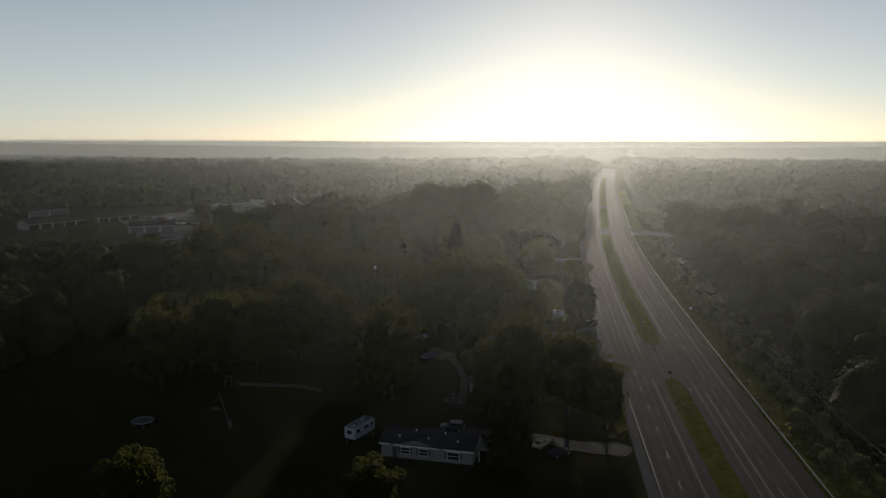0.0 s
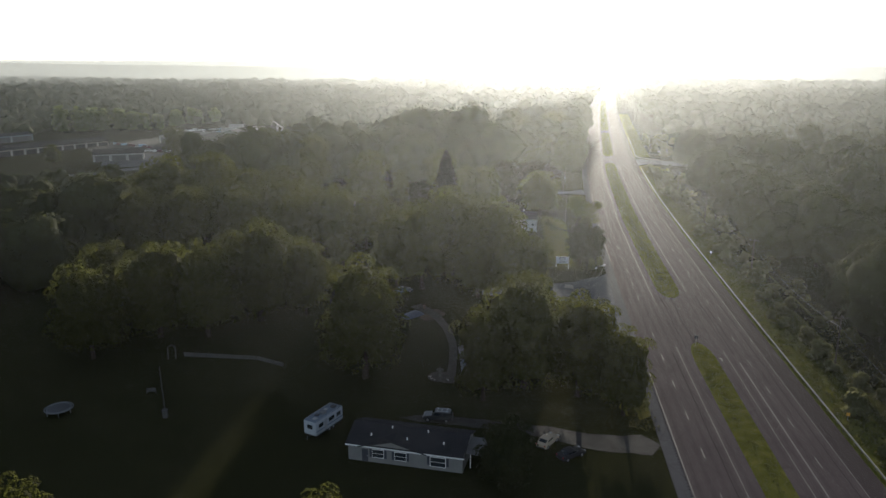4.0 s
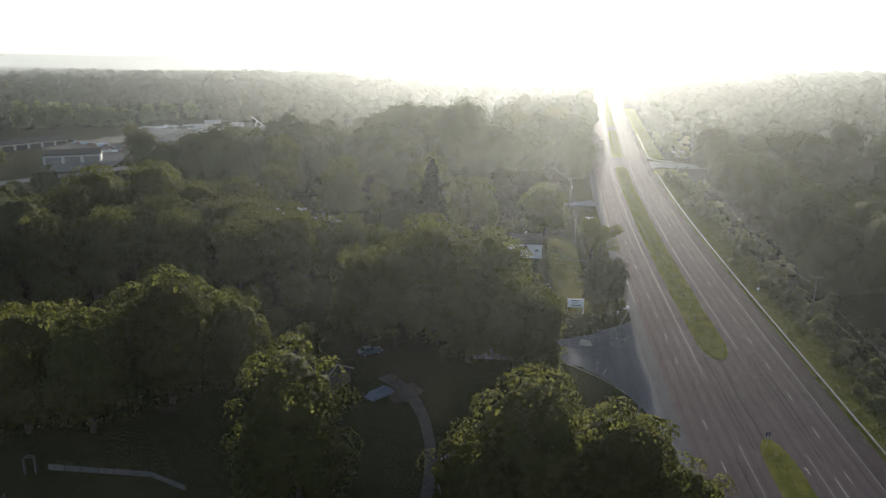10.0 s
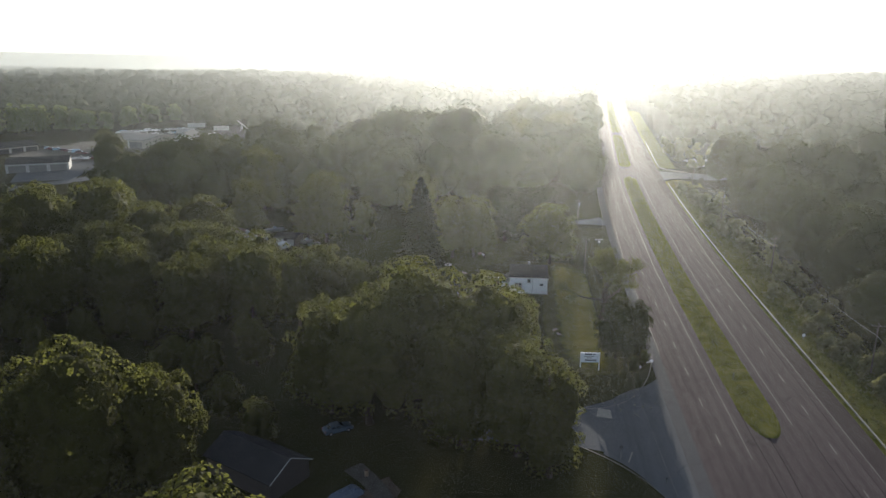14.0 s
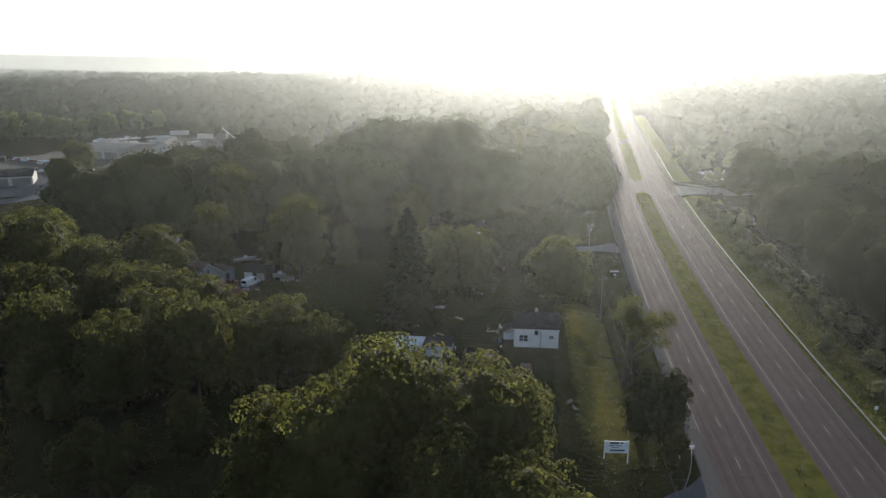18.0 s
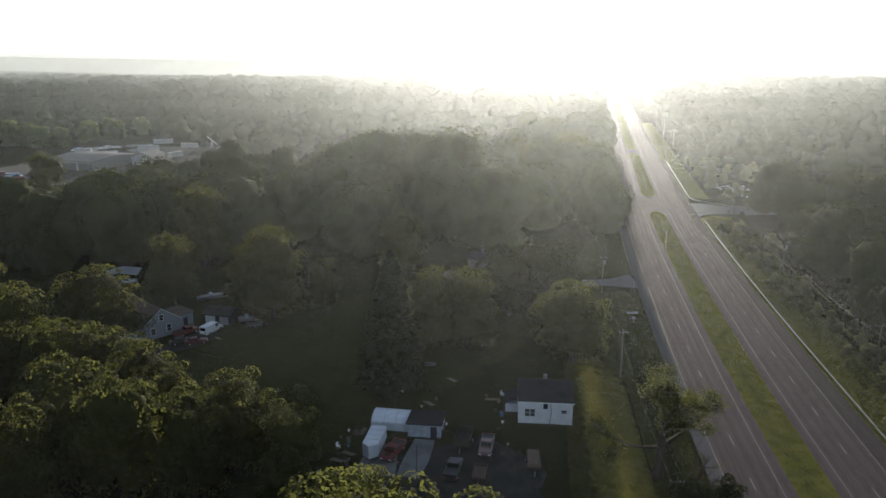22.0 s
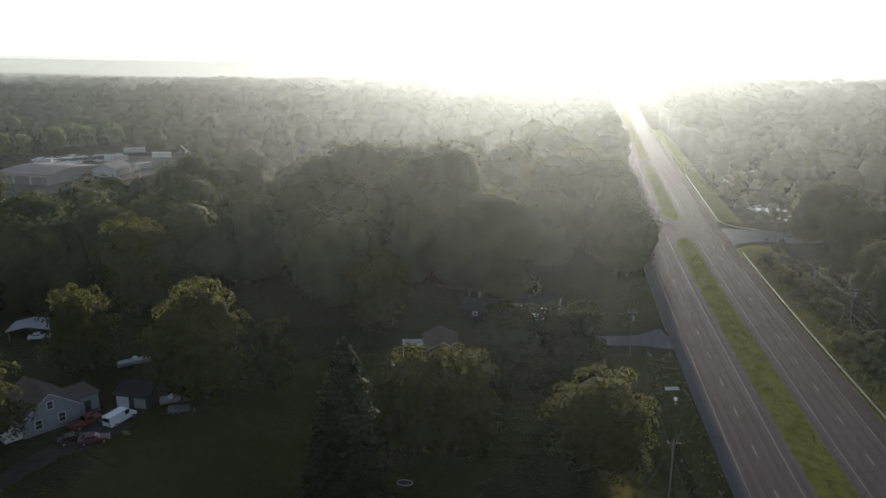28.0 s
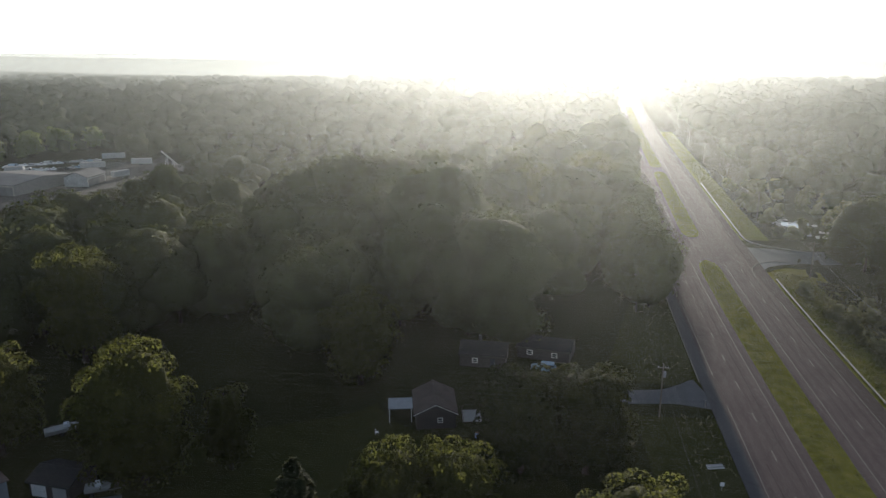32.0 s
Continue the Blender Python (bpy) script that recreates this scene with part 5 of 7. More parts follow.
def open_trailer(x, y, rz, L, W, side, mat, label, load=None):
    top = thing("utility_trailer", at(x, y, rz), label, "trailer")
    part("floor", box(-L / 2, -W / 2, 0.62, L / 2, W / 2, 0.72, 0.02), mat, top)
    for s in (-1, 1):
        part("side_board", box(-L / 2, s * W / 2 - 0.04, 0.72, L / 2, s * W / 2 + 0.04, 0.72 + side, 0.015), mat, top)
        w = part("wheel", rod((-0.3, s * (W / 2 + 0.12) - 0.1, 0.34), (-0.3, s * (W / 2 + 0.12) + 0.1, 0.34), 0.34, 0.34, 14), RUBBER, top)
        part("rim", rod((-0.3, s * (W / 2 + 0.21), 0.34), (-0.3, s * (W / 2 + 0.23), 0.34), 0.2, 0.18, 10), GALV, w)
    for e in (-1, 1):
        part("end_board", box(e * L / 2 - 0.04, -W / 2 + 0.045, 0.72, e * L / 2 + 0.04, W / 2 - 0.045, 0.72 + side), mat, top)
    part("drawbar", rod((L / 2, 0, 0.55), (L / 2 + 1.3, 0, 0.42), 0.05, 0.05, 6), PLASTIC, top)
    part("jack", rod((L / 2 + 0.9, 0, 0.0), (L / 2 + 0.9, 0, 0.65), 0.035, 0.035, 6), GALV, top)
    return top


open_trailer(-8.4, 262.6, -97, 4.8, 2.2, 0.95, DARK_RUST, "dark rusty dump trailer with high sides")
open_trailer(-5.4, 253.4, -94, 3.6, 1.8, 0.35, RUST, "low grey utility trailer in the yard")
flat = open_trailer(2.25, 257.6, -88, 5.0, 1.9, 0.12, RUST, "flat trailer in the yard grass")
TIMBER = plain("weathered_timber", (0.15, 0.105, 0.075), 0.85, 0, 0.3, 2.0, 0.3)
pile = thing("timber_stack", flat.matrix_basis @ pose(0, 0, 0.72), "stack of weathered boards on the flat trailer", "timber")
for layer in range(3):
    for k in range(8 - layer):
        y0 = -0.85 + 0.21 * k + 0.06 * layer
        part("board", box(-2.2 + 0.1 * ((k * 7 + layer) % 4), y0, 0.003 + 0.12 * layer, 2.1 - 0.12 * ((k * 5 + layer) % 5), y0 + 0.18, 0.11 + 0.12 * layer), TIMBER, pile)

# boat and campers by the far shed, small craft
def boat(x, y, rz, L, mat, label):
    top = thing("boat", at(x, y, rz), label, "boat")
    bm = bmesh.new()
    rings = []
    for u, w, k in ((-0.5, 0.9, 0.35), (-0.2, 1.0, 0.3), (0.15, 0.9, 0.32), (0.36, 0.55, 0.45), (0.5, 0.05, 0.75)):
        rings.append([bm.verts.new((u * L, s * w, z)) for s, z in ((-1, 1.35), (-0.8, 0.75), (0, k), (0.8, 0.75), (1, 1.35))])
    for a, b in zip(rings, rings[1:]):
        for i in range(4):
            bm.faces.new((a[i], a[i + 1], b[i + 1], b[i]))
        bm.faces.new((a[4], a[0], b[0], b[4]))
    bm.faces.new(rings[0])
    bmesh.ops.recalc_face_normals(bm, faces=bm.faces)
    part("hull", bm, mat, top, smooth=False)
    part("console", box(-0.3, -0.5, 1.35, 0.5, 0.5, 1.9, 0.06), TRAILER_WHITE, top)
    part("windscreen", box(0.52, -0.5, 1.6, 0.55, 0.5, 2.1), GLASS, top)
    for s in (-0.7, 0.7):
        part("trailer_wheel", rod((-0.8, s - 0.1, 0.32), (-0.8, s + 0.1, 0.32), 0.32, 0.32, 12), RUBBER, top)
    part("trailer_beam", box(-L / 2, -0.05, 0.3, L / 2 + 1.2, 0.05, 0.42), GALV, top)
    return top


boat(-77.2, 328.6, 40, 6.5, GREYED_WHITE, "pale motorboat on a trailer at the lawn's edge")
boat(-61.5, 311.5, 25, 3.4, GREYED_WHITE, "small white watercraft on a trailer")
trailer(-58.5, 308.5, 20, 3.6, 1.8, 0.5, GALV, "low grey covered trailer on the grass")

# odds and ends about the yards
JUNK = random.Random(9)
JUNK_MATS = (TRIM, RUST, CONCRETE, plain("blue_plastic", (0.08, 0.18, 0.36), 0.5), TIMBER, plain("faded_green_plastic", (0.10, 0.22, 0.16), 0.5))
def yard_item(x, y, kind):
    m = JUNK.choice(JUNK_MATS)
    rz = JUNK.uniform(0, 360)
    if kind == "barrel":
        t = thing("barrel", at(x, y, rz), "weathered steel drum standing in the yard", "barrel", "yard drums")
        part("drum", rod((0, 0, 0), (0, 0, 0.88), 0.29, 0.29, 14), m, t)
        for z in (0.28, 0.58, 0.86):
            part("hoop", rod((0, 0, z), (0, 0, z + 0.03), 0.305, 0.305, 14), RUST, t)
    elif kind == "crate":
        t = thing("crate", at(x, y, rz), "open slatted wooden crate in the yard", "crate", "yard crates")
        for z in (0.05, 0.3, 0.55):
            part("slat", box(-0.5, -0.4, z, 0.5, -0.36, z + 0.16), TIMBER, t)
            part("slat", box(-0.5, 0.36, z, 0.5, 0.4, z + 0.16), TIMBER, t)
        for sx in (-0.5, 0.46):
            part("end", box(sx, -0.355, 0, sx + 0.04, 0.355, 0.75), TIMBER, t)
        part("floor", box(-0.455, -0.355, 0.02, 0.455, 0.355, 0.06), TIMBER, t)
    elif kind == "chair":
        t = thing("lawn_chair", at(x, y, rz), "white plastic lawn chair standing on the grass", "chair", "lawn chairs")
        part("seat", box(-0.25, -0.25, 0.4, 0.25, 0.25, 0.45, 0.02), TRIM, t)
        part("backrest", box(-0.25, 0.21, 0.45, 0.25, 0.26, 0.95, 0.02), TRIM, t)
        for sx in (-0.22, 0.19):
            for sy in (-0.22, 0.2):
                part("leg", box(sx, sy, 0, sx + 0.04, sy + 0.04, 0.4), TRIM, t)
    elif kind == "tyre":
        t = thing("tyre", at(x, y, rz), "worn black tyre lying in the yard", "tyre", "old tyres")
        bm, R = bmesh.new(), 0.26
        rings = [[bm.verts.new(((R + 0.09 * math.cos(b)) * math.cos(a), (R + 0.09 * math.cos(b)) * math.sin(a), 0.1 + 0.1 * math.sin(b))) for b in (0.4, 1.2, 1.94, 2.74, 3.54, 4.34, 5.08, 5.88)] for a in np.linspace(0, 2 * math.pi, 14, endpoint=False)]
        for p, q in zip(rings, rings[1:] + rings[:1]):
            for i in range(8):
                bm.faces.new((p[i], q[i], q[(i + 1) % 8], p[(i + 1) % 8]))
        part("tread", bm, RUBBER, t, "", True)
    elif kind == "bucket":
        t = thing("bucket", at(x, y, rz), "small faded plastic bucket with a wire handle", "bucket", "yard buckets")
        part("pail", rod((0, 0, 0), (0, 0, 0.36), 0.13, 0.17, 12), m, t)
        part("rim", rod((0, 0, 0.34), (0, 0, 0.37), 0.185, 0.185, 12), m, t)
        for sx in (-1, 1):
            part("handle", rod((sx * 0.17, 0, 0.35), (0, 0, 0.52), 0.008, 0.008, 4), GALV, t)
    else:
        t = thing("plank_pile", at(x, y, rz), "few loose planks lying on the ground", "planks", "loose planks")
        for k in range(4):
            part("plank", box(-1.1 + 0.1 * k, -0.4 + 0.2 * k, 0.0, 1.0 + 0.12 * k, -0.24 + 0.2 * k, 0.05), DIM_STONE if k % 2 else TIMBER, t)


for x, y, k in ((-2.8, 271.5, "barrel"), (-2.9, 278.6, "chair"), (-4.8, 277.2, "plank"), (-3.4, 276.0, "barrel"), (-11.9, 266.4, "barrel"),
                (-25.5, 258, "plank"), (-26.2, 261, "barrel"), (-25.4, 263.5, "crate"), (-26.8, 256, "plank"), (-27.4, 259.2, "chair"), (-25.0, 254.6, "barrel"), (-12.0, 264.4, "barrel"),
                (-20.6, 278.2, "chair"), (-15.2, 274.6, "plank"), (-12.2, 284.2, "plank"), (-7.8, 301, "chair"), (-9.0, 303, "crate"), (-9.6, 333.5, "barrel"), (-7.2, 341, "crate"), (-26.0, 333, "chair"),
                (-8.4, 352, "plank"), (-1.5, 356, "crate"), (-63.5, 300.5, "plank"), (-73, 307.5, "crate"), (-60, 314, "plank"), (-80.5, 330.5, "plank"), (-20.0, 187, "plank"), (-18.6, 192, "barrel"), (10.0, 246, "plank"), (9.2, 247.6, "plank")):
    yard_item(x, y, k)
for x, y, k in ((-26.9, 264.2, "bucket"), (-26.0, 265.3, "tyre"), (-27.8, 262.4, "tyre"), (-25.9, 259.6, "bucket"), (-26.9, 257.6, "tyre"), (-24.9, 256.0, "bucket"), (-24.6, 264.6, "plank"),
                (-11.6, 267.6, "bucket"), (-11.2, 265.4, "tyre"), (-12.4, 262.9, "bucket"), (-3.2, 267.0, "tyre"), (-2.6, 269.0, "bucket"), (-3.9, 273.4, "tyre"), (-5.6, 278.0, "bucket"),
                (-14.2, 276.2, "tyre"), (-16.4, 273.2, "bucket"), (-2.4, 259.8, "tyre"), (-1.6, 262.2, "bucket"), (-0.8, 255.4, "tyre"), (-17.6, 255.6, "bucket"), (-17.2, 261.8, "tyre")):
    yard_item(x, y, k)
tramp = thing("paddling_pool", at(-17.0, 290), "small oval paddling pool with a pale rim", "pool")
bm = bmesh.new()
for i in range(20):
    a, b = 2 * math.pi * i / 20, 2 * math.pi * (i + 1) / 20
    add_rod(bm, (1.1 * math.cos(a), 0.7 * math.sin(a), 0.3), (1.1 * math.cos(b), 0.7 * math.sin(b), 0.3), 0.06, 0.06, 6)
part("rim", bm, CONCRETE, tramp)
bm = rod((0, 0, -0.05), (0, 0, 0.27), 1.0, 1.05, 20)
bmesh.ops.scale(bm, vec=(1, 0.64, 1), verts=bm.verts)
part("basin", bm, PLASTIC, tramp)
tarp = thing("tarpaulin_heap", at(-20.4, 187.0, 50), "heap under a pale blue tarpaulin", "tarpaulin")
bm = bmesh.new()
bmesh.ops.create_grid(bm, x_segments=10, y_segments=6, size=1)
for v in bm.verts:
    d = max(abs(v.co.x), abs(v.co.y))
    v.co = Vector((v.co.x * 2.6, v.co.y * 1.3, max(0.02, 1.1 * (1 - d ** 3) + 0.12 * noise.noise(v.co * 3))))
part("sheet", bm, plain("pale_blue_tarp", (0.065, 0.085, 0.125), 0.6), tarp)


# ---- depot and storage buildings beyond the trees ----
def depot(x, y, rz, L, D, H, R, wall, roof, label, bays=0, name="warehouse"):
    """A long low building: front along local x, shallow gable, with roller doors between piers."""
    top = thing(name, at(x, y, rz), label, "warehouse")
    t = 0.3
    part("wall", box(0, 0, -2.5, L, t, H), wall, top)
    part("wall", box(0, D - t, -2.5, L, D, H), wall, top)
    for x0 in (0, L - t):
        bm = bmesh.new()
        ring = [(t + 0.003, -2.5), (D - t - 0.003, -2.5), (D - t - 0.003, H), (D / 2, H + R * 0.95), (t + 0.003, H)]
        a = [bm.verts.new((x0, p, q)) for p, q in ring]
        b = [bm.verts.new((x0 + t, p, q)) for p, q in ring]
        bm.faces.new(a)
        bm.faces.new(list(reversed(b)))
        for i in range(5):
            j = (i + 1) % 5
            bm.faces.new((a[j], a[i], b[i], b[j]))
        bmesh.ops.recalc_face_normals(bm, faces=bm.faces)
        part("gable_wall", bm, wall, top)
    for s in (-1, 1):
        e = -0.6 if s < 0 else D + 0.6
        bm = bmesh.new()
        pts = [(e, H - 0.1), (D / 2, H + R), (D / 2, H + R + 0.2), (e, H + 0.1)]
        a = [bm.verts.new((-0.5, p, q)) for p, q in pts]
        b = [bm.verts.new((L + 0.5, p, q)) for p, q in pts]
        bm.faces.new(a)
        bm.faces.new(list(reversed(b)))
        for i in range(4):
            j = (i + 1) % 4
            bm.faces.new((a[j], a[i], b[i], b[j]))
        bmesh.ops.recalc_face_normals(bm, faces=bm.faces)
        part("roof", bm, roof, top)
    for k in range(bays):
        w = L / bays
        d = part("roller_door", box(k * w + 0.8, -0.08, 0, (k + 1) * w - 0.8, -0.004, H * 0.78, 0.02), GREY_ROOF if bays < 8 else DARK_SIDING, top)
        part("pier", box(k * w - 0.35, -0.3, -1, k * w + 0.35, -0.003, H - 0.15), GREYED_WHITE, top)
    return top


depot(-315.6, 434.6, 62, 80, 14, 4.2, 2.2, TAN_SIDING, DARK_SHINGLE, "long low storage building with a row of roller doors", 10, "storage_building")
depot(-362, 500, 62, 30, 12, 5, 1.5, GREY_SIDING, DARK_SHINGLE, "grey shed behind the storage building", 2)
depot(-243, 429, 27, 27, 14, 4.5, 2.2, GREYED_WHITE, DARK_SHINGLE, "white-fronted depot office with a dark roof", 3)
depot(-249, 521, -12, 31, 34, 5.0, 1.6, TAN_SIDING, GREY_ROOF, "broad tan warehouse with a pale metal roof", 3)
depot(-199, 537, 92, 16, 11, 4.2, 2.4, GREYED_WHITE, GREY_ROOF, "white gabled shed at the depot", 1)
LOT = random.Random(3)
lot_paint = (WHITE, SILVER, BLACK, WHITE, BLUE, MAROON, SILVER, WHITE)
proto = {}
for i in range(46):
    row, col = divmod(i, 12)
    (xa, ya), (xb, yb) = (((-272, 584), (-238, 611)), ((-256, 573), (-228, 588)), ((-278, 511), (-242, 492)), ((-242, 471), (-206, 478)))[row]
    x, y = xa + (xb - xa) * col / 11 + LOT.uniform(-0.5, 0.5), ya + (yb - ya) * col / 11 + LOT.uniform(-0.8, 0.8)
    k = LOT.choice(("car", "suv", "car", "van", "pickup"))
    p = LOT.choice(lot_paint)
    key = (k, p.name)
    if key not in proto:
        proto[key] = vehicle(k, x, y, 25 + LOT.uniform(-8, 8), p, f"{p.name.split('_car')[0].replace('_', ' ')} {k} parked in the depot lot", group="cars in the depot lot")
    else:
        copy_thing(proto[key], at(x, y, 25 + LOT.uniform(-8, 8)))
for x, y, rz, L in ((-258, 570, 12, 9), (-231, 616, 30, 12), (-225, 585, 24, 12), (-205, 598, 15, 10), (-196, 560, 70, 9)):
    trailer(x, y, rz, L, 2.6, 2.7, GREYED_WHITE, "long white box trailer parked at the depot", 0.0, "box_trailer", 1.0)
belt = thing("conveyor", at(-181, 590, 155), "tall white inclined conveyor at the depot", "conveyor")
part("boom", prism([(-1, 0.8), (12, 7.6), (12, 8.1), (-1, 1.4)], -0.35, 0.35), CONCRETE, belt)
for xx, zz in ((3, 3.0), (8, 5.6)):
    for s in (-0.9, 0.9):
        part("leg", rod((xx + 1, s, 0), (xx, s * 0.4, zz), 0.12, 0.12, 6), GALV, belt)
part("hopper", rod((-1, 0, 0), (-1, 0, 1.8), 0.6, 1.3, 8), GREY_ROOF, belt)
for x, y, r in ((-192, 575, 4), (-184, 582, 5), (-200, 612, 6)):
    hp = thing("gravel_heap", at(x, y), "conical heap of pale gravel at the depot", "gravel heap", "gravel heaps")
    bm = bmesh.new()
    bmesh.ops.create_cone(bm, cap_ends=False, segments=20, radius1=r, radius2=0.3, depth=r * 0.6, matrix=Matrix.Translation((0, 0, r * 0.28)))
    for v in bm.verts:
        v.co += Vector((noise.noise(v.co * 0.7), noise.noise(v.co * 0.7 + Vector((5, 0, 0))), 0)) * 0.5
    part("mound", bm, GRAVEL, hp)

# pond and pale rubble past the side street
lowland = Mat("still_water")
lowland.set((0.02, 0.025, 0.022), 0.05, 0, 0.5)
bm = bmesh.new()
ring = [bm.verts.new((91 + (5 + 1.6 * math.sin(3 * a)) * math.cos(a), 484 + (6 + 2 * math.cos(2 * a)) * math.sin(a), 0)) for a in np.linspace(0, 2 * math.pi, 40, endpoint=False)]
bm.faces.new(ring)
pond = part("pond", bm, lowland.m)
pond.location.z = max(gz(91 + dx, 484 + dy) for dx in (-6, 0, 6) for dy in (-8, 0, 8)) + 0.05
tagged(pond, "small pond reflecting the bright sky", "pond", kind="structure")
for k in range(26):
    x, y = 84 + JUNK.uniform(0, 14), 470 + JUNK.uniform(-4, 26)
    st = thing("boulder", at(x, y, JUNK.uniform(0, 360)), "pale broken boulder on the pond bank", "boulder", "pond boulders")
    bm = bmesh.new()
    bmesh.ops.create_icosphere(bm, subdivisions=2, radius=JUNK.uniform(0.4, 1.1))
    for v in bm.verts:
        v.co *= 1 + 0.35 * noise.noise(v.co * 1.6 + Vector((k, 0, 0)))
        v.co.z *= 0.6
    part("stone", bm, CONCRETE, st)


# ---- trees ----
def leaf_sprays(centre, out, size, rng, soft=0.6):
    """Bent four-cornered leaf sprays at the centres, facing roughly along out, and their rounded normals."""
    n = len(centre)
    out = out / (np.linalg.norm(out, axis=1, keepdims=True) + 1e-9)
    d = out + rng.normal(0, 0.34, (n, 3))
    d /= np.linalg.norm(d, axis=1, keepdims=True)
    t = np.cross(d, rng.normal(0, 1, (n, 3)))
    t /= np.linalg.norm(t, axis=1, keepdims=True) + 1e-9
    s = np.cross(d, t)
    k = size * rng.uniform(0.65, 1.35, (n, 1))
    dip = d * k * 0.28
    V = np.stack([centre - t * k * 0.62 - dip, centre - s * k * 0.45, centre + t * k * 0.62 - dip, centre + s * k * 0.45], 1)
    N = out * soft + d * (1 - soft)
    N /= np.linalg.norm(N, axis=1, keepdims=True)
    return V.reshape(-1, 3), np.repeat(N, 4, 0)


def leaf_quads(centre, out, size, rng):
    return leaf_sprays(centre, out, size, rng)[0]


def crown_lobes(rng, h, wide, low, lobes, lobe_r):
    """Centres and sizes of the leafy lobes that fill a crown of height h."""
    zc, rz = h * (1 + low) / 2, h * (1 - low) / 2
    a = rng.uniform(0, 2 * math.pi, lobes)
    q = rng.uniform(-0.95, 1.0, lobes)
    rad = np.where(q > 0, np.sqrt(np.clip(1 - q * q, 0, 1)), np.clip(1 - np.abs(q) ** 3.2, 0, 1) ** 0.4) * rng.uniform(0.55, 0.92, lobes)
    q[: lobes // 5] = rng.uniform(-1.0, -0.7, lobes // 5)
    rad[: lobes // 5] = rng.uniform(0.45, 0.8, lobes // 5)
    C = np.stack([np.cos(a) * rad * wide, np.sin(a) * rad * wide, zc + q * rz * 0.80], -1)
    C = np.r_[C, [[0, 0, zc], [0, 0, zc + 0.35 * rz], [0, 0, zc - 0.3 * rz]]]
    return C, np.r_[rng.uniform(0.55, 1.35, lobes) * lobe_r, [wide * 0.62, wide * 0.5, wide * 0.5]]


def crown_points(rng, h, low, C, R, n, bare=0.0):
    """Points on the outside of the heap of lobes, with their outward ways."""
    m = n * (5 if bare else 3)
    pick = rng.choice(len(C), m, p=R**2 / (R**2).sum())
    d = rng.normal(0, 1, (m, 3))
    d /= np.linalg.norm(d, axis=1, keepdims=True)
    d[:, 2] = np.where(d[:, 2] < -0.35, -d[:, 2], d[:, 2])
    P = C[pick] + d * R[pick, None] * np.array([1, 1, 0.8]) * rng.uniform(0.86, 1.06, (m, 1))
    inside = ((P[:, None] - C[None]) ** 2).sum(-1) / (R[None] * 0.76) ** 2
    keep = (inside > 1).all(1) & (P[:, 2] > h * max(low * 0.75 + 0.02, bare))
    return P[keep][:n], d[keep][:n]


def crown_shell(rng, h, low, C, R, around, rings, fill):
    """The dense lumpy foliage under the outer leaves: a closed skin that follows the lobes, with rounded normals."""
    mid = np.array([0, 0, h * (1 + low) / 2 - 0.06 * h])
    a = np.arange(around) * 2 * math.pi / around
    e = np.linspace(-0.46, 0.5, rings + 1) * math.pi
    A = np.repeat(a[None], rings + 1, 0)
    d = np.stack([np.cos(e)[:, None] * np.cos(A), np.cos(e)[:, None] * np.sin(A), np.repeat(np.sin(e)[:, None], around, 1)], -1)
    c = C - mid
    along = d @ c.T
    under = R**2 - ((c**2).sum(1) - along**2)
    r = np.where(under > 0, along + np.sqrt(np.maximum(under, 0)), 0).max(-1)
    r = np.maximum(r, R.max() * 0.8)
    r[1:-1] = 0.7 * r[1:-1] + 0.075 * (np.roll(r, 1, 1) + np.roll(r, -1, 1))[1:-1] + 0.075 * (r[:-2] + r[2:])
    r = r * fill * (1 + rng.uniform(-0.05, 0.04, r.shape) * np.cos(e)[:, None])
    P = mid + d * r[..., None]
    P[..., 2] = np.maximum(P[..., 2], 0.02 * h)
    nxt = np.roll(np.arange(around), -1)
    du, dv = P[:, nxt] - np.roll(P, 1, 1), np.gradient(P, axis=0)
    N = np.cross(du, dv)
    N = N / (np.linalg.norm(N, axis=-1, keepdims=True) + 1e-9) + 0.45 * d
    N /= np.linalg.norm(N, axis=-1, keepdims=True)
    q = lambda T: np.stack([T[:-1], T[:-1][:, nxt], T[1:][:, nxt], T[1:]], 2).reshape(-1, 3)
    return q(P), q(N)


def crown_arrays(seed, h, wide, low, lobes, n, size, lobe_r, soft=0.6, bare=0.0, shell=(28, 16, 0.79)):
    """Corners and normals of a crown's outer leaf sprays and of the dense foliage under them; bare: the share of its height without sprays."""
    rng = np.random.default_rng(seed)
    C, R = crown_lobes(rng, h, wide, low, lobes, lobe_r)
    P, d = crown_points(rng, h, low, C, R, n, bare)
    mid = (P - np.array([0, 0, h * (1 + low) / 2 - 0.12 * h])) / np.array([wide, wide, h * 0.5])
    mid /= np.linalg.norm(mid, axis=1, keepdims=True)
    V, N = leaf_sprays(P, d + 0.4 * mid, size, rng, soft)
    sv, sn = crown_shell(rng, h, low, C, R, *shell)
    return np.r_[V, sv], np.r_[N, sn]


def crown_mesh(name, seed, h, wide, low, lobes, n, size, lobe_r, mat, soft=0.8):
    V, N = crown_arrays(seed, h, wide, low, lobes, n, size, lobe_r, soft)
    return mesh_np(name, V, np.arange(len(V)).reshape(-1, 4), mat, None, N)


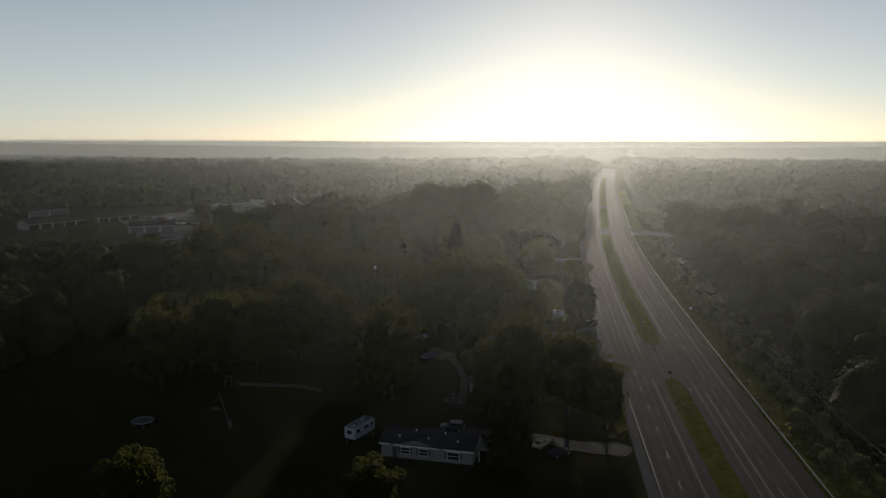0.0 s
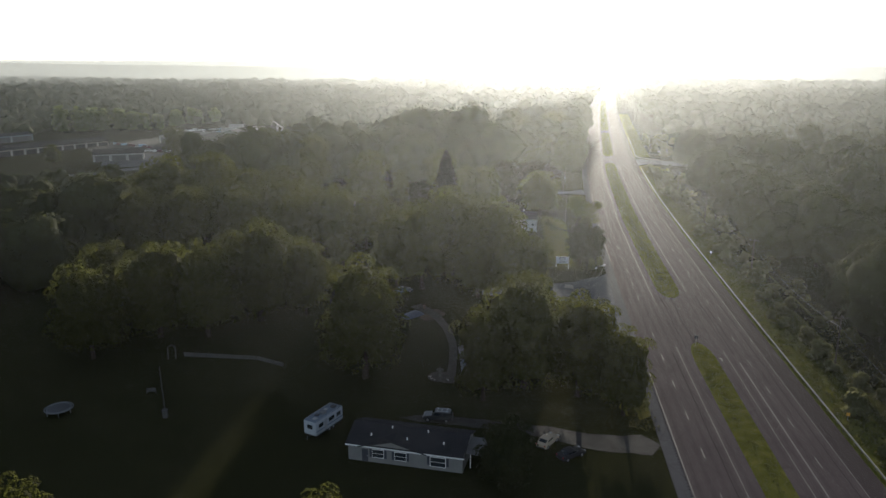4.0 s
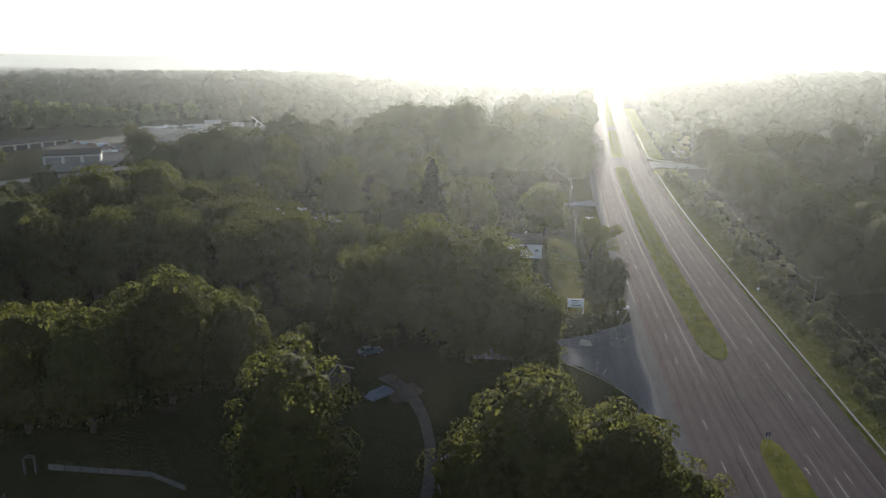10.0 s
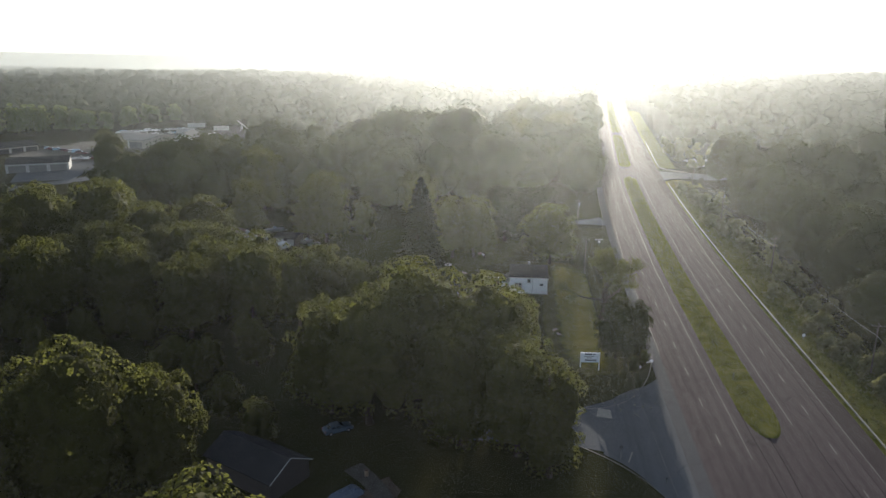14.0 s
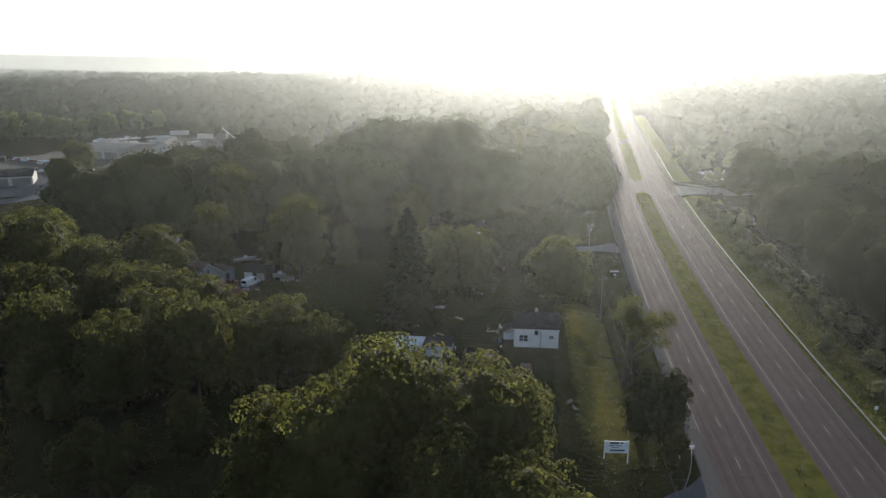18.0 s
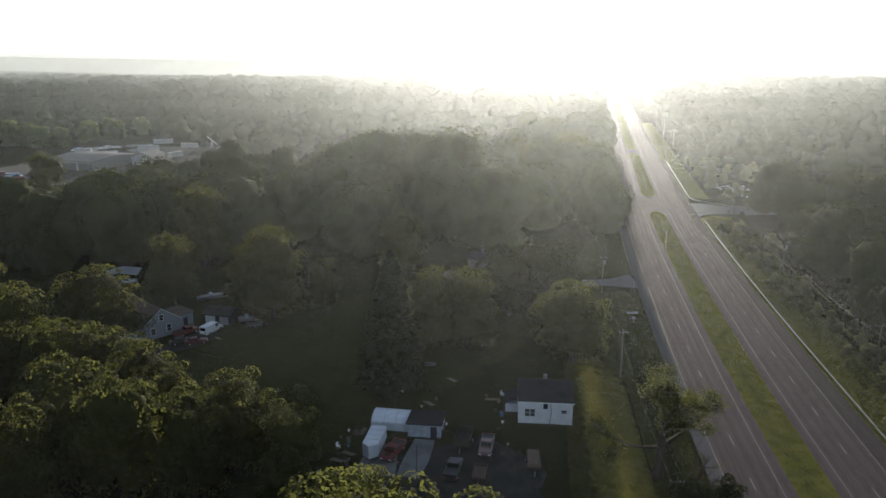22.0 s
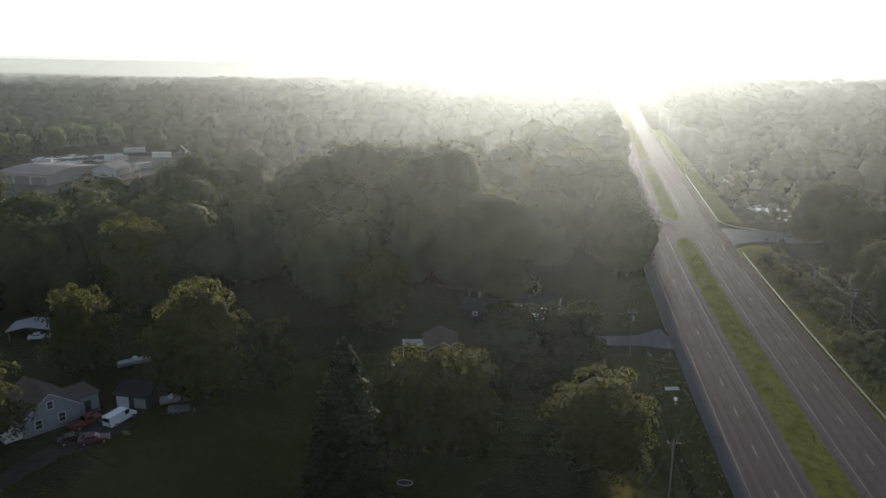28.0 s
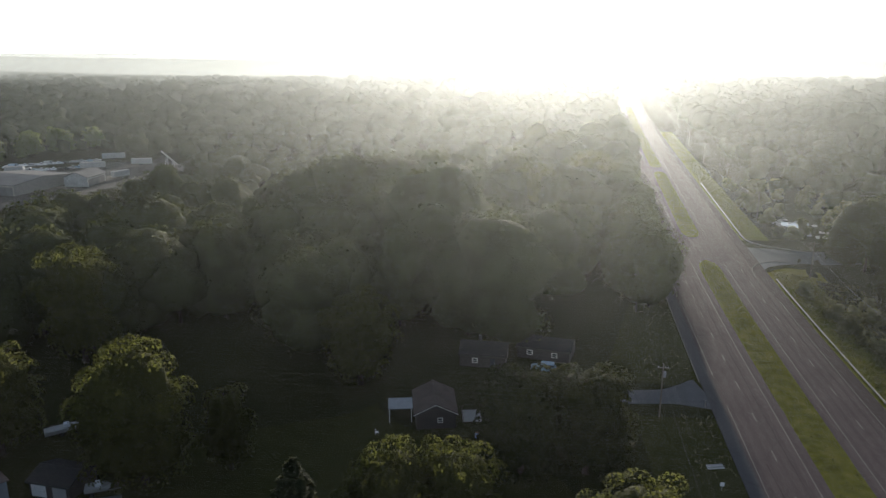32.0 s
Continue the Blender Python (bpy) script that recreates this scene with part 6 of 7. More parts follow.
def trunk_mesh(name, seed, h, r, forks, reach, mat=None):
    """A tapered, slightly crooked trunk with limbs rising into the crown."""
    rng = random.Random(seed)
    bm = bmesh.new()
    p, top = Vector((0, 0, -0.6)), []
    for i in range(5):
        q = p + Vector((rng.uniform(-0.25, 0.25), rng.uniform(-0.25, 0.25), h * 0.17))
        k = r * (1 - 0.16 * i)
        add_rod(bm, p, q, k * (1.35 if i == 0 else 1.0), k * 0.86, 8)
        p = q
        top.append(p.copy())
    for i in range(forks):
        b = top[rng.randrange(1, 4)]
        a = rng.uniform(0, 6.28)
        mid = b + Vector((math.cos(a), math.sin(a), 0.8)) * reach * 0.5
        end = mid + Vector((math.cos(a + 0.4), math.sin(a + 0.4), 0.9)) * reach * 0.5
        add_rod(bm, b, mid, r * 0.36, r * 0.22, 6)
        add_rod(bm, mid, end, r * 0.22, r * 0.06, 5)
    me = bpy.data.meshes.new(name)
    bm.to_mesh(me)
    bm.free()
    me.materials.append(mat or BARK)
    return me


def spruce_mesh(name, seed, h, wide, n, mat):
    """Drooping tiers of needled boughs on a cone."""
    rng = np.random.default_rng(seed)
    z = h * (0.06 + 0.94 * rng.uniform(0, 1, n) ** 1.25)
    tier = np.round(z / 0.9) * 0.9
    z = tier + rng.normal(0, 0.14, n)
    a = rng.uniform(0, 2 * math.pi, n)
    edge = wide * np.clip(1 - z / h, 0.001, 1) ** 0.62 * (0.8 + 0.2 * np.sin(a * 5 + tier * 2)) + 0.12
    rad = edge * np.sqrt(rng.uniform(0.2, 1, n))
    P = np.stack([np.cos(a) * rad, np.sin(a) * rad, z - 0.32 * rad], -1)
    d = np.stack([np.cos(a) * 0.6, np.sin(a) * 0.6, np.full(n, 0.8)], -1)
    V = leaf_quads(P, d, 0.5, rng)
    return mesh_np(name, V, np.arange(len(V)).reshape(-1, 4), mat)


# kinds at a height of 20 m: crown, trunk
KINDS = {}
for i in range(4):
    KINDS["maple", i] = (crown_mesh("crown", 11 + i, 20, 7.6 + 0.5 * (i % 3), 0.04, 90, 6200, 0.36, 1.75, LEAF), trunk_mesh("trunk", 21 + i, 20, 0.42, 6, 4.2))
for i in range(3):
    KINDS["grove", i] = (crown_mesh("crown", 15 + i, 20, 7.9, 0.04, 70, 2000, 0.48, 2.0, LEAF), KINDS["maple", i][1])
for i in range(2):
    KINDS["tall", i] = (crown_mesh("crown", 31 + i, 20, 5.6, 0.03, 64, 4600, 0.35, 1.5, LEAF), trunk_mesh("trunk", 35 + i, 20, 0.36, 5, 3.5))
    KINDS["dark", i] = (crown_mesh("crown", 41 + i, 20, 9.0, 0.03, 90, 5800, 0.5, 1.9, LEAF_DARK), trunk_mesh("trunk", 45 + i, 20, 0.5, 5, 4.5))
KINDS["spruce", 0] = (spruce_mesh("crown", 51, 20, 5.0, 6500, NEEDLES), trunk_mesh("trunk", 52, 20, 0.3, 0, 1))
def gnarled(seed, h, lean, leafy, spread):
    """A crooked leaning tree: trunk and bare limbs that fork again and again, thin leaves near the tips."""
    rng = random.Random(seed)
    bm, tips = bmesh.new(), []

    def limb(p, d, length, r, depth):
        for _ in range(3):
            d = (d + Vector((rng.uniform(-1, 1), rng.uniform(-1, 1), rng.uniform(-0.4, 0.9))) * 0.3).normalized()
            q = p + d * length / 3
            add_rod(bm, p, q, r, r * 0.8, 6)
            p, r = q, r * 0.8
            tips.append((p.copy(), depth))
        if depth < 3:
            for k in range(2 if depth > 1 else 3):
                a = rng.uniform(0, 6.28)
                e = (d * 0.8 + Vector((math.cos(a), math.sin(a), rng.uniform(-0.1, 0.6))) * spread).normalized()
                limb(p, e, length * rng.uniform(0.55, 0.8), r * 0.75, depth + 1)

    p, r = Vector((0, 0, -0.5)), h * 0.034
    for i in range(5):
        q = p + Vector((lean + rng.uniform(-0.16, 0.16), rng.uniform(-0.16, 0.16), 1)).normalized() * h * 0.155
        add_rod(bm, p, q, r * (1.25 if i == 0 else 1), r * 0.86, 8)
        p, r = q, r * 0.86
        if i > 0:
            a0 = rng.uniform(0, 6.28)
            for k in range(2):
                a = a0 + k * 2.6 + rng.uniform(-0.5, 0.5)
                limb(p, Vector((math.cos(a) + lean * 1.5, math.sin(a), rng.uniform(0.25, 0.8))).normalized(), h * rng.uniform(0.2, 0.27) * (1.15 - 0.12 * i), r * 0.6, 1)
    limb(p, Vector((lean, 0, 1)), h * 0.14, r * 0.8, 1)
    me = bpy.data.meshes.new("trunk")
    bm.to_mesh(me)
    bm.free()
    me.materials.append(BARK)
    nr = np.random.default_rng(seed)
    P = np.array([p for p, _ in tips])
    P = P[P[:, 2] > h * 0.40] if leafy > 0.2 else P[P[:, 2] > h * 0.8]
    P = np.repeat(P, max(1, int(34 * leafy)), 0)
    P = P + nr.normal(0, 0.5, P.shape)
    V = leaf_quads(P, nr.normal(0, 1, P.shape) + np.array([0, 0, 0.8]), 0.24, nr)
    return mesh_np("crown", V, np.arange(len(V)).reshape(-1, 4), LEAF), me


KINDS["sparse", 0] = gnarled(64, 20, 0.12, 1.1, 0.8)
KINDS["sparse", 1] = gnarled(66, 20, 0.35, 0.12, 0.8)
KINDS["poplar", 0] = (crown_mesh("crown", 76, 20, 4.6, 0.02, 40, 1500, 0.8, 1.5, POPLAR_LEAF), trunk_mesh("trunk", 77, 20, 0.3, 4, 3))
KINDS["poplar", 1] = (crown_mesh("crown", 78, 20, 5.6, 0.02, 44, 1300, 1.0, 1.7, POPLAR_LEAF), trunk_mesh("trunk", 79, 20, 0.3, 4, 3))
KINDS["bush", 0] = (crown_mesh("crown", 71, 20, 11, 0.02, 16, 650, 2.4, 4.2, SCRUB), trunk_mesh("trunk", 72, 20, 0.4, 6, 8))
KINDS["bush", 1] = (crown_mesh("crown", 73, 20, 9, 0.02, 14, 600, 2.4, 4.2, SCRUB), trunk_mesh("trunk", 74, 20, 0.4, 6, 8))
TREE_LABELS = {"maple": "broad leafy maple tree with a rounded lumpy crown", "grove": "leafy maple tree in a dense grove", "tall": "tall narrow leafy tree among the woodland",
               "dark": "dense dark-leaved round tree beside the lawn", "spruce": "dark conical spruce with drooping boughs",
               "sparse": "half-dead tree with bare crooked limbs and thin leaves", "poplar": "pale-leaved poplar behind the depot", "bush": "scrubby roadside bush on the embankment"}
TREE_RNG = random.Random(5)


def tree(kind, x, y, h, spread=1.0, variant=None, label="", rz=None):
    n = sum(1 for k in KINDS if k[0] == kind)
    crown, trunk = KINDS[kind, TREE_RNG.randrange(n) if variant is None else variant]
    name = {"spruce": "spruce", "bush": "bush", "sparse": "bare_tree"}.get(kind, "tree")
    top = thing(name, at(x, y, TREE_RNG.uniform(0, 360) if rz is None else rz), label or TREE_LABELS[kind], "bush" if kind == "bush" else "tree")
    s = h / 20
    for nm, me in (("trunk", trunk), ("crown", crown)):
        ob = new(nm, me)
        ob.parent = top
        ob.scale = (s * spread, s * spread, s)
    return top


def inside(x, y, poly):
    n, hit = len(poly), np.zeros(np.shape(x), bool)
    for i in range(n):
        (x0, y0), (x1, y1) = poly[i], poly[(i + 1) % n]
        if y0 != y1:
            hit ^= ((y0 > y) != (y1 > y)) & (x < (x1 - x0) * (y - y0) / (y1 - y0) + x0)
    return hit


# trees that stand by themselves or edge the yards: kind, x, y, height, spread
TREES = (
    ("maple", 4.5, 153, 22, 1.0), ("maple", 14, 152, 20.5, 1.0), ("maple", 21.5, 148, 17, 0.75), ("maple", -2.5, 147, 18, 0.8),
    ("maple", -24.5, 154, 24, 0.95), ("maple", -54, 181, 24, 1.0), ("maple", -62, 171, 22.5, 0.95), ("maple", -72, 170, 22, 1.0),
    ("maple", -80, 158, 21, 0.9), ("maple", -45, 186, 19, 0.8), ("tall", -88, 178, 20, 1.2), ("maple", -14.5, 215, 25.5, 1.0), ("maple", -21, 206, 24, 1.0),
    ("maple", -4, 213, 23.5, 1.0), ("maple", -28, 209, 21, 0.9), ("maple", 2, 199, 20, 0.9), ("tall", 6.5, 194, 18, 1.0), ("maple", -6.5, 201, 20.5, 0.9),
    ("maple", -1, 219, 20, 0.8), ("maple", -24, 222, 17, 0.9), ("maple", -16.5, 230, 16, 0.9),
    ("maple", -107, 282, 25.5, 1.0), ("maple", -92, 275, 21, 1.0), ("maple", -73, 263, 19, 1.0), ("maple", -55, 256, 18.5, 1.0), ("maple", -40, 251, 17, 0.95),
    ("maple", -120, 273, 25.5, 1.0), ("tall", -43.5, 244, 18, 1.1), ("maple", -118, 258, 22, 1.0), ("maple", -64, 237, 19, 1.0), ("maple", -53, 243, 20, 0.9),
    ("tall", -30, 245, 16, 1.0), ("maple", -83.5, 291.5, 18.5, 1.35), ("dark", 2.0, 122, 10.5, 0.9), ("tall", -34, 259, 11, 1.1), ("tall", -30, 240, 12.5, 1.0),
    ("maple", -98, 240, 21, 1.0), ("maple", -82, 246, 19, 1.0), ("maple", -110, 232, 21, 1.0), ("maple", -76, 222, 9, 1.0), ("maple", -92, 214, 9, 1.0), ("maple", -46, 225, 9.5, 1.0),
    ("maple", -56.5, 315, 23, 0.95), ("tall", -63, 318, 18, 1.1), ("maple", -32.5, 351, 20, 1.0), ("maple", -16.5, 298, 18.5, 0.8), ("maple", -10.5, 299, 18.5, 0.8),
    ("maple", -20.5, 297, 14, 0.8), ("maple", -7.5, 298, 12, 0.8), ("spruce", -22.8, 281, 25, 1.25), ("maple", 10, 294.5, 17.5, 1.05), ("dark", -2.5, 323, 18.5, 0.95), ("dark", 7, 324, 18.5, 0.95),
    # the five low maples at y 198 to 206 are unseen, added to shade the lawn
    ("maple", -210, 463, 18, 1.25), ("maple", -262, 420, 12, 1.0), ("maple", -204, 452, 12, 1.0), ("maple", -70, 206, 8, 1.0), ("maple", -57, 203, 8.5, 1.0), ("maple", -44, 206, 8, 1.0), ("maple", -36, 198, 8.5, 0.9), ("maple", -84, 200, 9, 1.0), ("dark", 20.8, 239, 12.5, 0.75), ("dark", 25, 243, 11, 0.7), ("maple", -90.5, 356, 26, 0.9), ("tall", -45.5, 320, 15, 1.0), ("maple", -83, 321, 20, 0.9),
    ("maple", -1.8, 466, 27, 1.1), ("maple", 22, 498, 25, 1.1), ("maple", -92, 362, 24, 0.7), ("maple", -52, 96, 15, 0.9), ("maple", -16.5, 99, 13.5, 0.85), ("tall", 23.5, 233, 4, 1.2), ("tall", 26, 237, 3.4, 1.2),
)
for kind, x, y, h, s in TREES:
    tree(kind, x, y, h, s)
GROVE = ((-132, 222), (-112, 196), (-88, 186), (-66, 192), (-46, 212), (-31, 222), (-27, 246), (-48, 262), (-78, 272), (-104, 288), (-134, 290))
for gx_ in range(-132, -24, 9):
    for gy_ in range(188, 292, 9):
        x, y = gx_ + TREE_RNG.uniform(-3, 3), gy_ + TREE_RNG.uniform(-3, 3)
        if inside(np.float64(x), np.float64(y), GROVE) and all((x - t[1]) ** 2 + (y - t[2]) ** 2 > 52 for t in TREES):
            tree("grove", x, y, TREE_RNG.uniform(16, 18.5) if y > 236 else TREE_RNG.uniform(7, 10), TREE_RNG.uniform(0.85, 1.05))
tree("sparse", 20.3, 259, 15.5, 1.55, 0, "", 20)
tree("sparse", 22.6, 252, 8.5, 1.2, 1, "bare dead tree reaching over the shoulder", 10)
for k in range(26):
    u = 4 * TREE_RNG.random()
    x, y, h = (float(np.interp(u, range(5), row)) for row in ((-354, -318, -290, -282, -262), (562, 583, 594, 629, 664), (22.5, 19, 15, 16, 13)))
    tree("poplar", x + TREE_RNG.uniform(-4, 4), y + TREE_RNG.uniform(-4, 4), h * TREE_RNG.uniform(0.88, 1.08), TREE_RNG.uniform(0.9, 1.3))

# scrub on the embankment beside the guardrail
for k in range(120):
    y = 120 + 292 * k / 120 + TREE_RNG.uniform(-3, 3)
    x = float(road_x(y)) + 11.0 + TREE_RNG.random() ** 1.1 * 19
    tree("bush", x, y, TREE_RNG.uniform(1.2, 4.2), TREE_RNG.uniform(0.9, 1.3))


for k in range(60):
    y = 452 + 110 * TREE_RNG.random()
    x = float(road_x(y)) + 13 + 42 * TREE_RNG.random()
    if (x - 93) ** 2 / 100 + (y - 488) ** 2 / 140 > 1:
        tree("bush", x, y, TREE_RNG.uniform(2, 6), TREE_RNG.uniform(0.8, 1.2))


def forest(name, spots, templates, label, trunks=True, within=None, mat=WOOD_LEAF):
    """Many trees joined: spots are rows of x, y, height, spread; templates are crowns at 20 m."""
    rng = np.random.default_rng(len(spots))
    blocks, turned, stems = [], [], []
    gzs = ground(spots[:, 0], spots[:, 1])
    for (x, y, h, s), z in zip(spots, gzs):
        kind = BACK if templates is MID and (y > 440 or x < -150 or x > 128) else templates
        if within and not all(within(np.float64(x + dx), np.float64(y + dy)) for dx, dy in ((0, -13), (-13, 0), (13, 0))):
            kind = EDGE
        V, N = kind[rng.integers(len(kind))]
        a = rng.uniform(0, 2 * math.pi)
        ca, sa = math.cos(a), math.sin(a)
        c, sn = ca * h / 20 * s, sa * h / 20 * s
        blocks.append(np.stack([x + V[:, 0] * c - V[:, 1] * sn, y + V[:, 0] * sn + V[:, 1] * c, z + V[:, 2] * h / 20], -1))
        turned.append(np.stack([N[:, 0] * ca - N[:, 1] * sa, N[:, 0] * sa + N[:, 1] * ca, N[:, 2]], -1))
        if trunks:
            r, hh = 0.016 * h, h * 0.6
            k = np.array([[-1, -1], [1, -1], [1, 1], [-1, 1]]) * r * 0.7
            stems.append(np.r_[np.c_[k[:, 0] + x, k[:, 1] + y, np.full(4, z - 0.5)], np.c_[k[:, 0] * 0.5 + x, k[:, 1] * 0.5 + y, np.full(4, z + hh)]])
    V = np.concatenate(blocks)
    ob = new(name, mesh_np(name, V, np.arange(len(V)).reshape(-1, 4), mat, None, np.concatenate(turned)))
    tagged(ob, label, "woodland", kind="stuff")
    if trunks:
        S = np.concatenate(stems)
        b = np.arange(len(stems))[:, None, None] * 8
        q = np.array([[0, 1, 5, 4], [1, 2, 6, 5], [2, 3, 7, 6], [3, 0, 4, 7]])[None] + b
        st = new("woodland_trunks", mesh_np("woodland_trunks", S, q.reshape(-1, 4), BARK))
        tagged(st, "many bare grey-brown trunks under the woodland canopy", "tree trunks", kind="stuff")
    return ob


MID = [crown_arrays(81 + i, 20, 7.6, 0.0, 26, 420, 0.66, 3.0, 0.72, 0.3, (18, 10, 0.88)) for i in range(6)]
EDGE = [crown_arrays(181 + i, 20, 7.4, 0.0, 34, 1050, 0.52, 2.8, 0.72, 0.0, (20, 11, 0.86)) for i in range(5)]
BACK = [crown_arrays(87 + i, 20, 7.6, 0.0, 22, 230, 0.8, 3.1, 0.75, 0.42, (18, 10, 0.93)) for i in range(5)]
FAR = [crown_arrays(92 + i, 20, 7.6, 0.0, 14, 8, 0.9, 3.2, 0.85, 0.5, (10, 6, 0.97)) for i in range(6)]


def scatter(seed, x0, x1, y0, y1, pitch, keep, hmin, hmax):
    """Uneven rows of trees over a block, where keep(x, y) says so."""
    rng = np.random.default_rng(seed)
    X, Y = np.meshgrid(np.arange(x0, x1, pitch), np.arange(y0, y1, pitch))
    X = (X + rng.uniform(-0.45, 0.45, X.shape) * pitch).ravel()
    Y = (Y + rng.uniform(-0.45, 0.45, Y.shape) * pitch).ravel()
    k = keep(X, Y)
    X, Y = X[k], Y[k]
    swell = np.array([noise.noise((a * 0.022, b * 0.022, seed)) for a, b in zip(X, Y)])
    H = rng.uniform(hmin, hmax, len(X)) * (1 + 0.34 * swell)
    H = H * np.where((rng.random(len(X)) < 0.12) & (pitch < 14), 1.2, 1.0)
    if pitch > 14:
        H = H * (0.6 + 0.4 * ease((Y - 620) / 260))
    H = H * (1 - 0.45 * ease((-118 - X) / 20) * (Y > 255) * (Y < 352)) * (1 + 0.15 * ease((430 - Y) / 20) * (np.abs(X + 22) < 52) * (Y > 352))
    return np.stack([X, Y, H, 0.85 + 0.55 * rng.random(len(X)) ** 1.4], -1)


INDUSTRY = ((-360, 350), (-154, 352), (-170, 398), (-162, 440), (-162, 520), (-180, 622), (-235, 625), (-262, 652), (-280, 622), (-292, 586), (-360, 556))
YARDS = ((-140, 288), (-62, 262), (-28, 250), (30, 250), (30, 372), (-20, 374), (-48, 362), (-70, 366), (-118, 350), (-140, 340))


WOOD_LEFT = ((-152, 345), (-150, 400), (-132, 454), (-78, 486), (-48, 508), (0, 566), (36, 622), (70, 640), (70, 352))


def wood_left(x, y):
    rx = road_x(np.clip(y, -390, 1290))
    return (x < rx - GAP - 12 + 2.5 * ease((y - 480) / 60)) & inside(x, y, WOOD_LEFT) & ~inside(x, y, YARDS) & ~((x > -40) & (y < 372)) & ~((np.abs(x - 20) < 14) & (y < 392))


def wood_right(x, y):
    rx = road_x(np.clip(y, -390, 1290))
    return (x > rx + 31 + 3 * np.sin(y * 0.11)) & (y < 452 + 8 * np.sin(x * 0.07)) & ~((x < 100) & (y > 424) & (x < 62 + 0.75 * (y - 400)))


def distant(x, y):
    """The hazy woods beyond a dip in the land: gaps along the road, round the depot and in the fields."""
    rx = road_x(np.clip(y, -390, 1290))
    far_left = (x < rx - GAP - 11) & (y > 470) & ~inside(x, y, WOOD_LEFT) | (x < -345) & (y > 340)
    far_right = (x > rx + 36) & (y > 512 + 14 * np.sin(x * 0.05)) & ~((x < 112) & (y < 540)) | (x > 185) & (y > 300)
    fields = np.sin(x * 0.013 + 2) * np.sin(y * 0.011 + x * 0.003) + 0.35 * np.sin(x * 0.031) < -0.78 - 0.6 * (y < 950)
    return (far_left | far_right) & ~inside(x, y, INDUSTRY) & ~fields & (np.abs(x - 60) < 90 + 0.75 * y)


def wood_west(x, y):
    return ~inside(x, y, INDUSTRY) & ~inside(x, y, YARDS) & (x < -112 - 12 * np.sin(y * 0.05)) & ~((x < -180) & (y > 340))


kerbside = np.array([[float(road_x(y)) - GAP - 12.8 + 1.2 * math.sin(y), y, 21.5 + 2.5 * math.sin(1.7 * y), 1.02] for y in range(398, 480, 11)])
forest("woodland", np.r_[scatter(1, -160, 72, 352, 640, 13.0, wood_left, 17, 25), kerbside], MID, "dense broadleaf woodland canopy with sunlit crown tops", True, wood_left)
forest("woodland", scatter(2, -330, -115, 100, 372, 9.8, wood_west, 14, 22), MID, "broadleaf woodland behind the gardens", True)
forest("woodland", scatter(3, 70, 195, 120, 470, 12.5, wood_right, 16, 24), MID, "dense broadleaf woodland beside the highway embankment", True, wood_right)
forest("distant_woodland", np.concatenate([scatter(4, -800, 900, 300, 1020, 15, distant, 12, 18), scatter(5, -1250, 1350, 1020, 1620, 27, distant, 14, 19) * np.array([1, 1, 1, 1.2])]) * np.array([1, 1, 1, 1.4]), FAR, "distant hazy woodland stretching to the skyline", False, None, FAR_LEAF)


# ---- haze stand-ins: fine level threads over the woods, and translucent sheets far off ----
def haze_veil(seed, y, cover, pitch, top):
    """One veil of hair-thin level threads imitating haze and glare across the valley; cover is the share of the view
    that it hides.
    """
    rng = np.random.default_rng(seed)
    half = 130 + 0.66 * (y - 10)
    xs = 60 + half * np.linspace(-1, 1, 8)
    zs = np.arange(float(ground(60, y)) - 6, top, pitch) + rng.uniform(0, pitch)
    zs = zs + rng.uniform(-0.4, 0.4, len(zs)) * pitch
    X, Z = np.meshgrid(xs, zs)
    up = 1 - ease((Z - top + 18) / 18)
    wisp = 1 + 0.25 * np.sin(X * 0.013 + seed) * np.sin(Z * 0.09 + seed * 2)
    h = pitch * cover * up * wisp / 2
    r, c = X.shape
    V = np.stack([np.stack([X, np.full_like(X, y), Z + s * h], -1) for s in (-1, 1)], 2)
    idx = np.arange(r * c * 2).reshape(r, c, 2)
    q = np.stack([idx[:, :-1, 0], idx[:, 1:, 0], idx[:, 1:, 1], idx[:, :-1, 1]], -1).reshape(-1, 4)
    ob = new("mist", mesh_np("mist", V.reshape(-1, 3), q, HAZE))
    return tagged(ob, "thin threads standing in for pale haze over the woods", "mist", kind="stuff")


HAZE_DENSITY = 0.00054      # share of the light taken out in a metre
# added thread veils imitate haze, spaced to vanish at camera distance
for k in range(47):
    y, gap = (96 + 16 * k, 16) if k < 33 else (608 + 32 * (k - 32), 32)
    haze_veil(k, y, gap * HAZE_DENSITY, 0.05 + 0.0007 * max(0, y - 110), 52 if y < 262 else 66)
# flat translucent sheets added across the distance in place of haze
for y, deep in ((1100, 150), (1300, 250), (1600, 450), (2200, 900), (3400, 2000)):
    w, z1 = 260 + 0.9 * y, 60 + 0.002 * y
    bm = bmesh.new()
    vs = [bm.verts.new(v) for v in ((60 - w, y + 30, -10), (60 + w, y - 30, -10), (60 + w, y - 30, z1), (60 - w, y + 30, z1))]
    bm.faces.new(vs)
    tagged(part("mist_bank", bm, haze_sheet_material(1 - math.exp(-HAZE_DENSITY * deep), z1)), "translucent sheet standing in for pale haze beyond the woods", "mist", "mist banks", "structure")


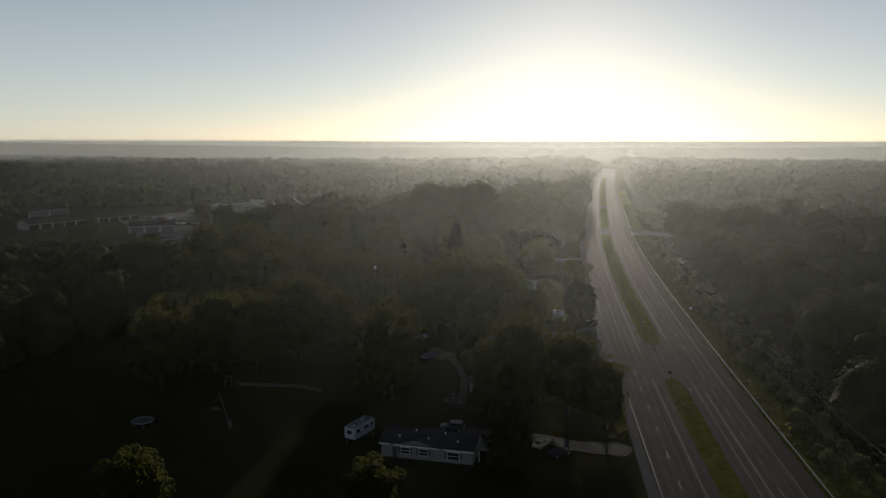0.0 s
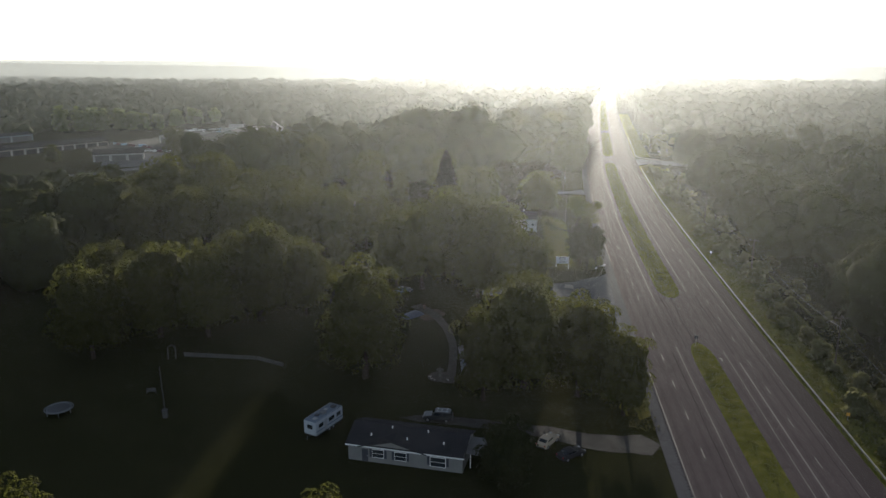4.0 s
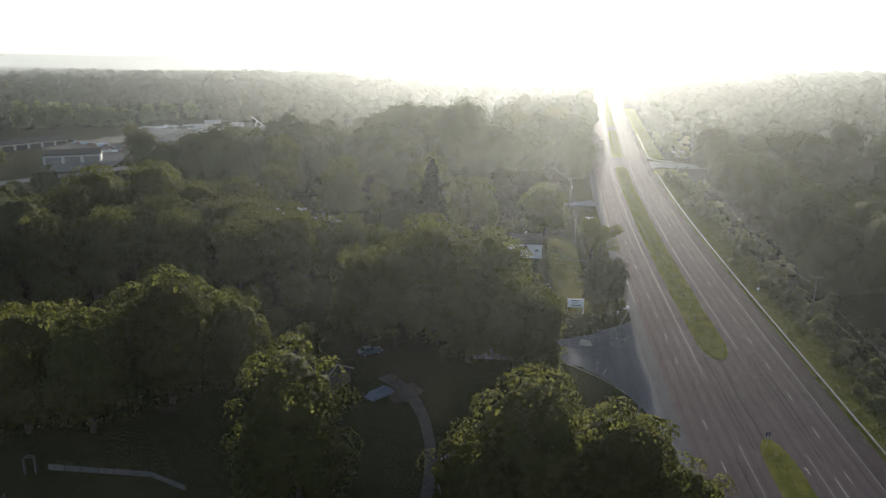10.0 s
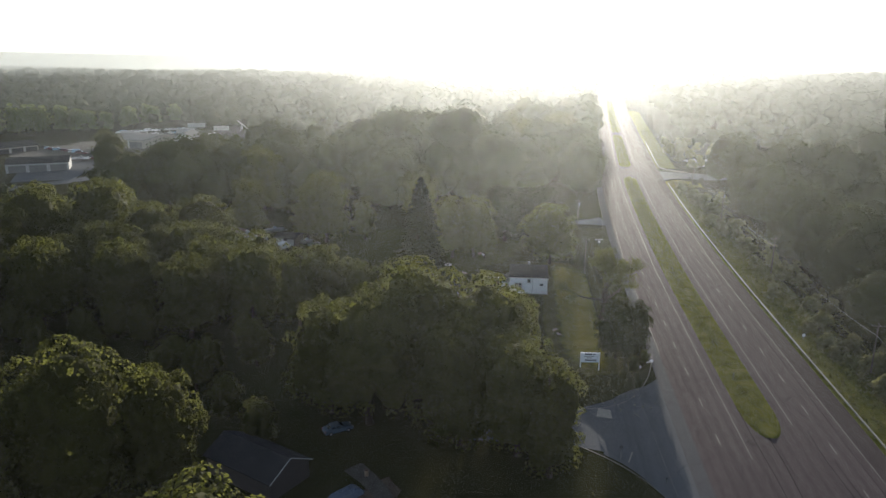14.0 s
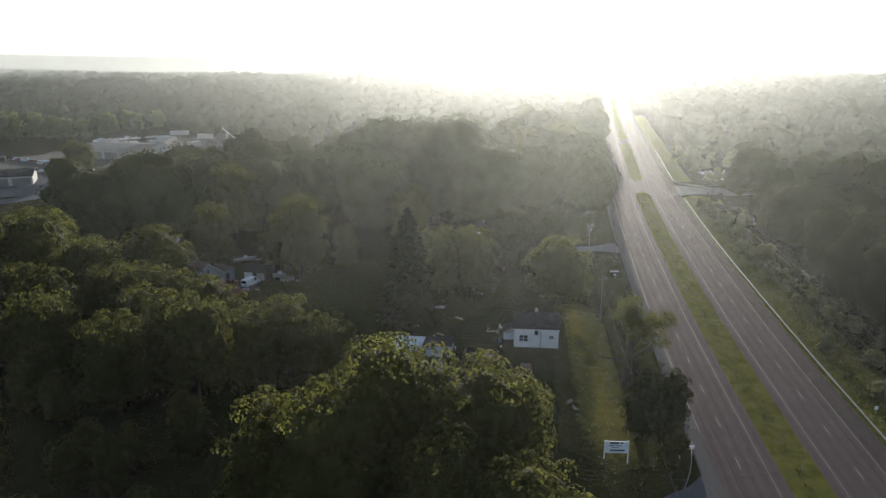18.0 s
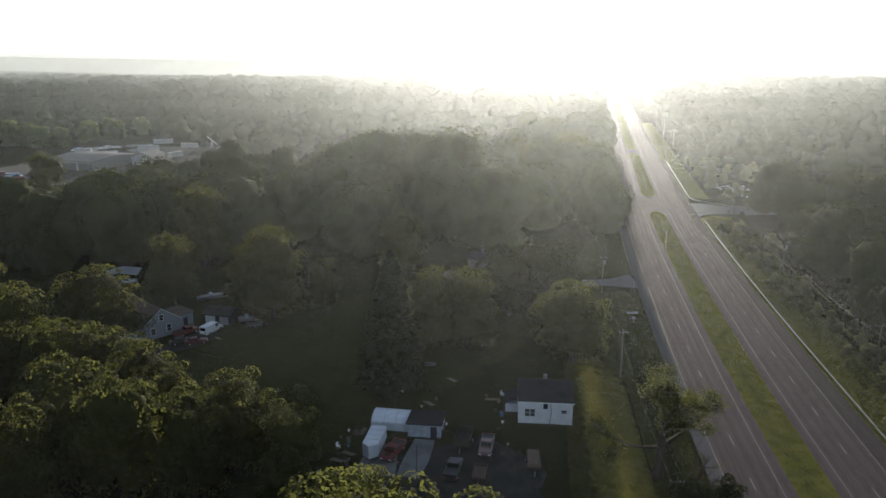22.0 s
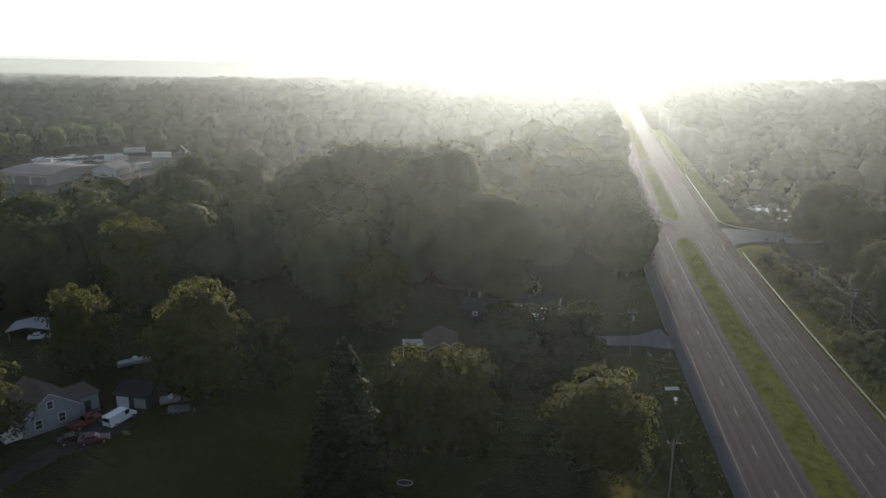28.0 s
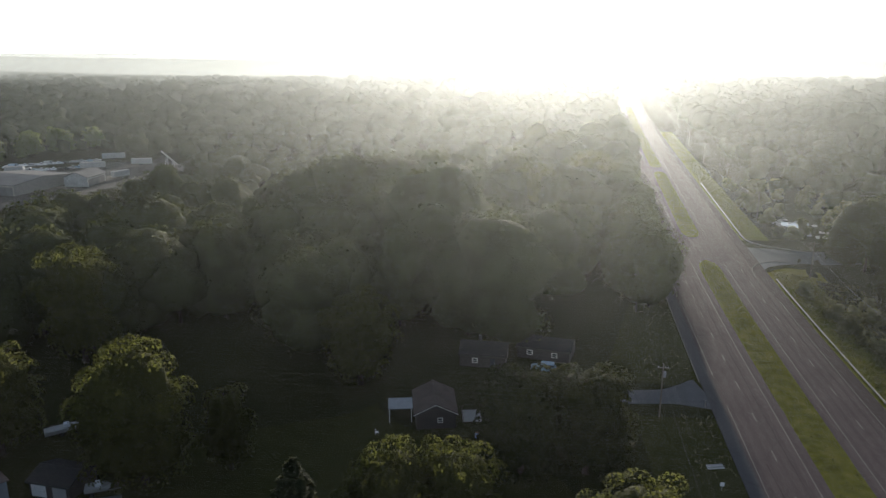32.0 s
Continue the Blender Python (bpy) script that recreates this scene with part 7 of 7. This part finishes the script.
# ---- standing grass: medians, embankment, verges ----
def tufts(name, spots, height, mat, label):
    """Upright tufts of blades: two crossed, splayed blades of grass a spot."""
    rng = np.random.default_rng(len(spots))
    n = len(spots)
    z = ground(spots[:, 0], spots[:, 1])
    h = height * rng.uniform(0.5, 1.4, n)
    blocks = []
    for k in range(2):
        a = rng.uniform(0, math.pi, n)
        w = h * rng.uniform(0.25, 0.5, n)
        dx, dy = np.cos(a) * w, np.sin(a) * w
        lx, ly = rng.normal(0, 0.25, n) * h, rng.normal(0, 0.25, n) * h
        x, y = spots[:, 0], spots[:, 1]
        b = spots[:, 2] + z
        V = np.stack([np.c_[x - dx * 0.5, y - dy * 0.5, b], np.c_[x + dx * 0.5, y + dy * 0.5, b], np.c_[x + dx + lx, y + dy + ly, b + h], np.c_[x - dx + lx, y - dy + ly, b + h * 0.85]], 1)
        blocks.append(V.reshape(-1, 3))
    V = np.concatenate(blocks)
    return tagged(new(name, mesh_np(name, V, np.arange(len(V)).reshape(-1, 4), mat)), label, "grass", kind="stuff")


def strewn(seed, n, left, right, y0, y1, lift=0.0, clump=0.5):
    rng = np.random.default_rng(seed)
    y = rng.uniform(y0, y1, n)
    u = rng.uniform(0, 1, n)
    x = left(y) * (1 - u) + right(y) * u
    k = np.array([noise.noise((a * 0.35, b * 0.35, seed)) for a, b in zip(x, y)]) > rng.uniform(-0.9, clump, n) - 0.25
    return np.c_[x, y, np.full(n, lift)][k]


side = lambda off: (lambda y: road_x(y) + off)
tufts("median_grass", np.concatenate([strewn(1, 350, side(-10.4), side(-6.3), 100, 180, 0.18), strewn(2, 1100, side(-10.9), side(-5.8), 214, 436, 0.2), strewn(3, 150, side(-10.9), side(-5.8), 467, 588, 0.2)]), 0.2, BLADE, "tufted dry grass on the medians")
tufts("median_weeds", np.concatenate([strewn(13, 420, side(-9.5), side(-8.3), 216, 300, 0.1, 0.3), strewn(14, 200, side(-9.5), side(-8.4), 110, 176, 0.1, 0.3), strewn(15, 160, side(-9.0), side(-7.9), 300, 420, 0.1, 0.3)]), 0.2, LEAF_DARK, "dark line of weeds along the medians' hollow")
tufts("bank_grass", np.concatenate([strewn(4, 9000, side(7.6), side(17), 110, 428, 0.0), strewn(5, 11000, side(13), side(31), 120, 428, 0.0, 0.6), strewn(6, 2500, side(7.8), side(24), 462, 620, 0.0)]), 0.32, BLADE, "tall rough grass on the embankment")
tufts("hay_grass", np.concatenate([strewn(7, 160, lambda y: 10.4 + 0 * y, lambda y: 19.6 + 0 * y, 243, 289, 0.0, 0.6), strewn(8, 500, lambda y: 22.0 + 0 * y, lambda y: 27 + 0 * y, 143, 162, 0.0), strewn(9, 250, lambda y: 12 + 0 * y, lambda y: 26.0 + 0 * y, 216, 243)]), 0.22, BLADE, "sunlit yellow grass standing on the lawn")
tufts("verge_grass", np.concatenate([strewn(10, 500, side(-GAP - 13), side(-GAP - 6.9), 254, 345), strewn(11, 250, side(-GAP - 16), side(-GAP - 7), 357, 415), strewn(12, 80, lambda y: 12 + 0 * y, lambda y: 25 + 0 * y, 168, 200)]), 0.2, BLADE, "short grass along the shoulder")
